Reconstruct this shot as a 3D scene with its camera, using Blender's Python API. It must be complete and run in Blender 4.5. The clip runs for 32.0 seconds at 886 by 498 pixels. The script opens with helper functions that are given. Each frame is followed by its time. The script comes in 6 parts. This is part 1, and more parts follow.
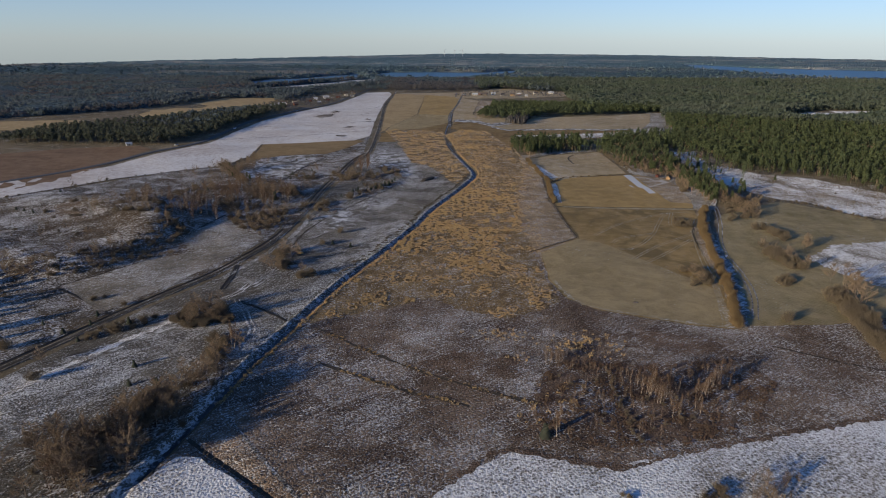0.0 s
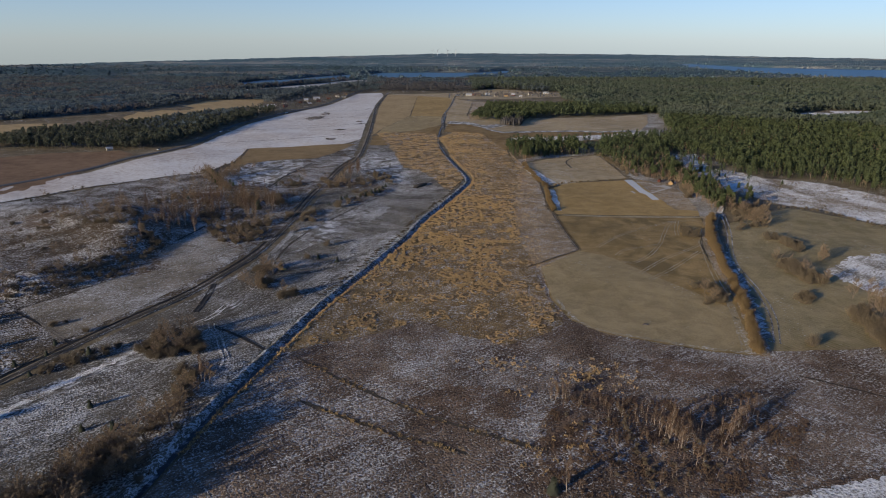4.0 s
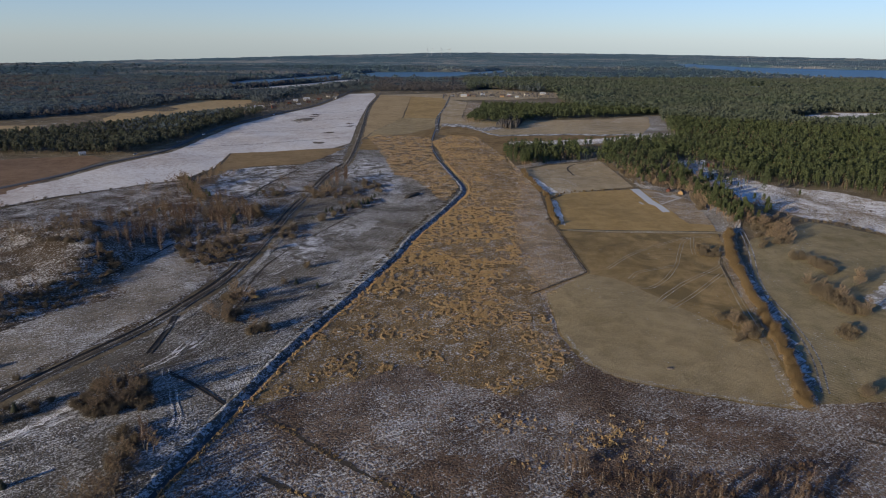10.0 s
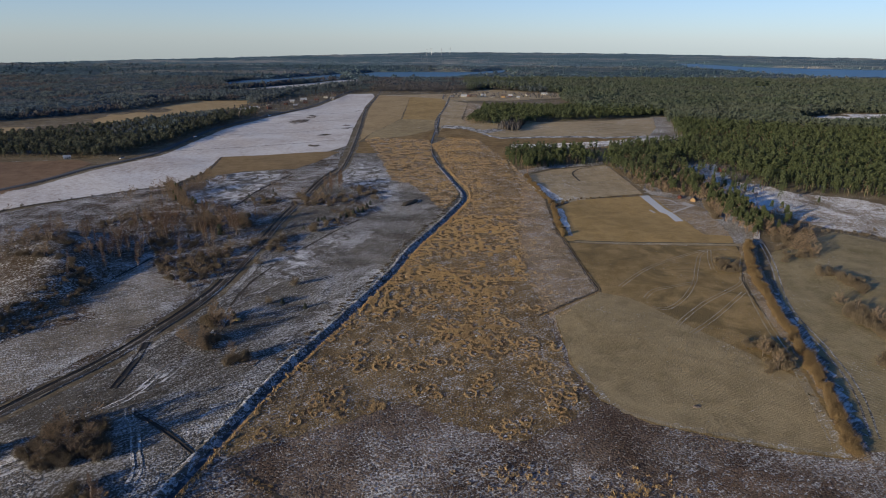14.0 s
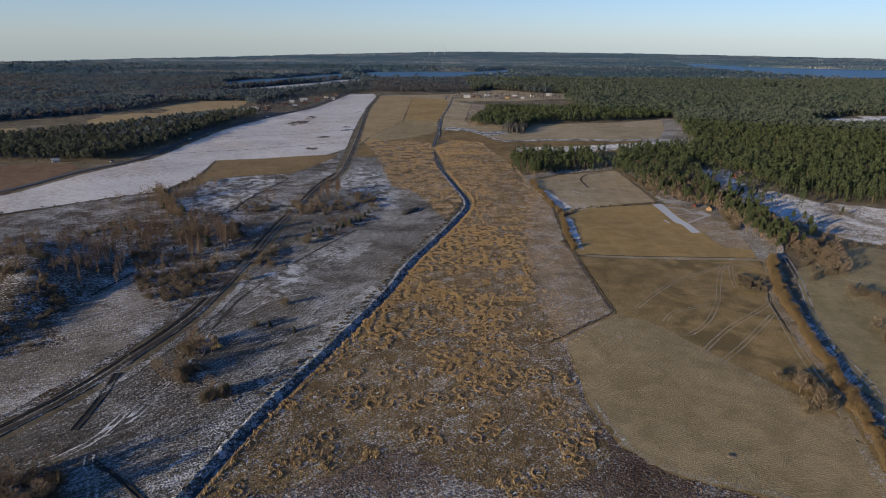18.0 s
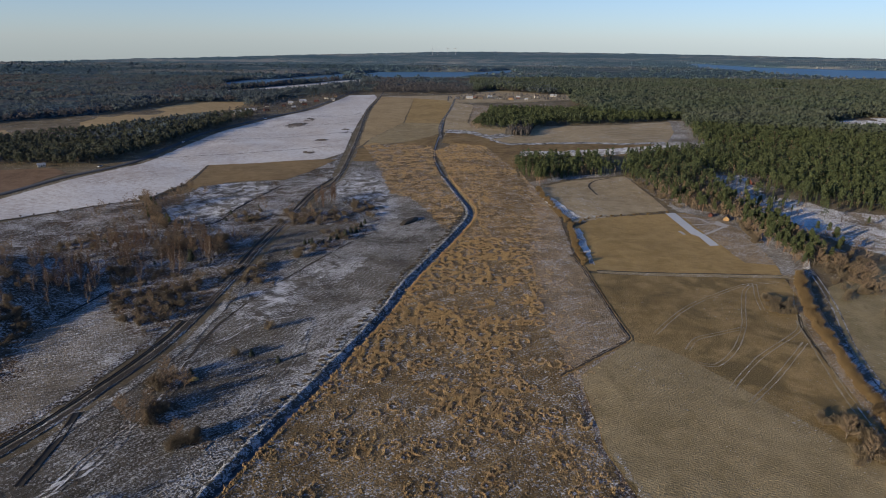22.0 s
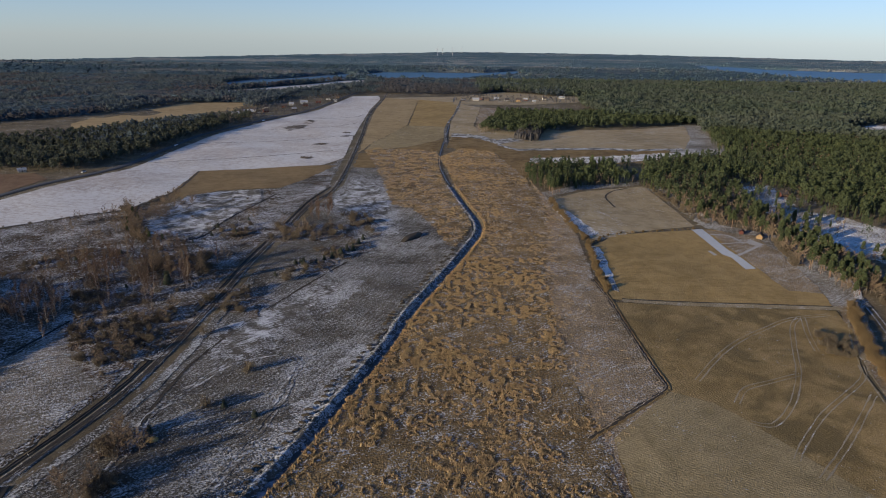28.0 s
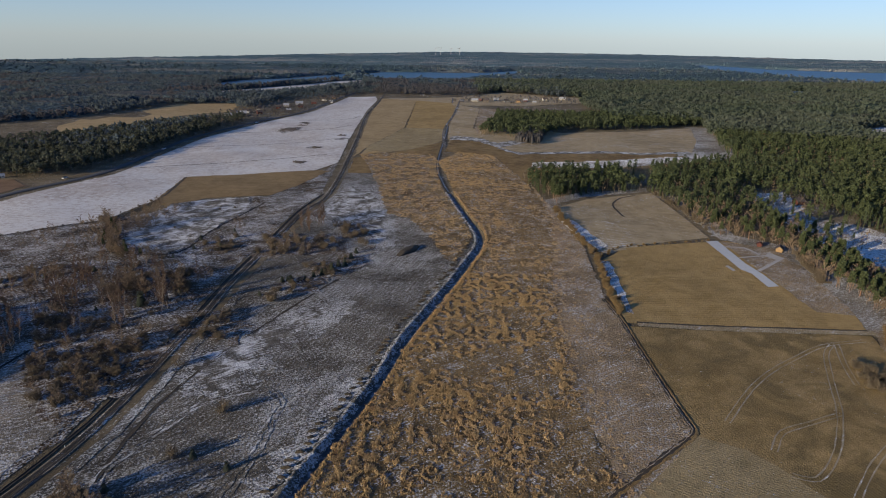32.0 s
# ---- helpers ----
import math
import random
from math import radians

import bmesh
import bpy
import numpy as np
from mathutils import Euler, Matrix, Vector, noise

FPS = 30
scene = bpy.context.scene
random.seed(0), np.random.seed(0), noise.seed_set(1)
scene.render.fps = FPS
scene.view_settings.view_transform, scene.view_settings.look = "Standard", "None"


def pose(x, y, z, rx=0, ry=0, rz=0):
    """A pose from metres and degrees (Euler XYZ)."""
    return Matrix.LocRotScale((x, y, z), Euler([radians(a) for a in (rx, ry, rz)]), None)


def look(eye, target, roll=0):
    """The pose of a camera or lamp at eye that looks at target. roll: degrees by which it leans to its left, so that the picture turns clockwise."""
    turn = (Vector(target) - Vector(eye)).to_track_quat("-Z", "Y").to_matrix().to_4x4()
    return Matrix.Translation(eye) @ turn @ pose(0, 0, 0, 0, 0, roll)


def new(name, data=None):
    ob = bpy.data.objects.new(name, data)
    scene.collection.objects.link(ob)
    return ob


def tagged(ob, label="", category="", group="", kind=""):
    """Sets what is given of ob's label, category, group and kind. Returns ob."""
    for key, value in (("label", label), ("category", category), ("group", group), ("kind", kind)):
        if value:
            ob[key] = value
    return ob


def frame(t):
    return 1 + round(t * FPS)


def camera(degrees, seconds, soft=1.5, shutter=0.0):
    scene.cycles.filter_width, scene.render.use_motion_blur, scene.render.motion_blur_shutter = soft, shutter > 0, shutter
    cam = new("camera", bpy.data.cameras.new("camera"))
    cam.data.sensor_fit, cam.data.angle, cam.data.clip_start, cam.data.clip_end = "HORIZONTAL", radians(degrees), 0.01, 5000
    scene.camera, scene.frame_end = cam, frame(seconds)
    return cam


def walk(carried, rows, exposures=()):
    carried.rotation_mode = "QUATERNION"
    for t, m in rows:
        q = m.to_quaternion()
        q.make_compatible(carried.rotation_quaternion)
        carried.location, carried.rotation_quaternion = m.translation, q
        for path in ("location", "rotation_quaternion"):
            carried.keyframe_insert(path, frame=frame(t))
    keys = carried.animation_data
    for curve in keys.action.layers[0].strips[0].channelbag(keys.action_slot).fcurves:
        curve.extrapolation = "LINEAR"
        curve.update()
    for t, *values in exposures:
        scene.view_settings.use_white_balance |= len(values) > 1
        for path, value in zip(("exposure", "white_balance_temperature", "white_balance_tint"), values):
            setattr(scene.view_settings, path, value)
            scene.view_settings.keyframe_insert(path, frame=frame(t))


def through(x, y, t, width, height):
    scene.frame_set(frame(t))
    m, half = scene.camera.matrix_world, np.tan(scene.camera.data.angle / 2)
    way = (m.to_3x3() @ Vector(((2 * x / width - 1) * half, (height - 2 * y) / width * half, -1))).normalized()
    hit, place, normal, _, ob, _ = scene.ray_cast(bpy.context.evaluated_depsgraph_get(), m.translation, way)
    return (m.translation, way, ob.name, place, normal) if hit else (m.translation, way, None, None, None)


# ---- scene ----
cam = camera(71.9, 32.0, soft=1.0)
PATH = [
    (0, (0.413, -0.307, 100.457), (0.358, 1.585, 99.812), 0.3),
    (1, (0.243, 5.067, 100.48), (0.193, 6.96, 99.835), 0.3),
    (2, (0.089, 10.417, 100.481), (0.042, 12.31, 99.836), 0.3),
    (3, (0.114, 15.816, 100.408), (0.073, 17.708, 99.763), 0.2),
    (6, (0.49, 32.786, 100.412), (0.462, 34.678, 99.766), 0.2),
    (7, (0.554, 38.361, 100.369), (0.531, 40.253, 99.722), 0.2),
    (8, (0.427, 44.032, 100.332), (0.406, 45.925, 99.684), 0.2),
    (9, (0.272, 49.602, 100.306), (0.253, 51.494, 99.657), 0.2),
    (10, (0.098, 54.86, 100.245), (0.08, 56.752, 99.597), 0.3),
    (11, (-0.013, 60.399, 100.146), (-0.028, 62.291, 99.498), 0.2),
    (12, (-0.027, 66.184, 100.038), (-0.042, 68.077, 99.39), 0.3),
    (13, (0.094, 71.943, 99.893), (0.079, 73.835, 99.244), 0.3),
    (14, (0.209, 77.635, 99.734), (0.191, 79.527, 99.085), 0.3),
    (17, (0.185, 93.715, 99.84), (0.16, 95.606, 99.19), 0.4),
    (18, (0.188, 99.153, 99.916), (0.162, 101.044, 99.265), 0.4),
    (19, (0.309, 104.605, 99.948), (0.282, 106.496, 99.297), 0.4),
    (20, (0.462, 110.223, 99.896), (0.432, 112.114, 99.245), 0.4),
    (21, (0.638, 115.858, 99.797), (0.605, 117.748, 99.146), 0.4),
    (22, (0.708, 121.485, 99.682), (0.674, 123.376, 99.031), 0.4),
    (23, (0.59, 127.04, 99.57), (0.552, 128.931, 98.92), 0.4),
    (24, (0.381, 132.373, 99.41), (0.342, 134.264, 98.76), 0.5),
    (25, (0.13, 137.747, 99.275), (0.089, 139.638, 98.624), 0.6),
    (28, (-0.961, 153.595, 98.897), (-1.007, 155.486, 98.247), 0.7),
    (29, (-1.186, 159.133, 98.922), (-1.231, 161.024, 98.273), 0.7),
    (30, (-1.332, 164.607, 98.933), (-1.374, 166.498, 98.282), 0.6),
    (31, (-1.419, 170.059, 98.936), (-1.46, 171.95, 98.285), 0.7),
    (32, (-1.634, 175.637, 98.929), (-1.675, 177.527, 98.278), 0.7),
]
walk(cam, [(t, look(eye, target, roll)) for t, eye, target, roll in PATH])

# ---- sky, sun, exposure ----
scene.view_settings.exposure = 0.42
SUN_ELEV, SUN_AZ = radians(12), math.atan2(-0.615, -0.788)
world = bpy.data.worlds.new("winter_sky")
scene.world = world
world.use_nodes = True
wn = world.node_tree
sky = wn.nodes.new("ShaderNodeTexSky")
sky.sky_type = "NISHITA"
sky.sun_disc = False
sky.sun_elevation = SUN_ELEV
sky.sun_rotation = math.pi / 2 - SUN_AZ
sky.altitude, sky.air_density, sky.dust_density, sky.ozone_density = 200, 0.85, 0.15, 2.0
up = wn.nodes.new("ShaderNodeSeparateXYZ")
wn.links.new(wn.nodes.new("ShaderNodeTexCoord").outputs["Generated"], up.inputs[0])
tint = wn.nodes.new("ShaderNodeValToRGB")  # a pale horizon under a deep blue winter zenith
for e, at, c in ((tint.color_ramp.elements[0], 0.0, (0.76, 0.93, 1.50, 1)), (tint.color_ramp.elements[1], 0.45, (0.70, 1.06, 1.60, 1))):
    e.position, e.color = at, c
mid_sky = tint.color_ramp.elements.new(0.10)
mid_sky.color = (0.80, 0.98, 1.38, 1)
wn.links.new(up.outputs[2], tint.inputs[0])
cool = wn.nodes.new("ShaderNodeMix")
cool.data_type, cool.blend_type = "RGBA", "MULTIPLY"
cool.inputs[0].default_value = 1.0
wn.links.new(sky.outputs[0], cool.inputs[6])
wn.links.new(tint.outputs[0], cool.inputs[7])
wn.links.new(cool.outputs[2], wn.nodes["Background"].inputs[0])
wn.nodes["Background"].inputs[1].default_value = 0.080
haze = wn.nodes.new("ShaderNodeBackground")
haze.inputs[0].default_value, haze.inputs[1].default_value = (0.42, 0.47, 0.48, 1), 1.0
thin = wn.nodes.new("ShaderNodeMapRange")
thin.inputs["From Max"].default_value, thin.inputs["To Min"].default_value, thin.inputs["To Max"].default_value = 0.35, 0.30, 0.0
wn.links.new(up.outputs[2], thin.inputs["Value"])
blend = wn.nodes.new("ShaderNodeMixShader")
wn.links.new(thin.outputs[0], blend.inputs[0])
wn.links.new(wn.nodes["Background"].outputs[0], blend.inputs[1])
wn.links.new(haze.outputs[0], blend.inputs[2])
wn.links.new(blend.outputs[0], wn.nodes["World Output"].inputs[0])
sun = new("sun", bpy.data.lights.new("sun", "SUN"))
sun.data.energy, sun.data.angle, sun.data.color = 5.0, radians(0.5), (1.0, 0.84, 0.60)
sun_way = Vector((math.cos(SUN_AZ) * math.cos(SUN_ELEV), math.sin(SUN_AZ) * math.cos(SUN_ELEV), math.sin(SUN_ELEV)))
sun.matrix_world = look(sun_way * 500, (0, 0, 0))


# ---- materials ----
def nodes(name, rough=0.9, spec=0.2):
    m = bpy.data.materials.new(name)
    m.use_nodes = True
    nt = m.node_tree
    b = nt.nodes["Principled BSDF"]
    b.inputs["Roughness"].default_value = rough
    b.inputs["Specular IOR Level"].default_value = spec
    return m, nt, b


def noise_tex(nt, co, scale, detail=4.0, rough=0.55, dist=0.0):
    n = nt.nodes.new("ShaderNodeTexNoise")
    n.inputs["Scale"].default_value, n.inputs["Detail"].default_value = scale, detail
    n.inputs["Roughness"].default_value, n.inputs["Distortion"].default_value = rough, dist
    nt.links.new(co, n.inputs["Vector"])
    return n.outputs[0]


def ramp(nt, fac, lo, hi, a=(0, 0, 0), b=(1, 1, 1)):
    r = nt.nodes.new("ShaderNodeValToRGB")
    r.color_ramp.elements[0].position, r.color_ramp.elements[1].position = lo, hi
    r.color_ramp.elements[0].color, r.color_ramp.elements[1].color = (*a, 1), (*b, 1)
    nt.links.new(fac, r.inputs[0])
    return r.outputs[0]


def mix(nt, fac, a, b, kind="MIX"):
    n = nt.nodes.new("ShaderNodeMix")
    n.data_type, n.blend_type = "RGBA", kind
    for sock, val in ((n.inputs[0], fac), (n.inputs[6], a), (n.inputs[7], b)):
        if isinstance(val, bpy.types.NodeSocket):
            nt.links.new(val, sock)
        elif isinstance(val, (int, float)):
            sock.default_value = val
        else:
            sock.default_value = (*val, 1)
    return n.outputs[2]


def sums(nt, op, a, b):
    n = nt.nodes.new("ShaderNodeMath")
    n.operation = op
    for sock, val in ((n.inputs[0], a), (n.inputs[1], b)):
        if isinstance(val, (int, float)):
            sock.default_value = val
        else:
            nt.links.new(val, sock)
    return n.outputs[0]


SNOW = (0.74, 0.725, 0.71)


def land(name, dark, light, frost=0.3, frost_scale=0.05, fine=1.2, rows=None, relief=0.55, grain=1.7, snow=SNOW, patchy=None, tussock=0.0):
    """Ground cover: two-tone cover, patches, frost lying in the hollows, drill rows (angle, spacing, strength), tussocks of a given width."""
    m, nt, b = nodes(name, 0.95, 0.1)
    co = nt.nodes.new("ShaderNodeTexCoord").outputs["Object"]
    big = noise_tex(nt, co, 0.018, 3, 0.5)
    mid = noise_tex(nt, co, 0.14, 4, 0.6, 0.4)
    small = noise_tex(nt, co, grain, 5, 0.72)
    tone = sums(nt, "ADD", sums(nt, "MULTIPLY", big, 0.25), sums(nt, "ADD", sums(nt, "MULTIPLY", mid, 0.3), sums(nt, "MULTIPLY", small, 0.45)))
    col = mix(nt, ramp(nt, tone, 0.425, 0.585), dark, light)
    blotch = noise_tex(nt, co, 0.055, 5, 0.65, 1.2)
    col = mix(nt, sums(nt, "MULTIPLY", ramp(nt, blotch, 0.46, 0.66), 0.45), col, [v * 1.25 for v in light])
    blot2 = noise_tex(nt, co, 0.09, 5, 0.7, 0.6)
    col = mix(nt, sums(nt, "MULTIPLY", ramp(nt, blot2, 0.52, 0.68), 0.4), col, [v * 0.75 for v in dark])
    if patchy:
        col = mix(nt, ramp(nt, noise_tex(nt, co, patchy[1], 4, 0.6, 0.8), 0.5, 0.62), col, patchy[0])
    height = small
    if tussock:
        bent = nt.nodes.new("ShaderNodeVectorMath")
        bent.operation = "MULTIPLY_ADD"
        wob = nt.nodes.new("ShaderNodeTexNoise")
        wob.inputs["Scale"].default_value = 0.9 / tussock
        nt.links.new(co, wob.inputs["Vector"])
        nt.links.new(wob.outputs["Color"], bent.inputs[0])
        bent.inputs[1].default_value = (0.8 * tussock, 0.8 * tussock, 0)
        nt.links.new(co, bent.inputs[2])
        vor = nt.nodes.new("ShaderNodeTexVoronoi")
        vor.inputs["Scale"].default_value = 1.0 / tussock
        nt.links.new(bent.outputs[0], vor.inputs["Vector"])
        dome = sums(nt, "SUBTRACT", 1.0, vor.outputs["Distance"])
        height = sums(nt, "ADD", sums(nt, "MULTIPLY", dome, 0.55 * tussock), sums(nt, "MULTIPLY", small, 0.5))
        col = mix(nt, sums(nt, "MULTIPLY", ramp(nt, vor.outputs["Distance"], 0.45, 0.75), 0.55), col, [v * 0.6 for v in dark])
    if rows:
        angle, spacing, strength = rows
        mp = nt.nodes.new("ShaderNodeMapping")
        mp.inputs["Rotation"].default_value = (0, 0, radians(angle))
        nt.links.new(co, mp.inputs[0])
        w = nt.nodes.new("ShaderNodeTexWave")
        w.inputs["Scale"].default_value, w.inputs["Distortion"].default_value = 0.314 / spacing, 2.6
        w.inputs["Detail"].default_value, w.inputs["Detail Scale"].default_value = 2, 0.6
        nt.links.new(mp.outputs[0], w.inputs[0])
        streak = nt.nodes.new("ShaderNodeMapping")
        streak.inputs["Rotation"].default_value = (0, 0, radians(angle))
        streak.inputs["Scale"].default_value = (1 / spacing * 0.4, 0.012, 1)
        nt.links.new(co, streak.inputs[0])
        st = noise_tex(nt, streak.outputs[0], 1.0, 3, 0.6)
        rowv = sums(nt, "ADD", sums(nt, "MULTIPLY", w.outputs["Fac"], 0.5), sums(nt, "MULTIPLY", st, 0.5))
        col = mix(nt, sums(nt, "MULTIPLY", ramp(nt, rowv, 0.35, 0.7), strength), col, light)
        height = sums(nt, "ADD", small, sums(nt, "MULTIPLY", rowv, strength * 1.2))
    else:
        rowv = None
    if frost > 0:
        fb = noise_tex(nt, co, frost_scale, 5, 0.62, 0.6)
        ff = noise_tex(nt, co, fine, 4, 0.75)
        sm = nt.nodes.new("ShaderNodeMapping")
        sm.vector_type = "TEXTURE"
        sm.inputs["Rotation"].default_value = (0, 0, radians(38))
        sm.inputs["Scale"].default_value = (4, 0.7, 1)
        nt.links.new(co, sm.inputs[0])
        fs = noise_tex(nt, sm.outputs[0], 1.0, 3, 0.6)
        low = sums(nt, "SUBTRACT", 1.0, small)  # frost lies in the hollows between the tussocks
        if tussock:
            low = sums(nt, "ADD", sums(nt, "MULTIPLY", low, 0.5), sums(nt, "MULTIPLY", sums(nt, "ADD", vor.outputs["Distance"], 0.02), 0.5))
        fr = sums(nt, "ADD", sums(nt, "ADD", sums(nt, "MULTIPLY", fb, 0.25), sums(nt, "MULTIPLY", low, 0.25)), sums(nt, "ADD", sums(nt, "MULTIPLY", ff, 0.33), sums(nt, "MULTIPLY", fs, 0.17)))
        if rowv is not None:
            fr = sums(nt, "ADD", fr, sums(nt, "MULTIPLY", sums(nt, "SUBTRACT", rowv, 0.5), 0.3 * strength))
        mid_at = 0.72 - 0.42 * frost
        col = mix(nt, ramp(nt, fr, mid_at - 0.02 - 0.015 * bool(tussock), mid_at + 0.03 + 0.03 * bool(tussock)), col, snow)
    nt.links.new(col, b.inputs["Base Color"])
    bump = nt.nodes.new("ShaderNodeBump")
    bump.inputs["Strength"].default_value, bump.inputs["Distance"].default_value = 1.0, relief
    nt.links.new(height, bump.inputs["Height"])
    nt.links.new(bump.outputs[0], b.inputs["Normal"])
    return m


def plant(name, a, b_col, c=None, rough=0.85, scale=0.25, through=0.0):
    """Twigs, needles, reeds: tone varies from piece to piece and from plant to plant."""
    m, nt, b = nodes(name, rough, 0.15)
    isl = nt.nodes.new("ShaderNodeNewGeometry").outputs["Random Per Island"]
    obj = nt.nodes.new("ShaderNodeObjectInfo").outputs["Random"]
    co = nt.nodes.new("ShaderNodeTexCoord").outputs["Object"]
    col = mix(nt, isl, a, b_col)
    col = mix(nt, ramp(nt, noise_tex(nt, co, scale, 3, 0.6), 0.4, 0.65), col, c or b_col)
    col = mix(nt, sums(nt, "MULTIPLY", obj, 0.45), col, c or a)
    nt.links.new(col, b.inputs["Base Color"])
    if through:
        # loose sprays let part of the light pass
        leaf = nt.nodes.new("ShaderNodeBsdfTranslucent")
        nt.links.new(col, leaf.inputs["Color"])
        blend = nt.nodes.new("ShaderNodeMixShader")
        blend.inputs[0].default_value = through
        out = [n for n in nt.nodes if n.type == "OUTPUT_MATERIAL"][0]
        nt.links.new(b.outputs[0], blend.inputs[1])
        nt.links.new(leaf.outputs[0], blend.inputs[2])
        nt.links.new(blend.outputs[0], out.inputs["Surface"])
    return m


def plain(name, col, rough=0.8, vary=0.15, scale=0.6, metal=0.0, relief=0.02):
    m, nt, b = nodes(name, rough, 0.3)
    co = nt.nodes.new("ShaderNodeTexCoord").outputs["Object"]
    n = noise_tex(nt, co, scale, 5, 0.65)
    nt.links.new(mix(nt, ramp(nt, n, 0.3, 0.7), [v * (1 - vary) for v in col], [min(1, v * (1 + vary)) for v in col]), b.inputs["Base Color"])
    b.inputs["Metallic"].default_value = metal
    bump = nt.nodes.new("ShaderNodeBump")
    bump.inputs["Distance"].default_value = relief
    nt.links.new(n, bump.inputs["Height"])
    nt.links.new(bump.outputs[0], b.inputs["Normal"])
    return m


def water(name, col, rough=0.12, ice=0.0):
    m, nt, b = nodes(name, rough, 0.5)
    co = nt.nodes.new("ShaderNodeTexCoord").outputs["Object"]
    n = noise_tex(nt, co, 0.35, 5, 0.65, 0.5)
    nt.links.new(mix(nt, ramp(nt, n, 0.55 - 0.35 * ice, 0.68 - 0.3 * ice), col, (0.24, 0.26, 0.29) if ice else [v * 1.3 for v in col]), b.inputs["Base Color"])
    bump = nt.nodes.new("ShaderNodeBump")
    bump.inputs["Strength"].default_value, bump.inputs["Distance"].default_value = 0.3, 0.05
    nt.links.new(noise_tex(nt, co, 1.5, 3, 0.6), bump.inputs["Height"])
    nt.links.new(bump.outputs[0], b.inputs["Normal"])
    return m


RIME = (0.55, 0.547, 0.54)
M_BASE = land("forest_floor", (0.085, 0.067, 0.042), (0.18, 0.142, 0.09), 0.36, snow=RIME)
M_PASTURE = land("frosted_pasture", (0.046, 0.041, 0.033), (0.152, 0.134, 0.108), 0.447, 0.03, 2.3, rows=(13, 1.7, 0.1), snow=RIME, relief=1.2, tussock=0.6)
M_FROST_MID = land("half_frosted_pasture", (0.04, 0.036, 0.03), (0.135, 0.12, 0.1), 0.49, 0.04, 1.8, snow=RIME, relief=0.9, tussock=0.6)
M_PASTURE_W = land("grazed_pasture", (0.095, 0.08, 0.06), (0.24, 0.205, 0.16), 0.456, 0.025, 2.2, rows=(78, 1.6, 0.1), snow=RIME, relief=0.7, tussock=0.7)
M_SCRUB = land("scrub_ground", (0.03, 0.024, 0.017), (0.12, 0.096, 0.068), 0.47, 0.06, 1.7, snow=(0.58, 0.57, 0.56), patchy=((0.075, 0.048, 0.023), 0.05), relief=0.8, tussock=0.7)
M_MOOR = land("moor_grass", (0.066, 0.046, 0.033), (0.235, 0.172, 0.126), 0.444, 0.035, 2.4, patchy=((0.085, 0.058, 0.043), 0.04), snow=RIME, relief=1.4, tussock=0.7)
M_REED = land("reed_litter", (0.10, 0.068, 0.032), (0.25, 0.175, 0.088), 0.40, 0.16, 1.5, snow=RIME, relief=0.8, tussock=0.62)
M_HEATH = land("heather", (0.056, 0.039, 0.029), (0.185, 0.125, 0.085), 0.39, 0.08, 1.9, snow=RIME, relief=1.1, tussock=0.7)
M_UNDER = land("undergrowth", (0.045, 0.031, 0.021), (0.15, 0.108, 0.072), 0.45, 0.09, 1.7, snow=RIME, relief=1.0, tussock=0.7)
M_MARSH = land("marsh_meadow", (0.115, 0.075, 0.033), (0.26, 0.178, 0.082), 0.26, 0.05, 1.0, snow=RIME, relief=0.6)
M_STRIP = land("bleached_meadow", (0.145, 0.104, 0.06), (0.36, 0.268, 0.168), 0.4, 0.05, 1.9, snow=RIME, relief=1.0, tussock=0.62)
M_FIELD = land("grass_field", (0.165, 0.112, 0.046), (0.30, 0.21, 0.096), 0.3, 0.02, 0.8, rows=(-22, 0.9, 0.18), relief=0.4, snow=RIME, patchy=((0.14, 0.102, 0.046), 0.05))
M_FIELD_LOW = land("smooth_field", (0.20, 0.15, 0.074), (0.335, 0.256, 0.138), 0.29, 0.03, 1.2, rows=(-60, 0.9, 0.2), relief=0.3, snow=RIME)
M_FIELD_GOLD = land("mown_field", (0.235, 0.156, 0.06), (0.37, 0.252, 0.106), 0.06, 0.02, 0.6, rows=(88, 1.8, 0.25), relief=0.25)
M_FIELD_PALE = land("pale_field", (0.22, 0.165, 0.09), (0.38, 0.295, 0.175), 0.36, 0.03, 0.9, rows=(70, 2.5, 0.3), relief=0.15, snow=RIME)
M_STUBBLE = land("stubble_field", (0.25, 0.175, 0.085), (0.37, 0.27, 0.14), 0.22, 0.02, 0.5, rows=(25, 3, 0.3), relief=0.1)
M_PLOUGH = land("ploughed_field", (0.12, 0.075, 0.045), (0.21, 0.135, 0.08), 0.15, 0.02, 0.5, rows=(60, 3, 0.35), relief=0.15)
M_BROWN = land("brown_stubble", (0.155, 0.105, 0.05), (0.26, 0.18, 0.09), 0.15, 0.02, 0.5, rows=(25, 3, 0.3), relief=0.1)
M_SNOW = land("snow_cover", (0.36, 0.30, 0.26), (0.52, 0.475, 0.425), 0.52, 0.012, 0.3, rows=(76, 4, 0.16), relief=0.15, snow=(0.60, 0.577, 0.545))
M_SNOWY = land("snowy_grass", (0.11, 0.092, 0.068), (0.26, 0.225, 0.18), 0.53, 0.05, 2.2, snow=(0.74, 0.735, 0.73), relief=0.8)
M_SNOW_FRONT = land("tussocky_snow", (0.09, 0.077, 0.06), (0.24, 0.21, 0.17), 0.60, 0.03, 1.7, snow=(0.62, 0.62, 0.625), relief=0.9, tussock=0.8)
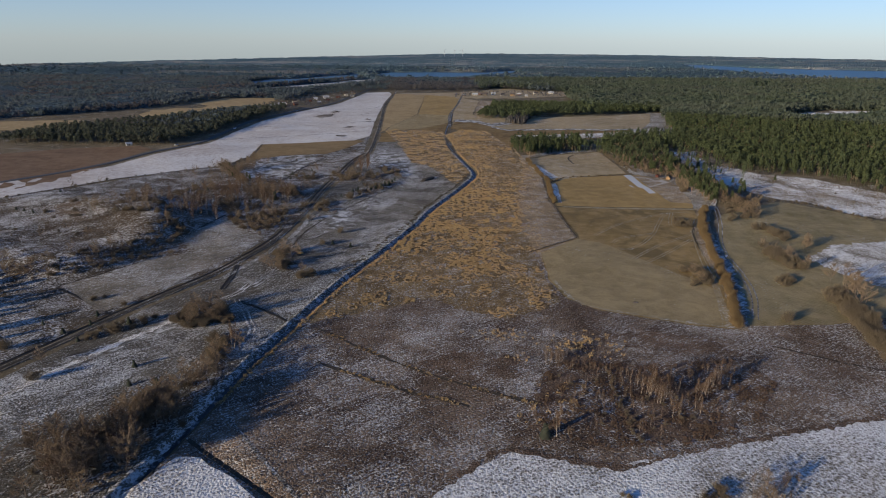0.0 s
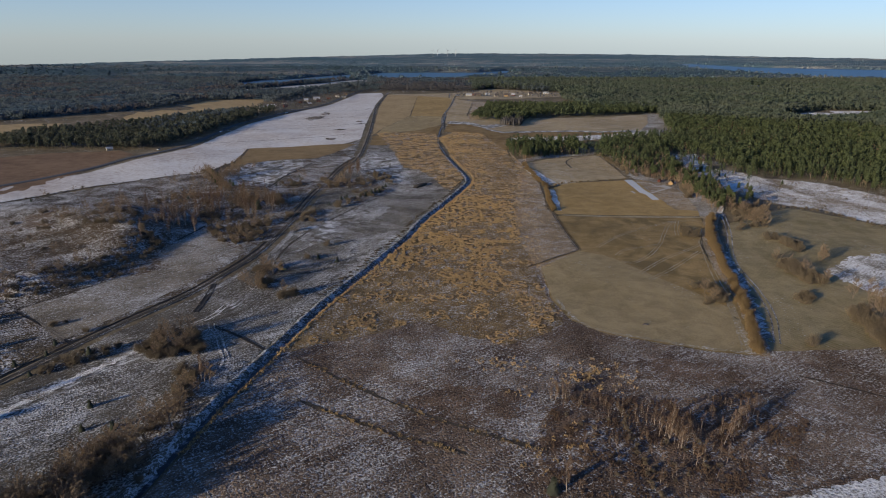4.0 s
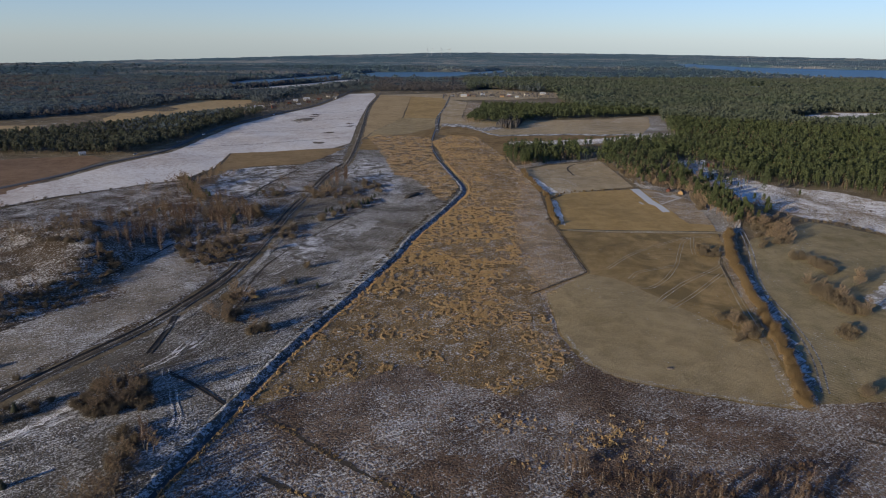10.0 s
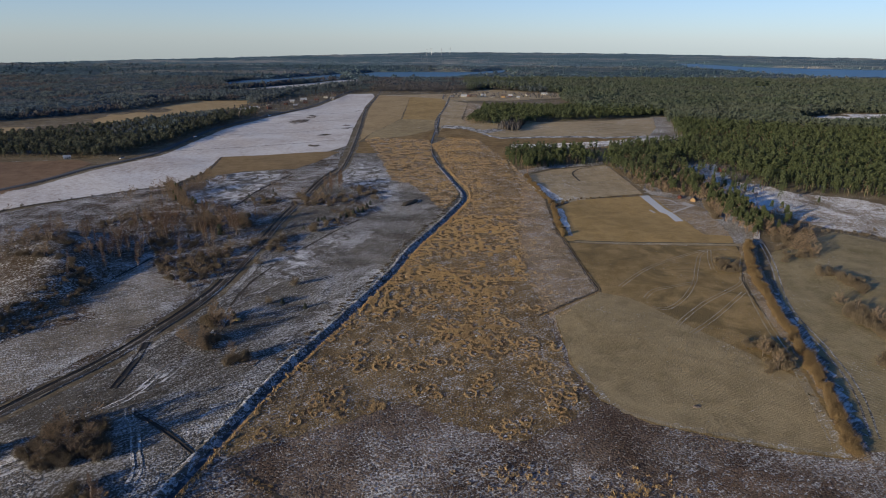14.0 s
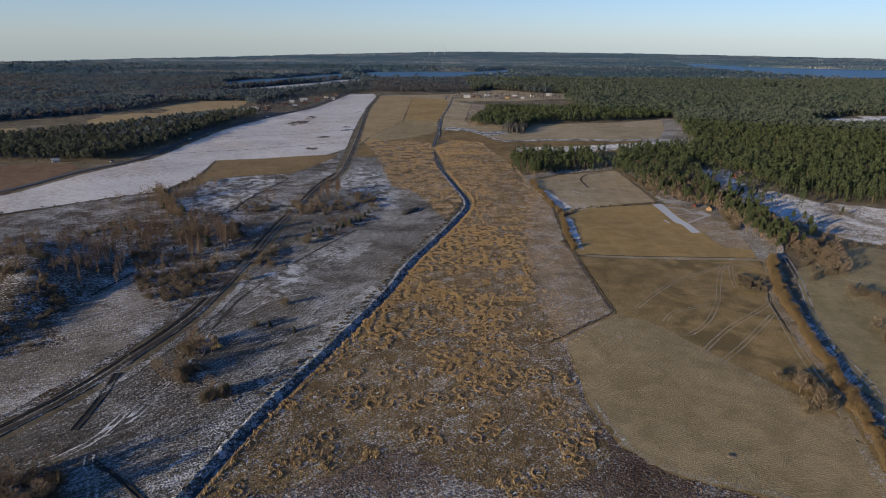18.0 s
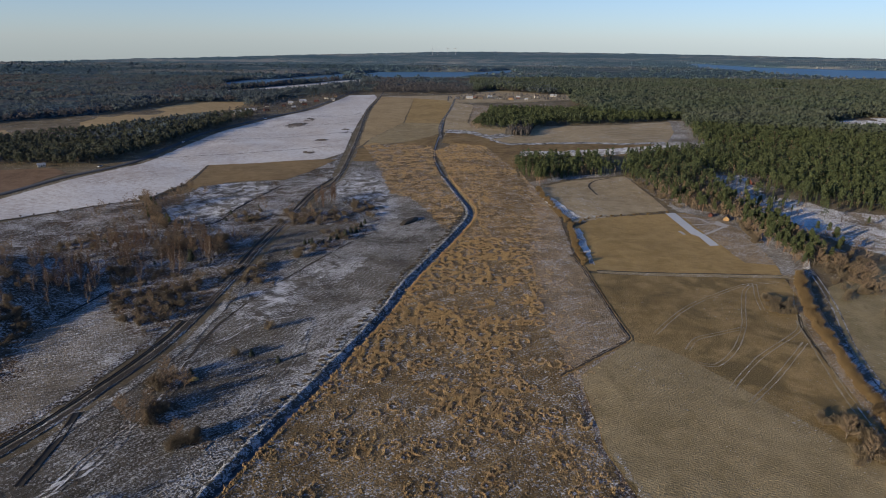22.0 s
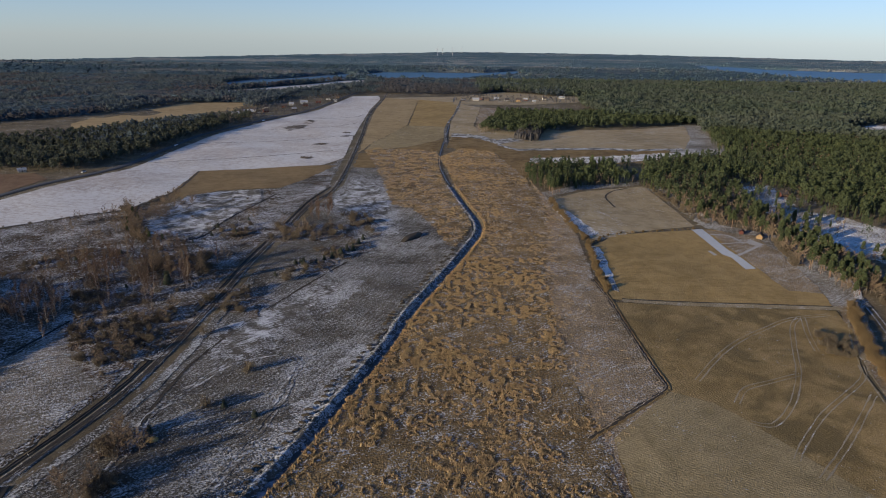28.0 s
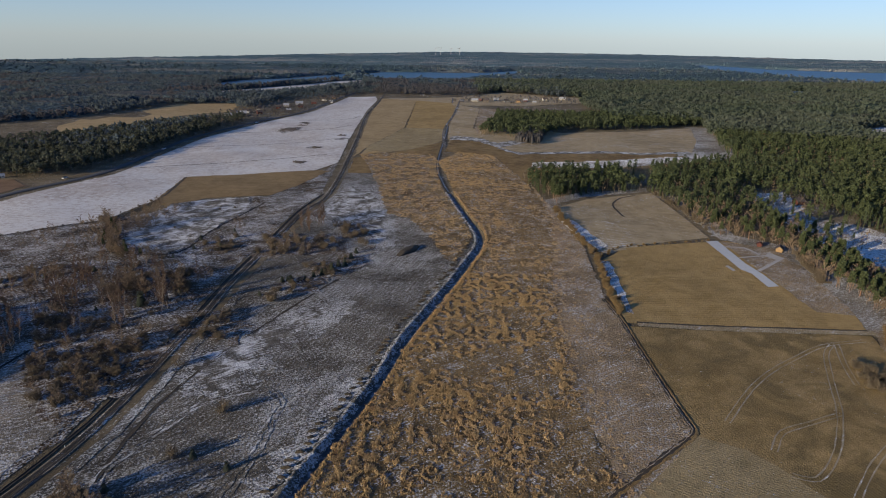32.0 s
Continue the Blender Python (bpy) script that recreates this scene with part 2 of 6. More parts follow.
M_THIN_SNOW = land("thin_snow", (0.06, 0.054, 0.044), (0.16, 0.142, 0.116), 0.512, 0.12, 1.7, snow=(0.62, 0.615, 0.61))
M_BANK_SNOW = land("bank_snow", (0.05, 0.044, 0.036), (0.15, 0.135, 0.11), 0.505, 0.3, 1.5, snow=(0.56, 0.56, 0.565), relief=0.6)
M_HILL = land("hill_grass", (0.034, 0.025, 0.017), (0.115, 0.085, 0.056), 0.44, 0.05, 1.3, snow=(0.58, 0.57, 0.56), patchy=((0.07, 0.047, 0.026), 0.035), relief=1.2, tussock=0.8)
M_CLEARING = land("clearing_snow", (0.13, 0.10, 0.065), (0.28, 0.22, 0.15), 0.515, 0.035, 1.2, snow=(0.78, 0.775, 0.77), relief=0.7)
M_MARGIN = land("field_margin", (0.19, 0.148, 0.085), (0.33, 0.265, 0.165), 0.4, 0.06, 1.4, relief=0.4, snow=RIME)
M_GOLDGRASS = land("golden_verge", (0.24, 0.155, 0.06), (0.44, 0.30, 0.12), 0.1, 0.04, 0.9, snow=RIME)
M_ASPHALT = plain("asphalt", (0.06, 0.06, 0.062), 0.85, 0.2, 0.3)
M_TRACK = land("track_gravel", (0.06, 0.054, 0.047), (0.15, 0.135, 0.116), 0.4, 0.05, 1.0, relief=0.08)
M_DITCH = plain("ditch_earth", (0.05, 0.04, 0.028), 0.9, 0.4, 0.5, relief=0.15)
M_BED_DARK = plain("dark_bed", (0.016, 0.014, 0.012), 0.8, 0.3, 0.8, relief=0.1)
M_RUT = land("wheel_rut", (0.21, 0.174, 0.118), (0.36, 0.295, 0.2), 0.37, 0.05, 0.8, snow=RIME, relief=0.05)
M_WATER = water("dark_water", (0.010, 0.013, 0.018), 0.5, 0.1)
M_LAKE = water("lake_water", (0.026, 0.08, 0.13), 0.45)
M_SPOIL = land("spoil_earth", (0.04, 0.033, 0.024), (0.09, 0.073, 0.055), 0.22, 0.3, 1.9, snow=RIME, relief=0.3)
M_FIELD_R = land("rough_field", (0.15, 0.12, 0.058), (0.30, 0.24, 0.135), 0.3, 0.03, 1.0, rows=(-35, 1.6, 0.3), relief=0.35, snow=RIME)
M_PATH = plain("worn_path", (0.40, 0.37, 0.33), 0.9, 0.12, 0.5)
M_SAND = plain("runway_surface", (0.47, 0.475, 0.47), 0.85, 0.08, 0.4)
M_BARK = plain("bark", (0.12, 0.095, 0.075), 0.9, 0.35, 2.0)
M_BIRCH = plain("birch_bark", (0.26, 0.215, 0.175), 0.8, 0.35, 1.5)
M_PBARK = plain("pine_bark", (0.19, 0.11, 0.07), 0.9, 0.3, 1.0)
M_TWIG = plant("bare_twigs", (0.135, 0.10, 0.068), (0.26, 0.19, 0.128), (0.185, 0.137, 0.092))
M_TWIG_RED = plant("birch_twigs", (0.085, 0.052, 0.036), (0.155, 0.098, 0.064), (0.12, 0.083, 0.058))
M_BUSH = plant("shrub_twigs", (0.082, 0.065, 0.046), (0.155, 0.122, 0.084), (0.117, 0.093, 0.064))
M_HEDGE = plant("hedge_twigs", (0.12, 0.082, 0.042), (0.20, 0.14, 0.072), (0.15, 0.105, 0.055))
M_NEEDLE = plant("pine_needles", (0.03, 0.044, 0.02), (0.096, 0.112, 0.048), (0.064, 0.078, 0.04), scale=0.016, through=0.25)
# far needles: distance haze is put into these paler colours
M_NEEDLE_FAR = plant("far_needles_hazed", (0.052, 0.075, 0.05), (0.084, 0.108, 0.068), (0.092, 0.104, 0.078), scale=0.008, through=0.4)
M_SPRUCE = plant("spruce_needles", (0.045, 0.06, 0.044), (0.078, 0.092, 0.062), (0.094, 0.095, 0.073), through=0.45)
# blued and lightened: the haze over distant woods sits in this colour
M_FARWOOD = plant("far_wood_hazed", (0.074, 0.106, 0.12), (0.104, 0.138, 0.15), (0.108, 0.122, 0.126), scale=0.012, through=0.5)


def canopy_cover(name, dark, light, bare, belts=0.012):
    """The roof of a wood seen from afar: crowns, belts of leafless trees, and the shade in the gaps painted as dark
    colour.
    """
    m, nt, b = nodes(name, 0.95, 0.05)
    co = nt.nodes.new("ShaderNodeTexCoord").outputs["Object"]
    # lit crowns and shaded gaps, both put into the colour
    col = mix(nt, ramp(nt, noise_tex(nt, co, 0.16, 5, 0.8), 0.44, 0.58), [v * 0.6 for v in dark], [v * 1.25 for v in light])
    belt = nt.nodes.new("ShaderNodeMapping")
    belt.inputs["Scale"].default_value = (0.35, 1, 1)
    nt.links.new(co, belt.inputs[0])
    col = mix(nt, sums(nt, "MULTIPLY", ramp(nt, noise_tex(nt, belt.outputs[0], belts, 5, 0.65, 0.8), 0.5, 0.6), 0.8), col, bare)
    col = mix(nt, sums(nt, "MULTIPLY", ramp(nt, noise_tex(nt, belt.outputs[0], belts * 0.6, 4, 0.6, 0.4), 0.5, 0.56), 0.75), col, dark)
    nt.links.new(col, b.inputs["Base Color"])
    bump = nt.nodes.new("ShaderNodeBump")
    bump.inputs["Distance"].default_value = 5.0
    nt.links.new(noise_tex(nt, co, 0.16, 5, 0.8), bump.inputs["Height"])
    nt.links.new(bump.outputs[0], b.inputs["Normal"])
    return m


# wood roofs with blue-grey haze painted in, palest for the farthest
M_CANOPY_W = canopy_cover("west_canopy_hazed", (0.046, 0.07, 0.085), (0.085, 0.115, 0.128), (0.105, 0.1, 0.095), 0.008)
M_CANOPY_FAR = canopy_cover("far_canopy_hazed", (0.066, 0.115, 0.138), (0.15, 0.205, 0.222), (0.27, 0.265, 0.25), 0.0035)
M_CANOPY_MID = canopy_cover("middle_canopy_hazed", (0.05, 0.082, 0.098), (0.105, 0.145, 0.16), (0.18, 0.175, 0.165), 0.005)
M_CANOPY_E = canopy_cover("east_canopy_hazed", (0.036, 0.052, 0.034), (0.08, 0.10, 0.06), (0.105, 0.095, 0.07))
# leafless brown, greyed and lightened in colour for distance haze
M_FARBARE = plant("far_bare_wood_hazed", (0.088, 0.083, 0.083), (0.13, 0.12, 0.115), (0.112, 0.106, 0.105), scale=0.05, through=0.5)
M_REEDS = plant("reed_blades", (0.22, 0.148, 0.072), (0.48, 0.338, 0.17), (0.33, 0.232, 0.124), scale=0.05)
M_TUFT_PALE = plant("bleached_tufts", (0.15, 0.11, 0.06), (0.34, 0.26, 0.16), (0.26, 0.2, 0.13), scale=0.06)
M_TUFT_BROWN = plant("brown_tufts", (0.08, 0.052, 0.026), (0.24, 0.16, 0.075), (0.30, 0.215, 0.11), scale=0.08)
M_HEATHGRASS = plant("heath_grass", (0.066, 0.044, 0.03), (0.15, 0.10, 0.064), (0.11, 0.073, 0.05), scale=0.15)
M_TUFT = plant("moor_tufts", (0.045, 0.032, 0.022), (0.125, 0.09, 0.06), (0.16, 0.122, 0.095), scale=0.06)
M_WALL_W = plain("white_render", (0.42, 0.40, 0.36), 0.8, 0.05)
M_WALL_R = plain("red_boards", (0.09, 0.03, 0.022), 0.8, 0.15)
M_WALL_Y = plain("yellow_boards", (0.26, 0.17, 0.085), 0.8, 0.1)
M_ROOF = plain("roof_tiles", (0.075, 0.06, 0.055), 0.8, 0.2)
M_ROOF_G = plain("roof_sheet", (0.3, 0.31, 0.33), 0.5, 0.1)
M_GLASS = plain("window_glass", (0.03, 0.035, 0.045), 0.1, 0.1)
M_WHITE = plain("white_paint", (0.8, 0.8, 0.8), 0.5, 0.03)
M_TOWER = plain("turbine_paint", (0.42, 0.44, 0.47), 0.5, 0.05)
M_METAL = plain("grey_metal", (0.4, 0.41, 0.43), 0.4, 0.1, metal=0.7)

rng = np.random.default_rng(7)


# ---- mesh helpers ----
def hz(x, y):
    """The lie of the land: soft swells that die out in the distance."""
    x, y = np.asarray(x, float), np.asarray(y, float)
    fade = np.clip((1500 - y) / 800, 0, 1)
    # a knoll west of the pasture: it climbs slowly from the west and drops on its east side
    rim = np.interp(y, [230, 255, 292, 325, 350, 380, 420], [-178, -152, -143, -144, -155, -172, -190])
    knoll = 7.5 / (1 + np.exp(np.clip((x + 15 - rim) / 4.8, -50, 50))) * np.exp(-((np.clip(rim - x, 0, None) / 85) ** 2))
    knoll = knoll * (1 / (1 + np.exp(np.clip((254 - y) / 5.5, -50, 50)))) * (1 / (1 + np.exp(np.clip((y - 385) / 7.0, -50, 50)))) * (1 + 0.35 * np.sin(y / 15 + x / 22))
    return knoll + fade * (0.28 * np.sin(x / 23 + 0.6 * np.sin(y / 41)) + 0.25 * np.sin(y / 29 + 1.3 + 0.8 * np.sin(x / 37)) + 0.12 * np.sin((x + y) / 13))


def mesh_np(name, verts, faces, mats, index=None, smooth=False):
    me = bpy.data.meshes.new(name)
    verts, faces = np.asarray(verts, np.float32), np.asarray(faces, np.int32)
    k = faces.shape[1]
    me.vertices.add(len(verts))
    me.vertices.foreach_set("co", verts.ravel())
    me.loops.add(faces.size)
    me.loops.foreach_set("vertex_index", faces.ravel())
    me.polygons.add(len(faces))
    me.polygons.foreach_set("loop_start", np.arange(0, faces.size, k, dtype=np.int32))
    for mat in mats if isinstance(mats, (list, tuple)) else [mats]:
        me.materials.append(mat)
    if index is not None:
        me.polygons.foreach_set("material_index", np.asarray(index, np.int32))
    me.update(calc_edges=True)
    if smooth:
        me.polygons.foreach_set("use_smooth", np.ones(len(faces), bool))
    return me


def part(name, me, parent, label=""):
    ob = new(name, me)
    ob.parent = parent
    return tagged(ob, label)


def smooth_line(pts, step=3.0):
    """A rounded line through the given corners, with even steps."""
    p = np.array(pts, float)
    p = np.vstack([2 * p[0] - p[1], p, 2 * p[-1] - p[-2]])
    out = []
    for a, b, c, d in zip(p[:-3], p[1:-2], p[2:-1], p[3:]):
        n = max(2, int(np.linalg.norm(c - b) / step))
        t = np.linspace(0, 1, n, endpoint=False)[:, None]
        out.append(0.5 * (2 * b + (c - a) * t + (2 * a - 5 * b + 4 * c - d) * t**2 + (3 * b - a - 3 * c + d) * t**3))
    return np.vstack(out + [p[-2:-1]])


def sideways(line):
    d = np.gradient(line, axis=0)
    d /= np.linalg.norm(d, axis=1)[:, None] + 1e-9
    return np.stack([d[:, 1], -d[:, 0]], 1)


def offset_line(pts, d, step=3.0):
    line = smooth_line(pts, step)
    return line + sideways(line) * d


def densify(poly, step, amp):
    p = np.array(poly, float)
    out = []
    for a, b in zip(p, np.roll(p, -1, 0)):
        n = max(1, int(np.linalg.norm(b - a) / step))
        t = np.arange(n)[:, None] / n
        q = a + (b - a) * t
        q[1:] += rng.normal(0, amp, (max(0, n - 1), 2))
        out.append(q)
    return np.vstack(out)


def inside(px, py, poly):
    px, py = np.asarray(px, float), np.asarray(py, float)
    hit = np.zeros(px.shape, bool)
    p = np.array(poly, float)
    for (x1, y1), (x2, y2) in zip(p, np.roll(p, -1, 0)):
        if y1 != y2:
            cross = ((y1 > py) != (y2 > py)) & (px < (x2 - x1) * (py - y1) / (y2 - y1) + x1)
            hit ^= cross
    return hit


def ditch_points(step=4.0):
    """Points across every ditch: place, depth below the land, and the reach that they clear."""
    out = []
    for line, w, depth in DITCHES:
        c = smooth_line(line, min(step, max(1.0, 0.9 * w)))
        side = sideways(c)
        q = np.vstack([c + side * off for off in (-w, -0.45 * w, 0.45 * w, w)])
        along = np.ones(len(c))
        along[0] = along[-1] = 0
        h = np.concatenate([0 * along, depth * along, depth * along, 0 * along])
        out.append((c, w, q, h))
    return out


def carved_points(grid_pts):
    """Leaves the grid's points out near ditches and gives the ditches' own points with their depths."""
    keep = np.ones(len(grid_pts), bool)
    extra, depth = [], []
    for c, w, q, h in ditch_points():
        box = (grid_pts[:, 0] > c[:, 0].min() - 6) & (grid_pts[:, 0] < c[:, 0].max() + 6) & (grid_pts[:, 1] > c[:, 1].min() - 6) & (grid_pts[:, 1] < c[:, 1].max() + 6)
        some = np.where(box)[0]
        if len(some):
            d = np.min(np.linalg.norm(grid_pts[some][:, None] - c[None, ::2], axis=2), axis=1)
            keep[some[d < w + 2.5]] = False
        extra.append(q)
        depth.append(h)
    return grid_pts[keep], np.vstack(extra), np.concatenate(depth)


def fill(outline, grid):
    """Triangles over an outline, with an even grid of points within and the ditches cut in."""
    from mathutils.geometry import delaunay_2d_cdt
    x0, y0 = outline.min(0)
    x1, y1 = outline.max(0)
    gx, gy = np.meshgrid(np.arange(math.ceil(x0 / grid) * grid, x1, grid), np.arange(math.ceil(y0 / grid) * grid, y1, grid))
    keep = inside(gx, gy, outline)
    inner, extra, depth = carved_points(np.stack([gx[keep], gy[keep]], 1))
    within = inside(extra[:, 0], extra[:, 1], outline)
    pts = np.vstack([outline, inner, extra[within]])
    drop = np.concatenate([np.zeros(len(outline) + len(inner)), depth[within]])
    v, _, f, orig, *_ = delaunay_2d_cdt([Vector(p) for p in pts], [], [list(range(len(outline)))], 1, 1e-4)
    low = np.array([drop[o[0]] if o else 0.0 for o in orig])
    v = np.array([(p.x, p.y) for p in v])
    f = np.array([t for t in f if len(t) == 3])
    return v, f, low


def patch(name, poly, mat, label, dz=0.12, grid=8.0, step=4.0, amp=0.5, category="field"):
    v, f, low = fill(densify(poly, step, amp), grid)
    z = hz(v[:, 0], v[:, 1]) + dz + low
    ob = new(name, mesh_np(name, np.column_stack([v, z]), f, mat))
    return tagged(ob, label, category, kind="structure")


def ribbon(name, pts, profile, mats, label="", category="", kind="structure", step=3.0, parent=None, wobble=0.0, zero=0.0):
    """A strip swept along a line. profile: (offset to the right, height, material of the face that follows)."""
    line = smooth_line(pts, step)
    side = sideways(line)
    n, k = len(line), len(profile)
    rows = []
    for off, h, _ in profile:
        w = off + rng.normal(0, wobble, n)[:, None] if wobble else off
        q = line + side * w
        rows.append(np.column_stack([q, hz(q[:, 0], q[:, 1]) + h + zero]))
    v = np.stack(rows, 1).reshape(-1, 3)
    i, j = np.meshgrid(np.arange(n - 1), np.arange(k - 1), indexing="ij")
    a = (i * k + j).ravel()
    f = np.stack([a, a + 1, a + k + 1, a + k], 1)
    idx = np.tile([p[2] for p in profile[:-1]], n - 1)
    me = mesh_np(name, v, f, mats, idx)
    if parent:
        return part(name, me, parent, label)
    return tagged(new(name, me), label, category, kind=kind)


# ---- the plan ----
STREAM = [(-7, 581), (3, 528), (11, 481), (3, 442), (-4, 416), (-18, 369), (-25, 338), (-38, 293), (-50, 254), (-61, 208), (-65, 189), (-69, 171), (-74, 140), (-78, 117), (-84, 90), (-92, 60)]
STREAM_UP = [(-11, 1282), (-14, 883), (-18, 690), (-12, 613), (-7, 581)]
ROAD = [(-150, 1500), (-133, 1231), (-126, 1020), (-107, 819), (-96, 699), (-87, 570), (-93, 524), (-95, 460), (-96, 413), (-95, 371), (-97, 310), (-104, 275), (-111, 252), (-118, 236), (-131, 207), (-146, 168), (-170, 120)]
MOOR_DRAIN = [(110, 194.5), (121, 188), (129.5, 183), (139, 178.5), (152, 172)]
FIELD_DITCH = [(58.5, 404), (60.6, 384), (61, 365), (62, 340), (63.2, 321), (63.4, 317), (61.2, 313.5), (55, 307.8), (43, 297), (34.5, 290)]
SHORT_DITCH = [(-104, 266), (-102, 256), (-100, 236)]
CROSS_DITCH = [(-88, 224), (-76, 216), (-64, 206.5)]
WEST_DITCH = [(-172, 237), (-152, 224), (-131, 208)]
FRONT_DITCH = [(-72, 136), (-64, 130), (-50, 120), (-34, 108)]
DITCHES = [(STREAM, 2.4, -1.5), (FRONT_DITCH, 1.0, -0.5)]

ROAD_DITCH = offset_line([p for p in ROAD if 160 < p[1] < 600], 3.0, 12)
PASTURE_DITCH = [(-172, 238), (-156, 260), (-145, 285), (-146, 313), (-141, 351)]
NORTH_DITCH = [(-172, 450), (-137, 450), (-132, 489), (-121, 544)]
TROUGHS = [(SHORT_DITCH, 1.0), (CROSS_DITCH, 0.55), (WEST_DITCH, 0.6), (ROAD_DITCH, 0.5), (PASTURE_DITCH, 0.5), (NORTH_DITCH, 0.5)]

STREAM_R = offset_line(STREAM, -3.2, 8)  # the bank on the reed side
STREAM_L = offset_line(STREAM, 3.2, 8)

def horizon(a):
    """The reach of the land by bearing in degrees: nearer over the wooded west than over the lakes."""
    return np.interp(a, [-180, -60, -36, -20, -8.6, 0, 12, 36, 60, 180], [2900, 2900, 2920, 3450, 4150, 5000, 5000, 4450, 4450, 2900])


# ground: one sheet to the horizon with the ditches cut into it
def build_ground():
    from mathutils.geometry import delaunay_2d_cdt
    gx, gy = np.meshgrid(np.arange(-352, 353, 8.0), np.arange(-160, 1300, 8.0))
    fx, fy = np.meshgrid(np.arange(-300, -116, 4.0), np.arange(232, 432, 4.0))
    pts, cut, depth = carved_points(np.unique(np.vstack([np.stack([gx.ravel(), gy.ravel()], 1), np.stack([fx.ravel(), fy.ravel()], 1)]), axis=0))
    near = np.column_stack([pts, hz(pts[:, 0], pts[:, 1])])
    extra = [np.column_stack([cut, hz(cut[:, 0], cut[:, 1]) + depth])]
    ring = []
    for r in (500, 800, 1200, 1700, 2400):
        n = 60
        for a in np.linspace(0, 2 * np.pi, n, endpoint=False):
            x, y = r * math.cos(a), 100 + r * math.sin(a)
            if not (-356 < x < 356 and -164 < y < 1302):
                ring.append((x, y, 0))
    for a in np.linspace(-180, 179, 360):
        r = horizon(a)
        ring.append((r * math.sin(radians(a)), 88 + r * math.cos(radians(a)), 0))
    allp = np.vstack([near, *extra, np.array(ring)])
    v, _, f, orig, *_ = delaunay_2d_cdt([Vector(p[:2]) for p in allp], [], [], 0, 1e-4)
    z = np.array([allp[o[0], 2] if o else 0 for o in orig])
    v = np.column_stack([np.array([(p.x, p.y) for p in v]), z])
    f = np.array([t for t in f if len(t) == 3])
    tagged(new("ground", mesh_np("ground", v, f, M_BASE)), "brown winter ground reaching to the wooded horizon", "ground", kind="structure")


build_ground()

SNOW_FIELD = [(-345, 330), (-301, 387), (-261, 446), (-235, 470), (-216, 489), (-200, 503), (-192, 547), (-203, 616), (-113, 646), (-101, 679), (-112, 791), (-131, 1044), (-138, 1230), (-149, 1288), (-193, 1268), (-205, 1047), (-239, 908), (-259, 809), (-259, 710), (-257, 618), (-278, 561), (-295, 492), (-345, 420)]
BROWN_FIELD = [(-203, 616), (-113, 646), (-101, 646), (-110, 603), (-123, 562), (-163, 554), (-175, 525), (-192, 547)]
BLUE_PASTURE = [(-178, 538), (-160, 549), (-135, 556), (-126, 530), (-132, 499), (-136, 448), (-166, 452), (-173, 473)]
REED = [(-18, 690), (-10, 640)] + [tuple(q) for q in STREAM_R if 206 < q[1] < 585] + [(-57, 206), (-25, 222), (-12, 232), (2, 220), (20, 213), (34, 222), (42, 230), (38, 265), (38, 298), (36, 338), (38, 405), (51, 502), (50, 610), (30, 720), (0, 740)]
REED_WEST = [(-88, 716), (-79, 731), (-22, 722), (-18, 690), (-14, 613), (-10, 581), (-2, 535), (4, 502), (7, 484), (-1, 446), (-5, 447), (-16, 486), (-28, 515), (-43, 527), (-58, 600), (-73, 664)]
MEADOW = [(42, 256), (43, 288), (63.5, 313.5), (62, 345), (61, 384), (59.5, 404), (64, 492), (58, 541), (52, 610), (51, 502), (38, 405), (34, 338)]
FIELD1 = [(41, 290), (64.5, 315), (63.2, 340), (62.2, 362), (62, 379), (106, 377), (147, 375), (143, 358), (129, 329), (125, 309), (121, 285), (117, 259), (111, 235), (102, 207), (90, 209), (75, 214), (56, 221), (45, 232), (40, 254)]
FIELD2 = [(69, 452), (85, 471), (129, 483), (141, 485), (160, 471), (158, 430), (152, 394), (148, 378), (107, 380), (62.2, 382), (61, 404), (66, 440)]
FIELD3 = [(57, 541), (84, 569), (132, 588), (134, 491), (100, 478), (72, 460), (65, 467), (62, 510)]
FIELD4 = [(54, 729), (38, 762), (86, 818), (118, 871), (199, 887), (278, 927), (250, 828), (217, 750), (169, 735), (135, 745)]
GOLD_FAR = [(-90, 700), (-103, 820), (-122, 1030), (-132, 1250), (-5, 1184), (-17, 803), (-26, 781), (-48, 740)]
FAR_FIELD = [(-11, 760), (-3, 1164), (75, 1191), (164, 1351), (78, 1412), (-3, 1296), (-132, 1250), (-40, 1180), (-14, 900), (30, 740)]
CLEARING = [(190, 458), (188, 503), (190, 540), (197, 590), (227, 600), (221, 563), (212, 528), (228, 520), (240, 495), (275, 476), (300, 430), (282, 380), (254, 362), (243, 369), (232, 398), (213, 408), (198, 440)]
RIGHT_FIELD = [(106, 210), (120, 255), (133, 300), (150, 345), (160, 365), (184, 382), (213, 401), (243, 369), (270, 330), (230, 260), (190, 225), (141, 212)]
SNOW_R = [(171, 286), (197, 310), (240, 322), (238, 272), (204, 238), (188, 240), (176, 261)]
TAN_FAR = [(-640, 760), (-473, 800), (-457, 860), (-464, 949), (-434, 1043), (-425, 1114), (-340, 1134), (-316, 1028), (-359, 979), (-391, 879), (-428, 780), (-520, 690)]
BROWN_LEFT = [(-315, 406), (-300, 439), (-300, 523), (-296, 577), (-319, 597), (-375, 583), (-430, 534), (-420, 430)]
FAR_SNOW = [(-491, 1294), (-418, 1405), (-341, 1547), (-286, 1673), (-238, 1724), (-204, 1585), (-254, 1493), (-300, 1373), (-357, 1296), (-423, 1270)]
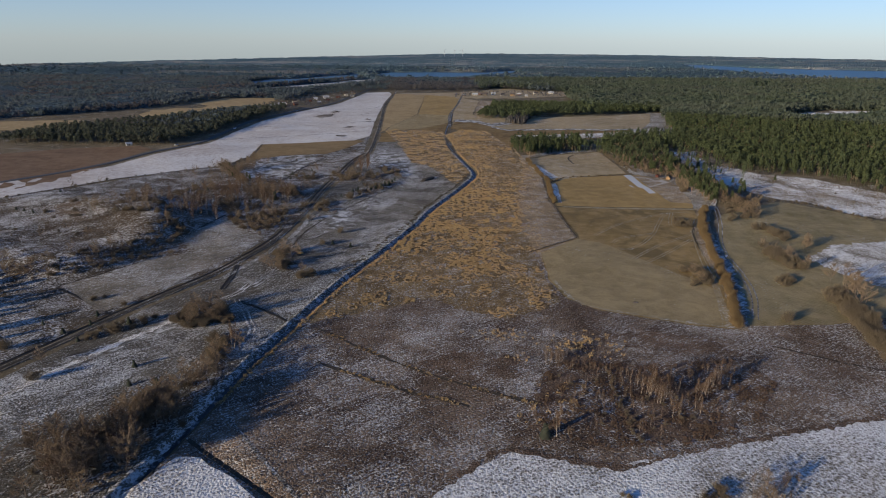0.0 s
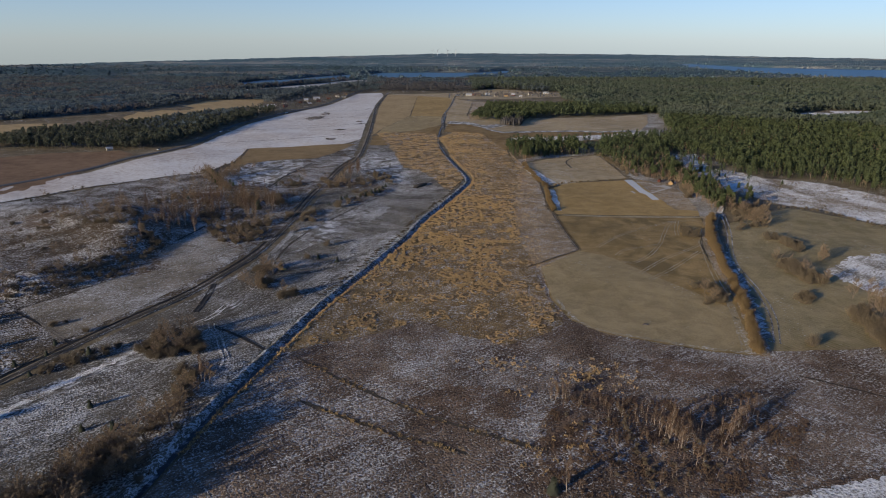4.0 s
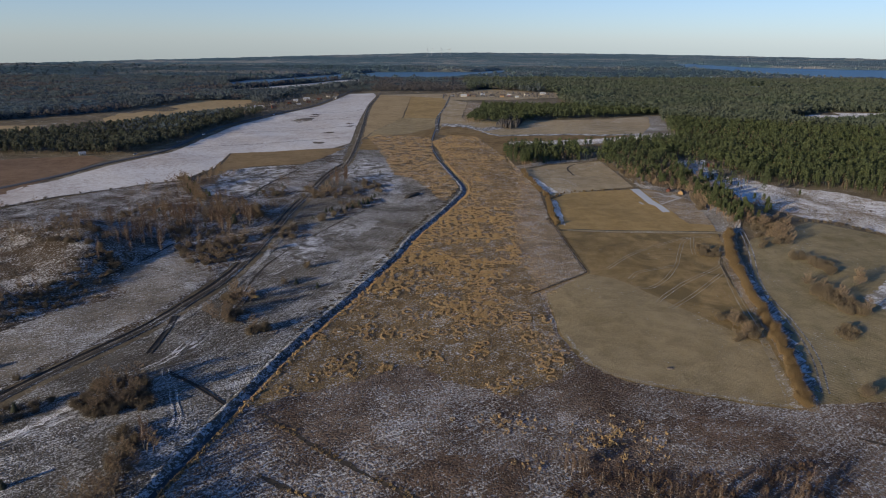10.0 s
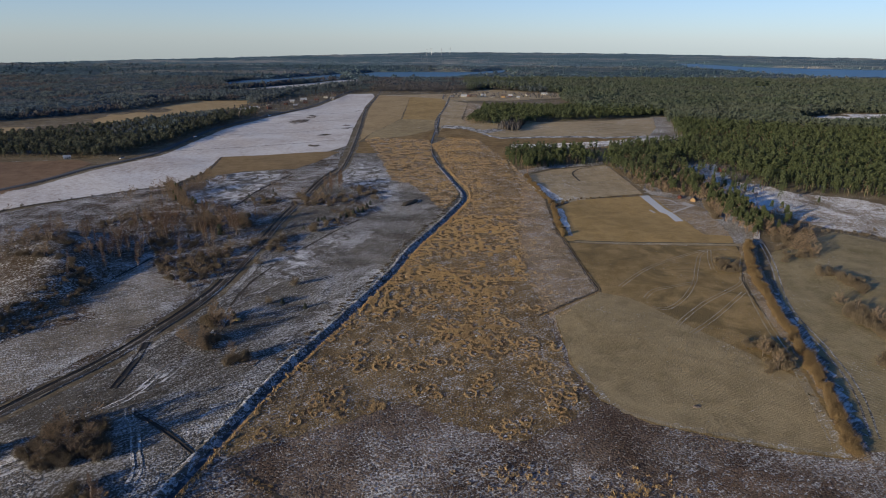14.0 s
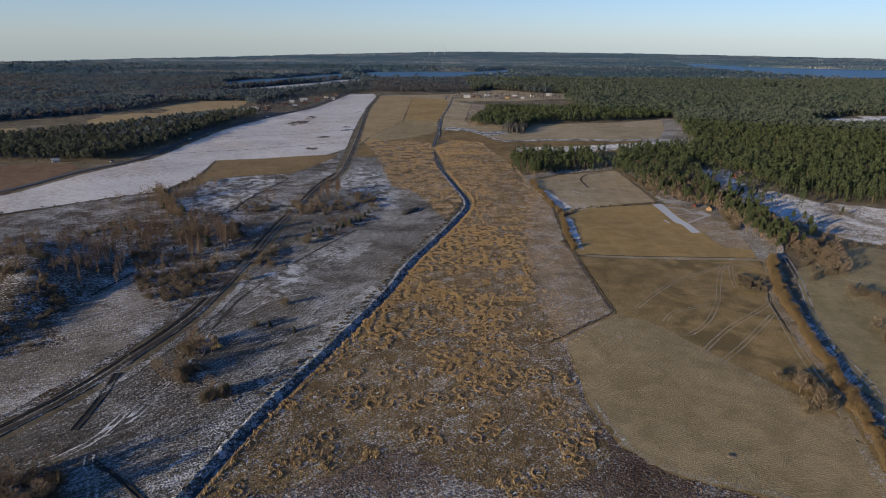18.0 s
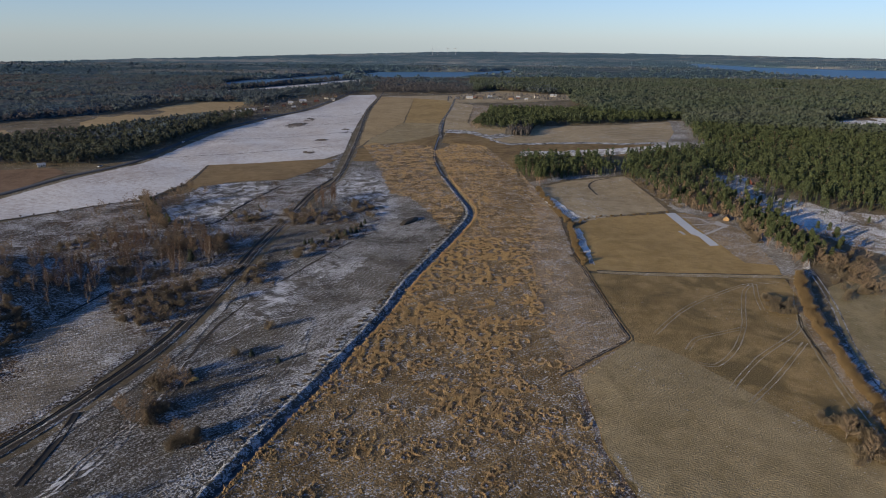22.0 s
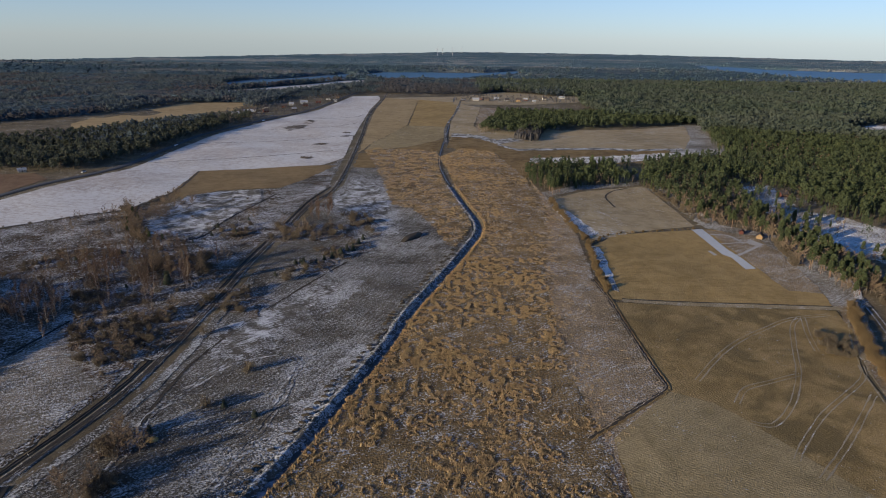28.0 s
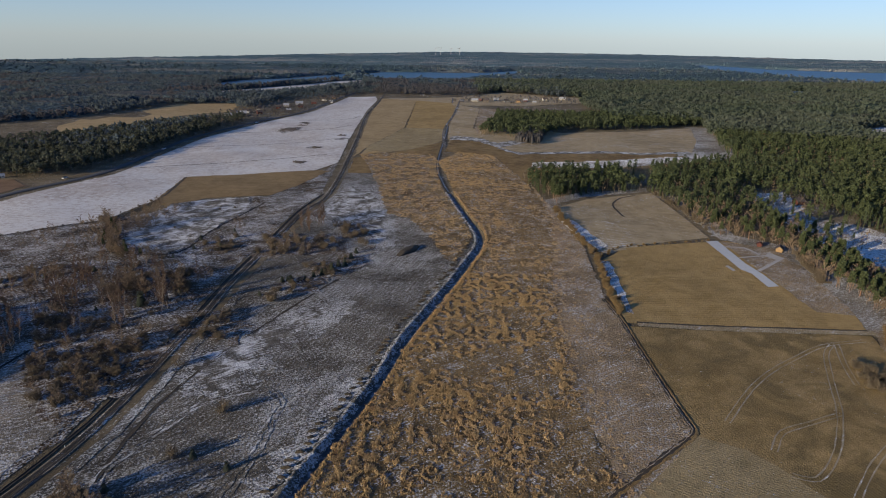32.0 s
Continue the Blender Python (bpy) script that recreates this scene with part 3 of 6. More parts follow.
LAKE_W = [(-540, 1542), (-512, 1677), (-442, 1732), (-384, 1866), (-324, 1976), (-288, 1765), (-335, 1639), (-393, 1547), (-429, 1459), (-479, 1427)]
LAKE_C = [(-273, 1968), (-240, 2102), (-81, 2126), (80, 2134), (191, 2280), (171, 2056), (70, 1870), (-22, 1703), (-124, 1737), (-212, 1750)]
LAKE_E = [(1043, 3103), (1128, 2923), (1202, 2658), (1384, 2546), (1700, 2400), (2000, 2200), (1500, 1800), (1233, 1940), (1113, 2063), (1026, 2321), (966, 2568)]
POND = [(690, 1558), (749, 1547), (674, 1445)]
MARSH_N = [(-13, 740), (60, 660), (140, 668), (230, 712), (250, 790), (135, 747), (20, 800)]
TAN_NEAR = [(-700, 560), (-470, 687), (-389, 767), (-330, 888), (-275, 965), (-300, 1010), (-340, 1134), (-430, 1114), (-470, 949), (-640, 760)]
VILLAGE = [(-330, 985), (-240, 920), (-200, 1045), (-190, 1270), (-150, 1400), (-230, 1400), (-280, 1150)]
FARM = [(-10, 1150), (110, 1165), (215, 1225), (235, 1310), (100, 1345), (-10, 1290)]
CLEARING_FAR = [(470, 880), (560, 905), (640, 930), (650, 985), (560, 990), (486, 969)]



def nearer(poly, k=0.95):
    """Opens the wood on the near shore."""
    p = np.array(poly, float)
    d = np.hypot(p[:, 0], p[:, 1] - 100)
    p[d < d.mean()] *= k
    return [tuple(q) for q in p]


LAKE_E, POND, CLEARING_FAR = [nearer(q, 0.93) for q in (LAKE_E, POND, CLEARING_FAR)]

PASTURE = [tuple(p) for p in STREAM_L[::2]] + [(-170, 60), (-140, 168), (-126, 207), (-106, 252), (-99, 275), (-92, 310), (-90, 371), (-91, 413), (-88, 524), (-82, 570), (-91, 699), (-60, 690), (-55, 574), (-46, 528), (-6, 528)]
SCRUB = [(-175, 60), (-150, 168), (-136, 207), (-116, 252), (-109, 275), (-102, 310), (-100, 371), (-101, 413), (-100, 460), (-98, 524), (-92, 570), (-101, 679), (-115, 600), (-124, 560), (-170, 550), (-180, 520), (-200, 503), (-235, 470), (-300, 387), (-345, 330), (-400, 60)]
MOOR = [tuple(p) for p in STREAM_R[::-2] if p[1] < 300] + [(-32, 300), (60, 300), (110, 215), (145, 214), (200, 225), (300, 300), (330, -150), (-60, -150)]
SNOW_FRONT = [(-30, 98), (-8, 115), (14, 133), (40, 127), (54, 132), (91, 143), (140, 156), (230, 170), (260, -150), (-34, -150), (-36, 60)]
SNOW_FRONT_L = [(-84, 100), (-71, 128), (-65, 128), (-51, 118), (-36, 106), (-40, 60), (-44, -150), (-120, -150), (-92, 60)]

patch("pasture", PASTURE, M_PASTURE, "frosted winter pasture beside the stream", 0.05, amp=0.2)
patch("scrubland", SCRUB, M_SCRUB, "rough frosted scrub ground west of the track", 0.12, 4.0)
PASTURE_WEST = [(-171, 239), (-155, 260), (-144, 285), (-145, 313), (-139, 345), (-123, 350), (-104, 340), (-104, 315), (-110, 282), (-124, 240), (-138, 211)]
patch("pasture", PASTURE_WEST, M_PASTURE_W, "grazed frosted pasture with long shadows", 0.2, 4.0, amp=0.3)
patch("pasture", [(-260, 200), (-173, 236), (-137, 210), (-150, 180), (-190, 120), (-300, 100)], M_PASTURE, "blue-white frosted pasture beyond the farm road", 0.1, amp=0.3)
patch("hillside", [(-176, 254), (-214, 286), (-236, 330), (-240, 362), (-196, 366), (-172, 362), (-158, 345), (-147, 320), (-147, 290), (-155, 272), (-164, 260)], M_HILL, "tussocky brown hillside streaked with frost", 0.22, 4, 2, 1.5, "hillside")
patch("moor", MOOR, M_MOOR, "brown frosted moor with heather and dead grass", 0.05, amp=0.4)
patch("heath", [(22, 142), (24, 165), (35, 184), (60, 178), (92, 184), (100, 170), (84, 148), (60, 136), (40, 134)], M_HEATH, "dark brown heath under young birches", 0.11, 8, 1.3, 1.5, "heath")
patch("heath", [(-14, 178), (4, 186), (22, 180), (18, 168), (-4, 166)], M_HEATH, "dark brown heath on the moor", 0.11, 8, 1.3, 1.5, "heath")
patch("heath", [(48, 196), (70, 204), (92, 198), (96, 188), (70, 186)], M_HEATH, "dark brown heath on the moor", 0.11, 8, 1.3, 1.5, "heath")
patch("reed_ground", REED, M_REED, "brown marsh floor under golden reeds", 0.12, step=2.0, amp=0.8)
patch("reed_ground", REED_WEST, M_REED, "brown marsh floor west of the upper stream", 0.2, step=2.0, amp=0.9)
patch("meadow", MEADOW, M_STRIP, "bleached meadow strip with thin frost", 0.2, step=1.8, amp=0.5)
patch("rough_verge", [(146, 376), (158, 470), (139, 488), (132, 590), (142, 596), (150, 495), (176, 472), (172, 420), (164, 380)], M_PASTURE_W, "frosted rough grass along the wood edge", 0.14, 8, 2, 0.8)
patch("rough_verge", [(50, 545), (84, 575), (133, 594), (133, 604), (80, 586), (50, 560)], M_PASTURE_W, "frosted rough grass below the pine strip", 0.14, 8, 2, 0.8)
patch("rough_verge", [(196, 733), (240, 722), (276, 790), (302, 932), (276, 938), (240, 850), (212, 756)], M_PASTURE_W, "frosted rough grass at the end of the distant field", 0.2, 12, 4, 1.5)
patch("rough_verge", [(16, 838), (60, 826), (92, 832), (100, 850), (60, 862), (50, 940), (64, 1105), (30, 1112)], M_STRIP, "bleached grass at the foot of the conifer wood", 0.17, 12, 4, 1.5)
ribbon("reed_ground", [(36, 268), (34.5, 338), (38, 405), (51, 502), (51, 590)], [(-3.4, 0.245, 0), (1.2, 0.245, 0)], [M_REED], "ragged edge of the marsh along the meadow", "marsh", wobble=1.2, step=1.3)
patch("field", FIELD1, M_FIELD, "olive-brown grass field with a frosted edge", 0.24, amp=0.25)
patch("field", [(41, 290), (63.5, 314), (74, 309), (79, 303), (89, 285), (99, 268), (111, 246), (107, 224), (102, 208), (90, 210), (75, 215), (56, 222), (46, 232), (41, 254)], M_FIELD_LOW, "smooth grey-green lower field with a frosted rim", 0.265, amp=0.25)
patch("field", FIELD2, M_FIELD_GOLD, "golden mown field round the model airstrip", 0.24, amp=0.25)
patch("field", FIELD3, M_FIELD_PALE, "pale brown field below the pine wood", 0.24, amp=0.25)
patch("field", FIELD4, M_FIELD_PALE, "distant pale brown field before the wood", 0.3, 16)
patch("field", RIGHT_FIELD, M_FIELD_R, "olive-brown field with thickets", 0.2, amp=0.3)
patch("field", [(-92, 705), (-103, 820), (-122, 1030), (-132, 1250), (-72, 1225), (-64, 900), (-72, 850), (-86, 770)], M_STUBBLE, "ochre stubble field beside the farm road", 0.24, 16)
patch("field", [(-72, 1225), (-5, 1184), (-12, 930), (-15, 890), (-62, 895)], M_FIELD_GOLD, "pale golden field before the farm", 0.24, 16)
patch("field", [(-64, 895), (-15, 890), (-17, 803), (-26, 781), (-50, 742), (-88, 715), (-86, 770), (-72, 850)], M_FIELD_LOW, "grey-olive field below the golden one", 0.22, 16)
patch("marsh", [(-91, 700), (-50, 742), (-24, 785), (-16, 800), (-15, 740), (-22, 690), (-29, 724), (-45, 704), (-55, 640), (-86, 640)], M_MARSH, "brown marsh edge below the olive field", 0.16, 10)
patch("marsh", [(-13, 740), (32, 718), (50, 610), (60, 640), (140, 652), (238, 703), (262, 790), (220, 755), (169, 738), (135, 747), (54, 732), (38, 762), (20, 800), (-8, 820)], M_MARSH, "golden brown marsh meadow before the distant field", 0.15, 12)
patch("field", [(-12, 815), (20, 800), (38, 762), (86, 818), (118, 871), (80, 900), (40, 940), (20, 850), (16, 900), (30, 1110), (0, 1160), (-12, 930)], M_FIELD_PALE, "pale frosted field beside the farm lane", 0.2, 16)
patch("snow_strip", [(58, 515), (66, 516), (76, 472), (70, 466), (64, 486)], M_SNOWY, "snow lying in the shade of the hedge", 0.3, 6)
patch("snow_strip", [(66, 450), (71, 448), (69, 415), (67, 390), (64.5, 392)], M_SNOWY, "snow lying in the shade of the hedge", 0.3, 6)
patch("snow_strip", [(135, 320), (138, 318), (135, 300), (128, 268), (117, 230), (109, 212), (107, 214), (117, 248), (125, 285)], M_THIN_SNOW, "snow lying behind the hedge", 0.245, 6, 2, 0.9)
ribbon("verge", [(103, 207), (115, 242), (120, 262), (126, 289), (131, 311), (142, 349), (155, 379)], [(-4.2, 0.2, 0), (4.5, 0.2, 0)], [M_STRIP], "bleached grass under the hedge", "verge", wobble=0.3, step=2)
patch("frost_patch", [(-150, 120), (-146, 150), (-128, 178), (-108, 200), (-96, 196), (-100, 170), (-112, 140), (-124, 116)], M_FROST_MID, "thin frost on the open pasture beside the wood", 0.085, 6, 1.6, 2.0)
patch("frost_patch", [(-88, 345), (-80, 366), (-64, 386), (-52, 402), (-40, 396), (-46, 376), (-58, 352), (-64, 326), (-80, 326)], M_FROST_MID, "thin frost round the bright patch", 0.085, 6, 1.4, 1.8)
patch("frost_patch", [(-84, 515), (-80, 604), (-58, 596), (-44, 548), (-30, 470), (-42, 455), (-58, 468)], M_FROST_MID, "thin frost on the upper pasture", 0.085, 8, 1.4, 1.8)
patch("snow_strip", [(-83, 349), (-77, 360), (-63, 379), (-54, 392), (-50, 385), (-60, 366), (-66, 345), (-69, 330), (-78, 333)], M_THIN_SNOW, "bright frost patch on the pasture", 0.12, 6, 1.2, 1.1)
patch("snow_strip", [(-81, 529), (-77, 594), (-61, 585), (-50, 547), (-38, 475), (-54, 481)], M_THIN_SNOW, "frosted upper pasture beside the road", 0.12, 8, 1.2, 1.2)
patch("snow_strip", [(60, 668), (120, 676), (150, 684), (232, 716), (240, 738), (170, 722), (120, 704), (62, 690)], M_SNOWY, "snow behind the strip of pines", 0.3, 10, 3, 1.2)
patch("snow_strip", [(38, 766), (54, 738), (135, 754), (169, 744), (215, 757), (217, 748), (169, 734), (135, 743), (54, 727), (36, 758)], M_THIN_SNOW, "frosted rim of the distant field", 0.36, 10, 3, 0.8)
patch("snow_strip", [(-10, 812), (20, 800), (38, 764), (70, 800), (54, 812), (38, 790), (22, 822), (-8, 836)], M_THIN_SNOW, "frosted strip beside the lane", 0.36, 10, 3, 1.0)
patch("farmyard", FARM, M_FIELD_PALE, "pale frosted ground round the distant farm", 0.3, 20, 8, 2, "ground")
patch("field", FAR_FIELD, M_FIELD_PALE, "distant pale field near the farm", 0.1, 16)
patch("snow_field", SNOW_FIELD, M_SNOW, "long snow-covered field with faint rows", 0.2, 12, amp=0.4)
patch("field", BROWN_FIELD, M_BROWN, "brown stubble field beside the snow field", 0.24)
# duller thin-snow colour, standing in for the shade of the hedge trees
patch("snowy_pasture", BLUE_PASTURE, M_THIN_SNOW, "snowy pasture behind the hedge", 0.34, 4, step=2, amp=1.0)
patch("snowy_clearing", CLEARING, M_CLEARING, "snow-covered clearing at the pine wood", 0.2, step=2, amp=1.0)
patch("snowy_clearing", SNOW_R, M_SNOWY, "snowy hollow among thickets", 0.28, step=1.5, amp=1.1)
patch("snow_ground", SNOW_FRONT, M_SNOW_FRONT, "snowy grass in the foreground", 0.16, amp=0.4)
patch("snow_ground", SNOW_FRONT_L, M_SNOW_FRONT, "snowy grass between stream and ditch", 0.16, amp=0.4)
patch("field", TAN_FAR, M_STUBBLE, "distant tan field between dark woods", 0.2, 30, 12, 2)
patch("field", BROWN_LEFT, M_PLOUGH, "reddish brown ploughed field", 0.2, 16)
patch("field", FAR_SNOW, M_SNOW, "distant snow-covered field", 0.3, 40, 15, 3)
patch("snowy_clearing", CLEARING_FAR, M_SNOWY, "distant snowy clearing in the wood", 0.3, 20)
for poly, lab in ((LAKE_W, "distant blue lake arm in the west"), (LAKE_C, "distant blue lake behind the farm"), (LAKE_E, "wide distant blue lake in the east"), (POND, "small distant forest pond")):
    patch("lake", poly, M_LAKE, lab, 0.4, 60, 25, 5, "lake")

# ---- water, roads, tracks, ditches ----
ribbon("stream", STREAM, [(-1.6, 0, 0), (0.9, 0, 0)], [M_WATER], "blue half-frozen drainage stream", "stream", zero=-1.0, wobble=0.1)
ribbon("stream", STREAM_UP, [(-1.2, 0.02, 0), (-0.5, -0.02, 1), (0.6, -0.02, 0), (1.3, 0.02, 0)], [M_DITCH, M_WATER], "narrow upper stream between reeds", "stream", zero=0.22, step=10)
# a dark strip down the reed-side slope
ribbon("stream_bank", STREAM, [(-2.75, 0.1, 0), (-2.3, -0.2, 0), (-1.6, -0.97, 0)], [M_DITCH], "dark bank along the reeds", "bank", wobble=0.12)
ribbon("stream_bank", STREAM, [(0.0, -0.97, 0), (0.8, -0.6, 0), (1.4, 0.1, 0), (1.9, 0.24, 0), (2.5, 0.2, 0), (3.0, 0.07, 0)], [M_BANK_SNOW], "snow-covered shaded bank along the stream", "bank", wobble=0.32, step=0.9)
ribbon("road", ROAD, [(-1.65, 0.06, 0), (-1.3, 0.2, 0), (-0.35, 0.25, 1), (0.35, 0.25, 0), (1.3, 0.2, 0), (1.65, 0.06, 0)], [M_TRACK, M_SPOIL], "straight narrow farm road with a grassy middle", "road", wobble=0.1)


# ---- templates for plants ----
def tube(p, q, r0, r1, sides=3):
    """A tapered prism from p to q."""
    p, q = np.array(p, float), np.array(q, float)
    d = (q - p) / (np.linalg.norm(q - p) + 1e-9)
    u = np.cross(d, (0.3, 0.9, 0.31))
    u /= np.linalg.norm(u) + 1e-9
    w = np.cross(d, u)
    a = np.linspace(0, 2 * np.pi, sides, endpoint=False)
    ring = np.cos(a)[:, None] * u + np.sin(a)[:, None] * w
    v = np.vstack([p + ring * r0, q + ring * r1])
    f = []
    for i in range(sides):
        j = (i + 1) % sides
        f += [(i, j, sides + j), (i, sides + j, sides + i)]
    return v, np.array(f)


def joined(parts):
    vs, fs, n = [], [], 0
    for v, f in parts:
        vs.append(v)
        fs.append(f + n)
        n += len(v)
    return np.vstack(vs), np.vstack(fs)


def bare_tree(r, height, spread, limbs=14, twigs=420, stems=1, low=0.2, up=0.75, width=0.07):
    """Trunk and limbs, and the fine twigs, of a leafless tree."""
    wood, fine = [], []
    tips = []
    for s in range(stems):
        lean = r.normal(0, 0.06 + 0.1 * (stems > 1), 2)
        base = np.array([*r.normal(0, 0.25 * (stems > 1), 2), -0.2])
        top_h = height * (1 if s == 0 else r.uniform(0.7, 0.98))
        knots = [base]
        for k in range(1, 5):
            knots.append(base + np.array([lean[0] * top_h * k / 4, lean[1] * top_h * k / 4, top_h * k / 4]) + np.array([*r.normal(0, 0.012 * height, 2), 0]))
        r0 = 0.009 * height / stems**0.3 + 0.03
        for k in range(4):
            wood.append(tube(knots[k], knots[k + 1], r0 * (1 - k * 0.24), r0 * (1 - (k + 1) * 0.24) + 0.01, 5))
        for i in range(limbs // stems):
            t = low + (1 - low) * (i + r.uniform(0, 1)) / (limbs // stems)
            t = min(t, 0.97)
            k = min(3, int(t * 4))
            p = knots[k] + (knots[k + 1] - knots[k]) * (t * 4 - k)
            a = r.uniform(0, 2 * np.pi)
            length = spread * (1.15 - t) * r.uniform(0.7, 1.2) + 0.06 * height
            d = np.array([math.cos(a), math.sin(a), up * r.uniform(0.6, 1.4)])
            d /= np.linalg.norm(d)
            m = p + d * length * 0.55
            d2 = d + np.array([0, 0, 0.25]) + r.normal(0, 0.12, 3)
            q = m + d2 / np.linalg.norm(d2) * length * 0.5
            wood.append(tube(p, m, r0 * 0.4 * (1.1 - t), r0 * 0.25 * (1.1 - t) + 0.01))
            wood.append(tube(m, q, r0 * 0.25 * (1.1 - t) + 0.01, 0.01))
            tips.append((p, m, q, length))
    per = max(1, twigs // max(1, len(tips)))
    for p, m, q, length in tips:
        for _ in range(per):
            t = r.uniform(0.25, 1.0)
            o = p + (m - p) * t * 2 if t < 0.5 else m + (q - m) * (t - 0.5) * 2
            d = (q - p) / (np.linalg.norm(q - p) + 1e-9) + r.normal(0, 0.55, 3) + np.array([0, 0, 0.25])
            d = d / np.linalg.norm(d) * length * r.uniform(0.25, 0.55)
            side = np.cross(d, r.normal(0, 1, 3))
            side = side / (np.linalg.norm(side) + 1e-9) * width * r.uniform(0.6, 1.3)
            fine.append((np.array([o - side * 0.5, o + side * 0.5, o + d]), np.array([(0, 1, 2)])))
    return joined(wood), joined(fine)


def shrub_shape(r, height, spread, twigs=480, width=0.09):
    """A thicket of upright shoots from one root."""
    wood, fine = [], []
    for i in range(9):
        a = r.uniform(0, 2 * np.pi)
        d = np.array([math.cos(a) * spread * r.uniform(0.1, 0.8), math.sin(a) * spread * r.uniform(0.1, 0.8), height * r.uniform(0.6, 0.9)])
        o = np.array([d[0] * 0.25, d[1] * 0.25, -0.1])
        wood.append(tube(o, o + d * 0.8, 0.05, 0.015))
        for _ in range(twigs // 9):
            t = r.uniform(0.1, 0.9)
            p = o + d * 0.85 * t + np.array([*r.normal(0, 0.25 * spread * (1 - 0.5 * t), 2), 0])
            e = np.array([*r.normal(0, 0.3, 2), r.uniform(0.2, 0.9)])
            e = e / np.linalg.norm(e) * height * r.uniform(0.2, 0.42)
            side = np.cross(e, r.normal(0, 1, 3))
            side = side / (np.linalg.norm(side) + 1e-9) * width * r.uniform(0.6, 1.5)
            p[2] = max(0.0, p[2])
            fine.append((np.array([p - side * 0.5, p + side * 0.5, p + e]), np.array([(0, 1, 2)])))
    return joined(wood), joined(fine)


def tri_cloud(r, centres, radii, count, size, flat=0.6):
    """Sprays of needles: small triangles over the shell of each clump."""
    vs = []
    for c, rad in zip(centres, radii):
        d = r.normal(0, 1, (count, 3))
        d /= np.linalg.norm(d, axis=1)[:, None]
        d[:, 2] = np.where(d[:, 2] < -0.3, -d[:, 2], d[:, 2])
        o = c + d * rad * r.uniform(0.55, 1.05, (count, 1)) * np.array([1, 1, flat])
        u = np.cross(d, r.normal(0, 1, (count, 3)))
        u /= np.linalg.norm(u, axis=1)[:, None] + 1e-9
        w = np.cross(d, u) + 0.5 * d
        s = size * r.uniform(0.6, 1.4, (count, 1))
        vs.append(np.stack([o - u * s * 0.5, o + u * s * 0.5, o + w * s], 1).reshape(-1, 3))
    v = np.vstack(vs)
    return v, np.arange(len(v)).reshape(-1, 3)


def pine_shape(r, height, clumps=24, count=14, size=0.75, limbs=True, wide=0.115):
    """A pine: bare lower trunk and an uneven, layered crown."""
    trunk = [tube((0, 0, -0.3), (r.normal(0, 0.15), r.normal(0, 0.15), height * 0.93), 0.014 * height, 0.04, 6)]
    cs, rs = [], []
    low = r.uniform(0.38, 0.5)
    for i in range(clumps):
        t = low + (1 - low) * (i + 0.5) / clumps
        w = height * wide * (1.12 - ((t - low) / (1 - low)) ** 1.4) * r.uniform(0.6, 1.1)
        a = i * 2.4 + r.uniform(-0.5, 0.5)
        c = np.array([math.cos(a) * w, math.sin(a) * w, t * height])
        cs.append(c)
        rs.append(height * wide * r.uniform(0.4, 0.65))
        if limbs:
            trunk.append(tube((0, 0, t * height - 0.5), c, 0.05, 0.02))
    return joined(trunk), tri_cloud(r, cs, rs, count, size)


def crown_shape(r, height, wide, sides=6):
    """A distant crown: an uneven, tapering hull."""
    vs = []
    for t, w in ((0.12, 0.75), (0.42, 1.0), (0.74, 0.62)):
        a = np.arange(sides) * 2 * np.pi / sides + r.uniform(0, 1)
        rad = wide * w * r.uniform(0.7, 1.25, sides)
        vs.append(np.stack([np.cos(a) * rad, np.sin(a) * rad, height * (t + r.uniform(-0.07, 0.07, sides))], 1))
    v = np.vstack(vs + [np.array([[*r.normal(0, 0.12 * wide, 2), height]])])
    f = []
    for k in range(2):
        for i in range(sides):
            j = (i + 1) % sides
            f += [(k * sides + i, k * sides + j, (k + 1) * sides + j), (k * sides + i, (k + 1) * sides + j, (k + 1) * sides + i)]
    f += [(2 * sides + i, 2 * sides + (i + 1) % sides, 3 * sides) for i in range(sides)]
    return v, np.array(f)


def far_crown(r, height, wide, count=9, size=2.6):
    """A distant broad crown: a few lobes of loose sprays, open at the edges."""
    cs = [np.array([*(r.normal(0, 0.42 * wide, 2)), height * z]) for z in (0.38, 0.6, 0.8)]
    return tri_cloud(r, cs, [0.78 * wide, 0.72 * wide, 0.5 * wide], count, size, 0.9)


def spruce_shape(r, height, layers=9, width=0.19, count=20, size=0.8):
    """A spruce or juniper: a narrow cone of drooping sprays."""
    trunk = tube((0, 0, -0.3), (0, 0, height * 0.97), 0.012 * height, 0.02, 5)
    vs = []
    for i in range(layers):
        t = 0.06 + 0.92 * i / layers
        w = height * width * (1 - t) + 0.08 * height * width
        a = r.uniform(0, 2 * np.pi, count)
        z0 = t * height
        dirs = np.stack([np.cos(a), np.sin(a)], 1)
        out = w * r.uniform(0.75, 1.15, count)
        s = size * height / 14 * r.uniform(0.7, 1.3, count)
        tip = np.column_stack([dirs * out[:, None], z0 - 0.25 * out])
        side = np.column_stack([-dirs[:, 1], dirs[:, 0], np.zeros(count)]) * s[:, None]
        root = np.column_stack([dirs * out[:, None] * 0.15, np.full(count, z0 + 0.09 * height)])
        vs.append(np.stack([root - side, root + side, tip], 1).reshape(-1, 3))
    v = np.vstack(vs)
    return trunk, (v, np.arange(len(v)).reshape(-1, 3))


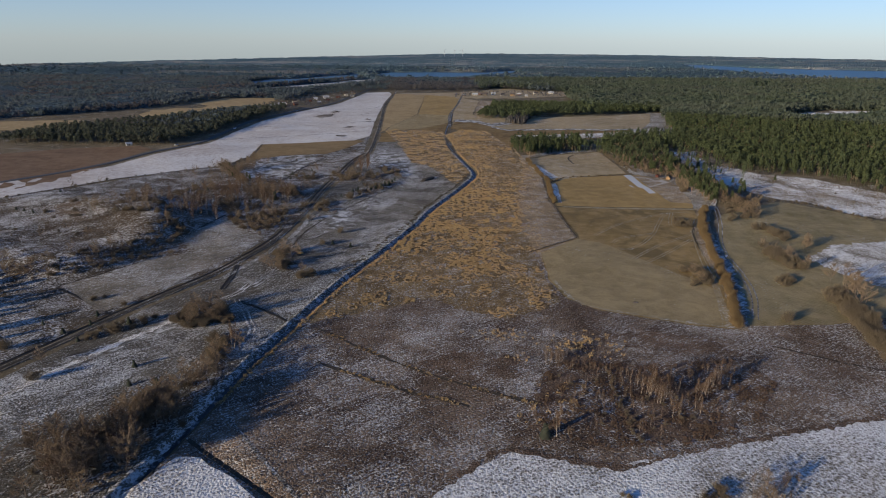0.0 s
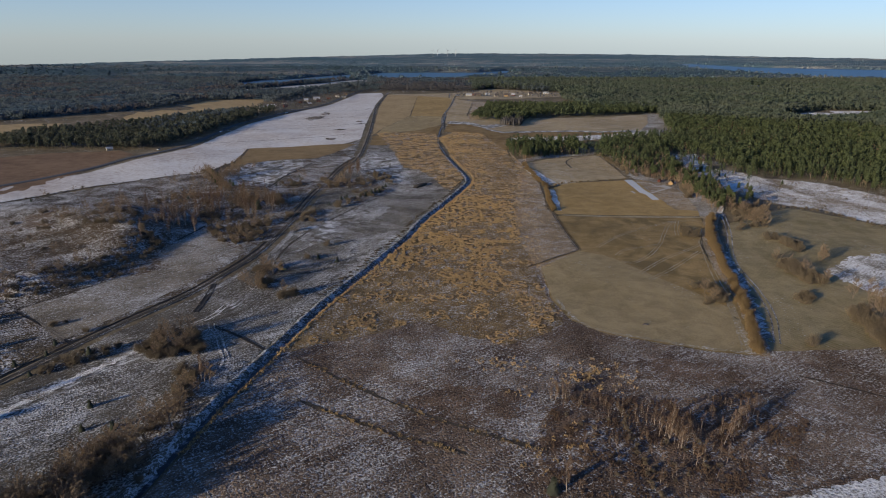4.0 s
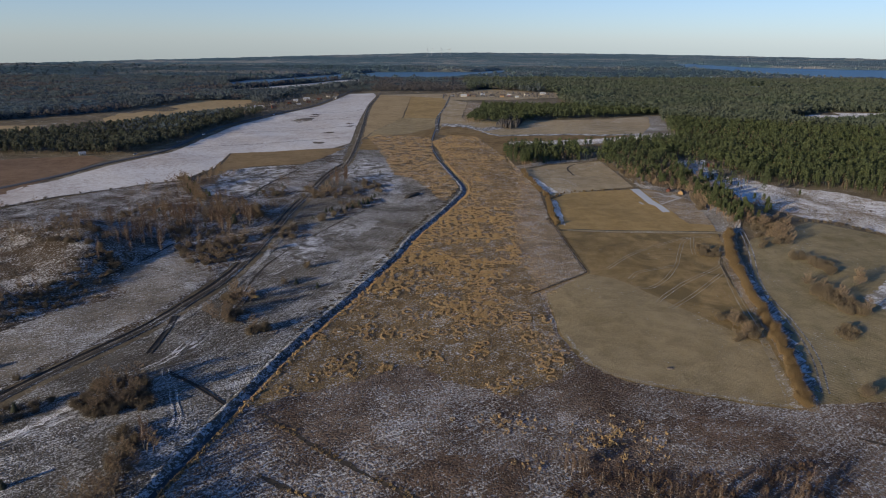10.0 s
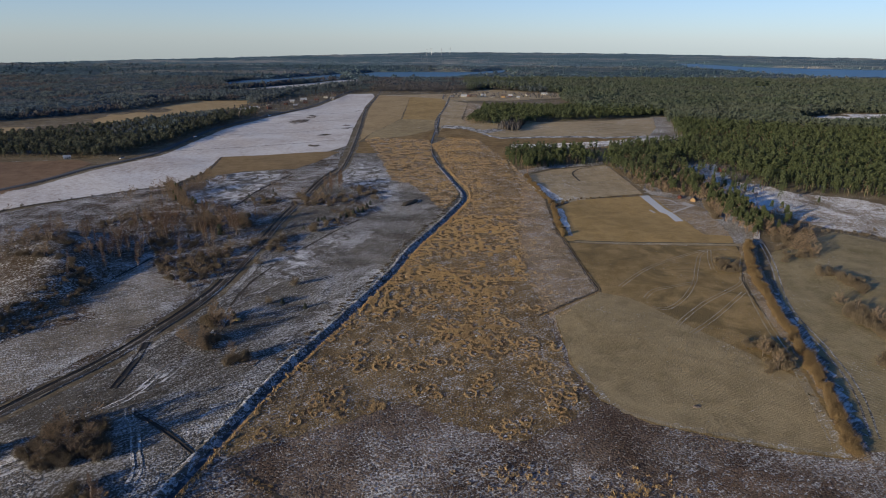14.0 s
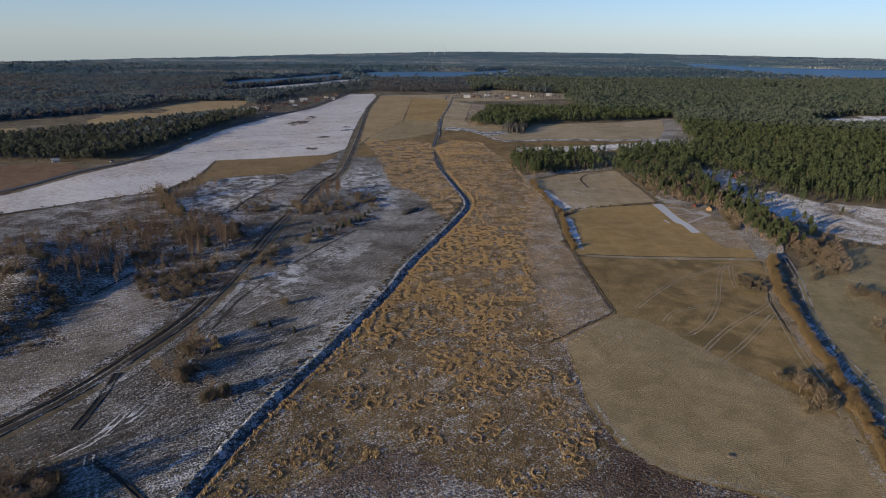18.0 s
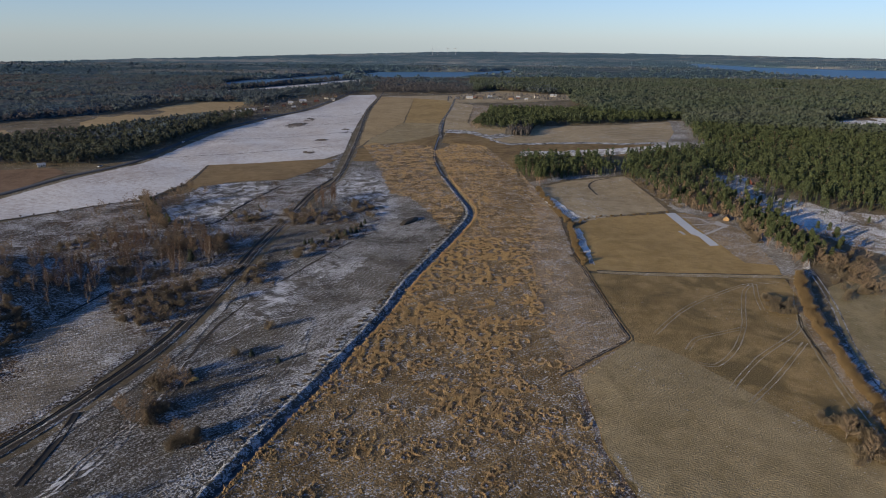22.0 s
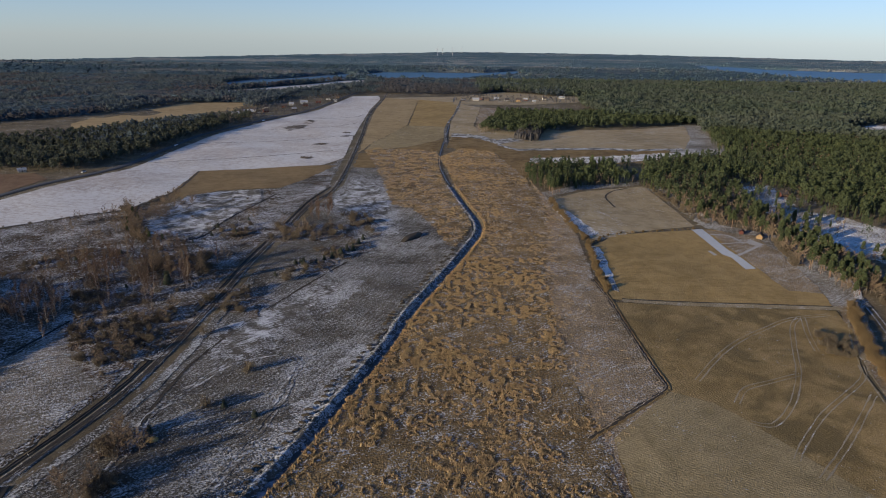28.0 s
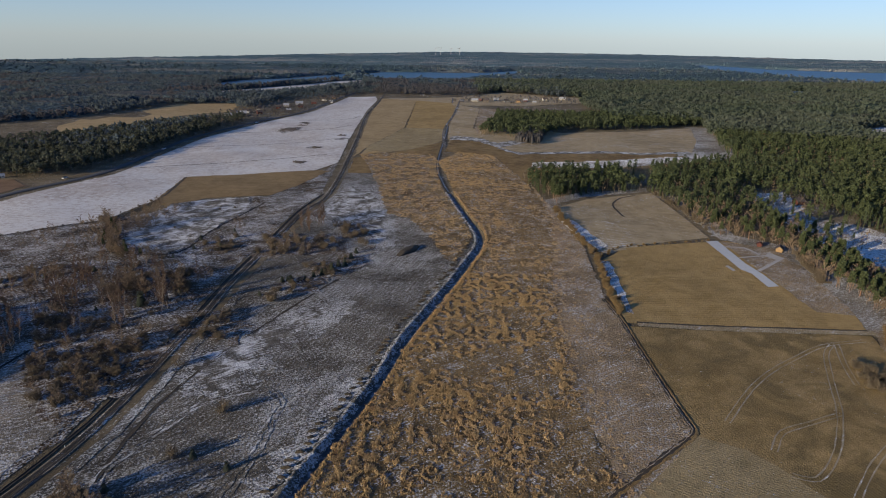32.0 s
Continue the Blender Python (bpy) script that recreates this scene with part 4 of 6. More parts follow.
def scatter(template, places, heights, turns):
    """Many copies of a template joined into one set of vertices and faces."""
    v, f = template
    n = len(places)
    c, s = np.cos(turns)[:, None], np.sin(turns)[:, None]
    x = (v[None, :, 0] * c - v[None, :, 1] * s) * heights[:, None] + places[:, 0:1]
    y = (v[None, :, 0] * s + v[None, :, 1] * c) * heights[:, None] + places[:, 1:2]
    z = v[None, :, 2] * heights[:, None] + places[:, 2:3]
    out = np.stack([x, y, z], 2).reshape(-1, 3)
    return out, (f[None] + (np.arange(n) * len(v))[:, None, None]).reshape(-1, f.shape[1])


def jitter_grid(x0, x1, y0, y1, step):
    gx, gy = np.meshgrid(np.arange(x0, x1, step), np.arange(y0, y1, step))
    p = np.stack([gx.ravel(), gy.ravel()], 1)
    return p + rng.uniform(-0.48, 0.48, p.shape) * step


def stuff(name, templates, places, low, high, mat, label, category, unit=1.0, smooth=False):
    """One object of many small plants, drawn from a few templates."""
    vs, fs, n = [], [], 0
    pick = rng.integers(0, len(templates), len(places))
    for k, tpl in enumerate(templates):
        p = places[pick == k]
        if not len(p):
            continue
        h = (low[pick == k] if high is None else rng.uniform(low, high, len(p))) / unit
        pz = np.column_stack([p, hz(p[:, 0], p[:, 1]) + 0.1])
        v, f = scatter(tpl, pz, h, rng.uniform(0, 6.28, len(p)))
        vs.append(v)
        fs.append(f + n)
        n += len(v)
    if not vs:
        return None
    return tagged(new(name, mesh_np(name, np.vstack(vs), np.vstack(fs), mat, None, smooth)), label, category, kind="stuff")


class Kind:
    """A few variants of one kind of plant; put() stands a copy at a place, past the limit join() takes the rest."""

    def __init__(self, name, shapes, wood, fine, label, category, group, crown="crown", limit=0, light=None):
        self.name, self.label, self.category, self.group, self.crown = name, label, category, group, crown
        self.limit, self.shapes, self.fine, self.waiting = limit, light or shapes, fine, []
        self.pairs = [(mesh_np(name + "_trunk", *a, wood), mesh_np(name + "_crown", *b, fine)) for a, b in shapes]

    def put(self, x, y, scale=1.0, label=None):
        if self.limit:
            self.waiting.append((x, y, scale, label))
        else:
            self.stand(x, y, scale, label)

    def stand(self, x, y, scale, label):
        a, b = self.pairs[int(rng.integers(len(self.pairs)))]
        ob = new(self.name)
        ob.matrix_world = Matrix.LocRotScale((x, y, float(hz(x, y)) + 0.05), Euler((0, 0, rng.uniform(0, 6.28))), (scale * rng.uniform(0.9, 1.12), scale * rng.uniform(0.9, 1.12), scale))
        tagged(ob, label or self.label, self.category, self.group)
        part("trunk", a, ob)
        part(self.crown, b, ob)

    def join(self, name, label, category):
        self.waiting.sort(key=lambda w: w[1] + 0.4 * abs(w[0]))
        for w in self.waiting[: self.limit]:
            self.stand(*w)
        rest = np.array([w[:3] for w in self.waiting[self.limit :]])
        if len(rest):
            stuff(name, [joined(p) for p in self.shapes], rest[:, :2], rest[:, 2], None, self.fine, label, category)


r = np.random.default_rng(11)
BIRCH = Kind("birch", [bare_tree(r, 11, 1.9, 24, 1400, 1, 0.2, 1.5, 0.045) for _ in range(5)], M_BIRCH, M_TWIG_RED, "leafless birch with pale trunk and reddish twigs", "tree", "bare birches", "crown", 290, [bare_tree(r, 11, 1.9, 8, 260, 1, 0.2, 1.5, 0.12) for _ in range(4)])
TREE = Kind("bare_tree", [bare_tree(r, 9, 3.2, 22, 1900, s, 0.15, 0.7, 0.045) for s in (1, 2, 1, 3, 2)], M_BARK, M_TWIG, "leafless deciduous tree with grey-brown twigs", "tree", "bare trees", "crown", 290, [bare_tree(r, 9, 3.2, 9, 300, 1, 0.15, 0.7, 0.13) for _ in range(5)])
SHRUB = Kind("shrub", [shrub_shape(r, 3.0, 2.3, 900, 0.046) for _ in range(5)], M_BARK, M_BUSH, "brown leafless shrub thicket", "shrub", "bare shrubs", "crown", 290, [shrub_shape(r, 3.0, 2.3, 270, 0.09) for _ in range(5)])
HEDGE = Kind("hedge_shrub", [shrub_shape(r, 3.0, 1.9, 1400, 0.05) for _ in range(4)], M_BARK, M_HEDGE, "golden brown leafless hedge shrub", "shrub", "hedge shrubs")
JUNIPER = Kind("juniper", [spruce_shape(r, 2.6, 9, 0.5, 26, 2.6) for _ in range(3)], M_BARK, M_SPRUCE, "small dark green juniper in frosted grass", "conifer", "junipers")
PINE = Kind("pine", [pine_shape(r, 15, 26, 22, 0.8) for _ in range(5)], M_PBARK, M_NEEDLE, "tall green pine with a reddish trunk", "tree", "pines at the wood edge")


def sow(kind, poly, n, low, high):
    p = np.array(poly, float)
    placed = 0
    for _ in range(n * 40):
        x, y = rng.uniform(p.min(0), p.max(0))
        if inside(np.array([x]), np.array([y]), poly)[0]:
            kind.put(x, y, rng.uniform(low, high))
            placed += 1
            if placed >= n:
                break


def sow_line(kind, pts, gap, low, high, wide=0.8):
    for x, y in smooth_line(pts, gap):
        kind.put(x + rng.normal(0, wide), y + rng.normal(0, wide), rng.uniform(low, high))


def patchy(p, scale, cut, seed=0.0):
    """Keeps the places where a soft noise is high."""
    n = np.array([noise.noise((x / scale + seed, y / scale, seed)) + 0.5 * noise.noise((x / scale * 2.7, y / scale * 2.7, seed + 5)) for x, y in p])
    return p[n > cut]


# ---- woods ----
WOOD_E = [(47, 618), (62, 556), (80, 577), (131, 596), (137, 560), (140, 497), (164, 478), (160, 425), (162, 388), (180, 392), (186, 440), (184, 490), (187, 545), (195, 600), (230, 602), (226, 565), (232, 508), (258, 493), (290, 480), (300, 440), (330, 400), (700, 600), (900, 900), (700, 960), (300, 940), (262, 800), (240, 705), (140, 655), (60, 645)]
WOOD_PEN = [(20, 849), (43, 938), (60, 1100), (300, 1100), (300, 940), (272, 931), (199, 895), (118, 880), (86, 830), (60, 830)]
WOOD_LANE = [(-414, 1245), (-348, 1264), (-295, 1350), (-248, 1464), (-186, 1542), (-135, 1421), (-180, 1331), (-246, 1228), (-313, 1179), (-381, 1152)]
WOOD_W = [(-397, 603), (-352, 605), (-302, 601), (-281, 645), (-277, 700), (-277, 800), (-262, 880), (-258, 914), (-275, 965), (-330, 888), (-389, 767), (-470, 687), (-470, 600)]
OPEN = [CLEARING, CLEARING_FAR, FIELD4, FAR_FIELD, GOLD_FAR, MARSH_N, SNOW_FIELD, TAN_FAR, BROWN_LEFT, FAR_SNOW, LAKE_W, LAKE_C, LAKE_E, POND, FIELD3, VILLAGE, TAN_NEAR, FARM]


def cleared(p):
    keep = np.ones(len(p), bool)
    for poly in OPEN:
        keep &= ~inside(p[:, 0], p[:, 1], poly)
    return p[keep]


near_wood = jitter_grid(40, 900, 385, 960, 3.7)
near_wood = cleared(near_wood[inside(near_wood[:, 0], near_wood[:, 1], WOOD_E)])
arm = jitter_grid(186, 232, 450, 605, 4.6)
arm = arm[inside(arm[:, 0], arm[:, 1], CLEARING) & (arm[:, 1] > 465) & (rng.uniform(size=len(arm)) < 0.24)]
near_wood = np.vstack([near_wood, arm])
glade = np.array([noise.noise((x / 21, y / 21, 2.0)) + 0.6 * noise.noise((x / 7, y / 7, 9.0)) for x, y in near_wood])
near_wood = near_wood[(glade < 0.42) | (near_wood[:, 1] < 620)]
near_wood = near_wood[~inside(near_wood[:, 0], near_wood[:, 1], [(118, 600), (140, 600), (150, 670), (125, 665)]) | (rng.uniform(size=len(near_wood)) < 0.2)]
fringe = (near_wood[:, 0] < 200) & (near_wood[:, 1] < 640)
edge = near_wood[fringe]
front = edge[np.argsort(edge[:, 1] + 0.5 * edge[:, 0])][:300]
back = edge[np.argsort(edge[:, 1] + 0.5 * edge[:, 0])][300:]
for x, y in front:
    if rng.uniform() < (0.6 if x > 138 and y < 540 else 0.16):
        TREE.put(x, y, rng.uniform(0.7, 1.1), "leafless tree at the edge of the pine wood")
    else:
        PINE.put(x, y, rng.uniform(0.45, 0.75) if x > 138 and y < 540 else rng.uniform(0.5, 0.82))
rest = np.vstack([near_wood[~fringe], back])
pines_near = [joined(pine_shape(r, 15, 15, 9, 1.0, False)) for _ in range(7)] + [joined(spruce_shape(r, 15, 9, 0.13, 11, 0.8)) for _ in range(2)]
pines_mid = [joined(pine_shape(r, 15, 10, 5, 1.5, False)) for _ in range(7)] + [joined(spruce_shape(r, 15, 7, 0.13, 8, 1.0)) for _ in range(2)]
pines_wide = [joined(pine_shape(r, 15, 11, 6, 1.9, False, 0.2)) for _ in range(8)]
bare_mid = [joined(bare_tree(r, 12, 3.0, 5, 70, 1, 0.25, 0.9, 0.3)) for _ in range(3)]
pines_far = [far_crown(r, 15, 5.2, 10, 3.6) for _ in range(8)]
pines_blob = [crown_shape(r, 12, 5.0) for _ in range(8)]
mid = rest[np.hypot(rest[:, 0], rest[:, 1]) < 900]
leafless = rng.uniform(size=len(mid)) < 0.15 + 0.3 * (np.sin(mid[:, 0] / 37) * np.sin(mid[:, 1] / 51) > 0.55)
close = np.hypot(mid[:, 0], mid[:, 1]) < 600
stuff("pine_wood", pines_near, mid[~leafless & close], 6.5, 12.5, M_NEEDLE, "dense dark green pine wood", "wood", 15)
stuff("pine_wood", pines_mid, mid[~leafless & ~close], 6.5, 12.5, M_NEEDLE, "dense dark green pine wood farther off", "wood", 15)
stuff("bare_wood", bare_mid, mid[leafless], 7, 11, M_TWIG, "leafless trees scattered among the pines", "wood", 13)
pen = jitter_grid(10, 310, 830, 1110, 6)
pen = cleared(pen[inside(pen[:, 0], pen[:, 1], WOOD_PEN)])
west = jitter_grid(-480, -240, 595, 970, 5)
west = west[inside(west[:, 0], west[:, 1], WOOD_W)]
west_bare = rng.uniform(size=len(west)) < 0.12 + 0.5 * (west[:, 1] > 860)
stuff("bare_wood", bare_mid, west[west_bare], 6, 9.5, M_TWIG, "leafless trees fringing the conifer wood", "wood", 13)
west = west[~west_bare]
stuff("pine_wood", pines_wide, west, 7, 11.5, M_SPRUCE, "dark conifer wood beside the snow field", "wood", 15)
lane = jitter_grid(-420, -130, 1150, 1545, 7)
lane = lane[inside(lane[:, 0], lane[:, 1], WOOD_LANE)]
lane = lane[~inside(lane[:, 0], lane[:, 1], FAR_SNOW) & ~inside(lane[:, 0], lane[:, 1], SNOW_FIELD)]
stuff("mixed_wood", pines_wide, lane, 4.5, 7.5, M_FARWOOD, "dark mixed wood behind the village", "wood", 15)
pen = pen[pen[:, 1] < 1015]
stuff("pine_wood", pines_wide, pen, 8, 12, M_NEEDLE, "distant conifer wood on a tongue of land", "wood", 15)
far_e = np.vstack([rest[np.hypot(rest[:, 0], rest[:, 1]) >= 900], cleared(jitter_grid(200, 1500, 960, 1700, 8.0)), cleared(jitter_grid(40, 200, 1340, 1700, 9.0))])
far_e = far_e[far_e[:, 0] < 0.85 * far_e[:, 1] + 60]
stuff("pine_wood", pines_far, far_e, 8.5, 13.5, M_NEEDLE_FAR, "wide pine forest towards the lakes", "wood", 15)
far_w = cleared(jitter_grid(-1500, 200, 700, 1700, 8.5))
far_w = far_w[(far_w[:, 0] > -0.95 * far_w[:, 1]) & ((far_w[:, 0] < -300) | (far_w[:, 1] > 1330))]
brown = (np.array([noise.noise((x / 90, y / 130, 4.0)) for x, y in far_w]) > 0.12) | ((far_w[:, 0] > -160) & (far_w[:, 0] < 20) & (far_w[:, 1] < 1520))
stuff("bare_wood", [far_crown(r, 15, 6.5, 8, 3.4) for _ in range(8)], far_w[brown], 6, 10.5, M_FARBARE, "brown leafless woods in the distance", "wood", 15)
far_w = far_w[~brown]
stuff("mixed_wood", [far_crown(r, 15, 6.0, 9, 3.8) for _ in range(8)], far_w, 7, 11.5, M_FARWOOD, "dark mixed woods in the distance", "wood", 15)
far = cleared(jitter_grid(-2800, 3000, 1700, 5000, 30))
rad = np.hypot(far[:, 0], far[:, 1])
far = far[(np.abs(far[:, 0]) < 0.9 * far[:, 1]) & (rad < horizon(np.degrees(np.arctan2(far[:, 0], far[:, 1]))) - 10)]
far = far[np.sin(far[:, 0] / 170 + 2 * np.sin(far[:, 1] / 260)) * np.sin(far[:, 1] / 120) < 0.72]
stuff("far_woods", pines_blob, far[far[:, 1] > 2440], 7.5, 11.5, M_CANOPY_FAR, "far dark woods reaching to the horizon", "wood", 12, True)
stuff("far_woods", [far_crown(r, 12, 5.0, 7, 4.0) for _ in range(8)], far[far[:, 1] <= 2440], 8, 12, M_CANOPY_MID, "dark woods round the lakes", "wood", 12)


def canopy(name, x0, x1, y0, y1, step, height, mat, label, wide=0.9):
    """The closed roof of a distant wood, from which the single crowns stand out."""
    gx, gy = np.meshgrid(np.arange(x0, x1, step), np.arange(y0, y1, step), indexing="ij")
    n, m = gx.shape
    z = height * (0.85 + 0.2 * np.sin(gx / 61 + np.sin(gy / 87)) * np.sin(gy / 67) + 0.12 * np.sin(gx / 19 + 2 * np.sin(gy / 33))) + rng.normal(0, 0.06, gx.shape) * step
    v = np.column_stack([(gx + rng.uniform(-0.3, 0.3, gx.shape) * step).ravel(), (gy + rng.uniform(-0.3, 0.3, gx.shape) * step).ravel(), z.ravel()])
    i, j = np.meshgrid(np.arange(n - 1), np.arange(m - 1), indexing="ij")
    a = (i * m + j).ravel()
    f = np.stack([a, a + m, a + m + 1, a + 1], 1)
    c = v[f].mean(1)
    keep = (np.abs(c[:, 0]) < wide * c[:, 1] + 40) & (np.hypot(c[:, 0], c[:, 1]) < horizon(np.degrees(np.arctan2(c[:, 0], c[:, 1]))) - 30)
    for poly in OPEN:
        for dx, dy in ((0, 0), (12, 0), (-12, 0), (0, 12), (0, -12)):
            keep &= ~inside(c[:, 0] + dx, c[:, 1] + dy, poly)
    f = f[keep]
    met = np.bincount(f.ravel(), minlength=len(v))
    v[met < 4, 2] = 0.2
    used = np.unique(f)
    index = np.zeros(len(v), int)
    index[used] = np.arange(len(used))
    tagged(new(name, mesh_np(name, v[used], index[f], mat)), label, "wood", kind="stuff")


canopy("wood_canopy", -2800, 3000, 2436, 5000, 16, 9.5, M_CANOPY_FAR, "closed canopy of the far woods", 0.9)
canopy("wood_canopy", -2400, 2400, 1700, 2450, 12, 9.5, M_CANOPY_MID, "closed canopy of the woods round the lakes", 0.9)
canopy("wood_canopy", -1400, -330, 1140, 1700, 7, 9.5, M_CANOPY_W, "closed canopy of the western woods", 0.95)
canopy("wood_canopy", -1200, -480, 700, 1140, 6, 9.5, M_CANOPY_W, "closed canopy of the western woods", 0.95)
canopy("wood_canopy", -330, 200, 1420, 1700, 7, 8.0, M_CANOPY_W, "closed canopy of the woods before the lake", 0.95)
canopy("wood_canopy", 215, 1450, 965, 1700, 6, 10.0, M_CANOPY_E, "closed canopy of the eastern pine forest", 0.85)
home = jitter_grid(-330, -150, 900, 1420, 11)
home = patchy(home[inside(home[:, 0], home[:, 1], VILLAGE)], 40, -0.1, 2)
stuff("bare_grove", [far_crown(r, 13, 3.2, 9, 2.2) for _ in range(8)], home, 4, 8, M_FARBARE, "leafless garden trees round the distant farms", "wood", 13)
yard = jitter_grid(-10, 200, 1190, 1300, 9)
yard = patchy(yard, 22, 0.1, 7)
stuff("bare_grove", [far_crown(r, 13, 4.5, 9, 2.2) for _ in range(8)], yard, 3.5, 7.5, M_FARBARE, "leafless garden trees round the distant farm", "wood", 13)
grove = jitter_grid(50, 105, 775, 900, 2.9)
grove = grove[inside(grove[:, 0], grove[:, 1], [(55, 801), (84, 893), (104, 898), (78, 781)])]
stuff("bare_grove", bare_mid + [crown_shape(r, 10, 1.8) for _ in range(3)], grove, 7, 12, M_FARBARE, "brown leafless grove on the distant field", "wood", 13)
grove = jitter_grid(15, 50, 830, 905, 4.5)
grove = grove[inside(grove[:, 0], grove[:, 1], [(17, 858), (43, 903), (48, 875), (24, 833)])]
stuff("bare_grove", bare_mid, grove, 6, 10, M_TWIG, "brown leafless grove near the farm lane", "wood", 13)

# ---- scrub, thickets, hedges and single trees ----
def thicket(kind, n, low, high, poly):
    """Plants over an area; scrub in the west stands denser, on dark undergrowth."""
    west_scrub = poly[0][0] < -40 and poly[0][1] > 225
    ring = np.array(poly, float)
    area = 0.5 * abs(np.sum(ring[:, 0] * np.roll(ring[:, 1], -1) - ring[:, 1] * np.roll(ring[:, 0], -1)))
    if west_scrub and kind is SHRUB and area < 1300:
        mid_at = np.mean(poly, 0)
        wider = [tuple(mid_at + (np.array(q) - mid_at) * 1.15 + np.array((2.0, 1.5))) for q in poly]
        patch("undergrowth", wider, M_UNDER, "dark brown undergrowth and litter below the scrub", 0.26, 4, 1.2, 1.4, "undergrowth")
    if poly[0][0] > 95 and kind is SHRUB:
        n, low, high = int(n * 2), low * 1.1, high * 1.15
    sow(kind, poly, int(n * (1.15 if west_scrub and kind is SHRUB else 1.4 if west_scrub else 1)), low, high * (1.1 if west_scrub else 1))


thicket(BIRCH, 14, 0.8, 1.1, [(-160, 387), (-144, 373), (-145, 388), (-165, 410), (-172, 410)])
thicket(BIRCH, 8, 0.8, 1.1, [(-167, 410), (-172, 430), (-153, 411), (-146, 396)])
thicket(BIRCH, 5, 0.8, 1.0, [(-150, 431), (-145, 432), (-137, 415), (-142, 415)])
thicket(BIRCH, 4, 0.8, 1.1, [(-135, 425), (-130, 425), (-122, 409), (-127, 412)])
thicket(BIRCH, 4, 0.9, 1.2, [(-116, 390), (-110, 387), (-106, 378), (-111, 380)])
thicket(BIRCH, 4, 0.7, 1.0, [(-128, 379), (-122, 379), (-112, 362), (-117, 361)])
thicket(BIRCH, 18, 0.8, 1.0, [(-90, 497), (-78, 515), (-73, 498), (-83, 482)])
thicket(BIRCH, 22, 0.45, 0.7, [(55, 167), (66, 165), (60, 154), (55, 161)])
thicket(BIRCH, 20, 0.4, 0.65, [(68, 165), (89, 176), (69, 150), (56, 147)])
thicket(BIRCH, 10, 0.35, 0.5, [(29, 180), (35, 181), (34, 178), (29, 177)])
thicket(TREE, 10, 0.6, 0.9, [(-221, 460), (-204, 480), (-172, 454), (-189, 426)])
thicket(TREE, 6, 0.9, 1.2, [(-201, 480), (-192, 491), (-169, 454), (-178, 445)])
thicket(TREE, 14, 0.7, 1.0, [(-181, 471), (-166, 509), (-164, 528), (-161, 498), (-174, 463)])
thicket(TREE, 6, 0.6, 0.9, [(-220, 269), (-199, 254), (-187, 241), (-199, 241)])
thicket(TREE, 46, 0.9, 1.25, [(-108, 128), (-95, 136), (-88, 147), (-82, 159), (-76, 134), (-82, 118), (-94, 116)])
thicket(BIRCH, 12, 0.6, 0.9, [(-108, 122), (-95, 132), (-84, 150), (-80, 128), (-94, 112)])
thicket(SHRUB, 20, 0.6, 1.0, [(-110, 124), (-95, 140), (-82, 165), (-76, 180), (-72, 165), (-76, 130), (-94, 112)])
thicket(TREE, 12, 0.5, 0.85, [(-92, 158), (-80, 188), (-73, 186), (-76, 160), (-84, 150)])
thicket(SHRUB, 46, 0.8, 1.25, [(-110, 206), (-98, 219), (-86, 216), (-84, 203), (-98, 198)])
thicket(TREE, 22, 0.8, 1.15, [(-112, 120), (-98, 138), (-84, 160), (-79, 140), (-86, 112), (-100, 104)])
thicket(BIRCH, 130, 0.16, 0.38, [(30, 140), (30, 180), (60, 176), (92, 180), (80, 150), (55, 138)])
thicket(SHRUB, 18, 0.5, 0.9, [(-138, 196), (-116, 210), (-112, 204), (-132, 186)])
thicket(TREE, 14, 0.6, 0.9, [(-106, 215), (-92, 218), (-86, 203), (-98, 200)])
thicket(TREE, 6, 0.6, 0.9, [(159, 313), (161, 303), (165, 271), (155, 270), (151, 286)])
thicket(TREE, 4, 0.7, 1.0, [(179, 313), (187, 306), (182, 297), (175, 299)])
thicket(TREE, 9, 0.9, 1.3, [(162, 260), (174, 264), (166, 221), (154, 202), (158, 232)])
thicket(TREE, 14, 0.6, 1.0, [(178, 412), (200, 406), (178, 357), (158, 350)])
thicket(SHRUB, 25, 0.7, 1.3, [(-151, 411), (-133, 419), (-123, 395), (-137, 386)])
thicket(SHRUB, 24, 0.6, 1.2, [(-157, 377), (-129, 372), (-117, 357), (-140, 352)])
thicket(SHRUB, 16, 0.7, 1.3, [(-128, 426), (-118, 426), (-104, 390), (-117, 401)])
thicket(SHRUB, 18, 0.7, 1.3, [(-101, 380), (-83, 381), (-79, 359), (-100, 366)])
thicket(SHRUB, 34, 0.7, 1.3, [(-101, 476), (-63, 479), (-58, 452), (-97, 446)])
thicket(SHRUB, 10, 0.7, 1.2, [(-70, 436), (-52, 448), (-45, 437), (-61, 416)])
thicket(SHRUB, 10, 0.6, 1.0, [(-75, 415), (-62, 422), (-60, 404), (-76, 403)])
thicket(SHRUB, 14, 0.7, 1.3, [(-71, 504), (-55, 505), (-45, 461), (-63, 479)])
thicket(SHRUB, 14, 0.7, 1.1, [(-132, 470), (-115, 475), (-108, 453), (-125, 448)])
thicket(SHRUB, 120, 0.5, 0.95, [(-139, 344), (-106, 364), (-103, 339), (-108, 313), (-118, 318)])
thicket(SHRUB, 60, 0.4, 0.75, [(-197, 251), (-151, 298), (-140, 281), (-185, 241)])
thicket(SHRUB, 9, 0.6, 1.1, [(-227, 349), (-170, 379), (-161, 359), (-213, 332)])
thicket(SHRUB, 7, 0.6, 1.0, [(-249, 336), (-246, 375), (-223, 337), (-229, 325)])
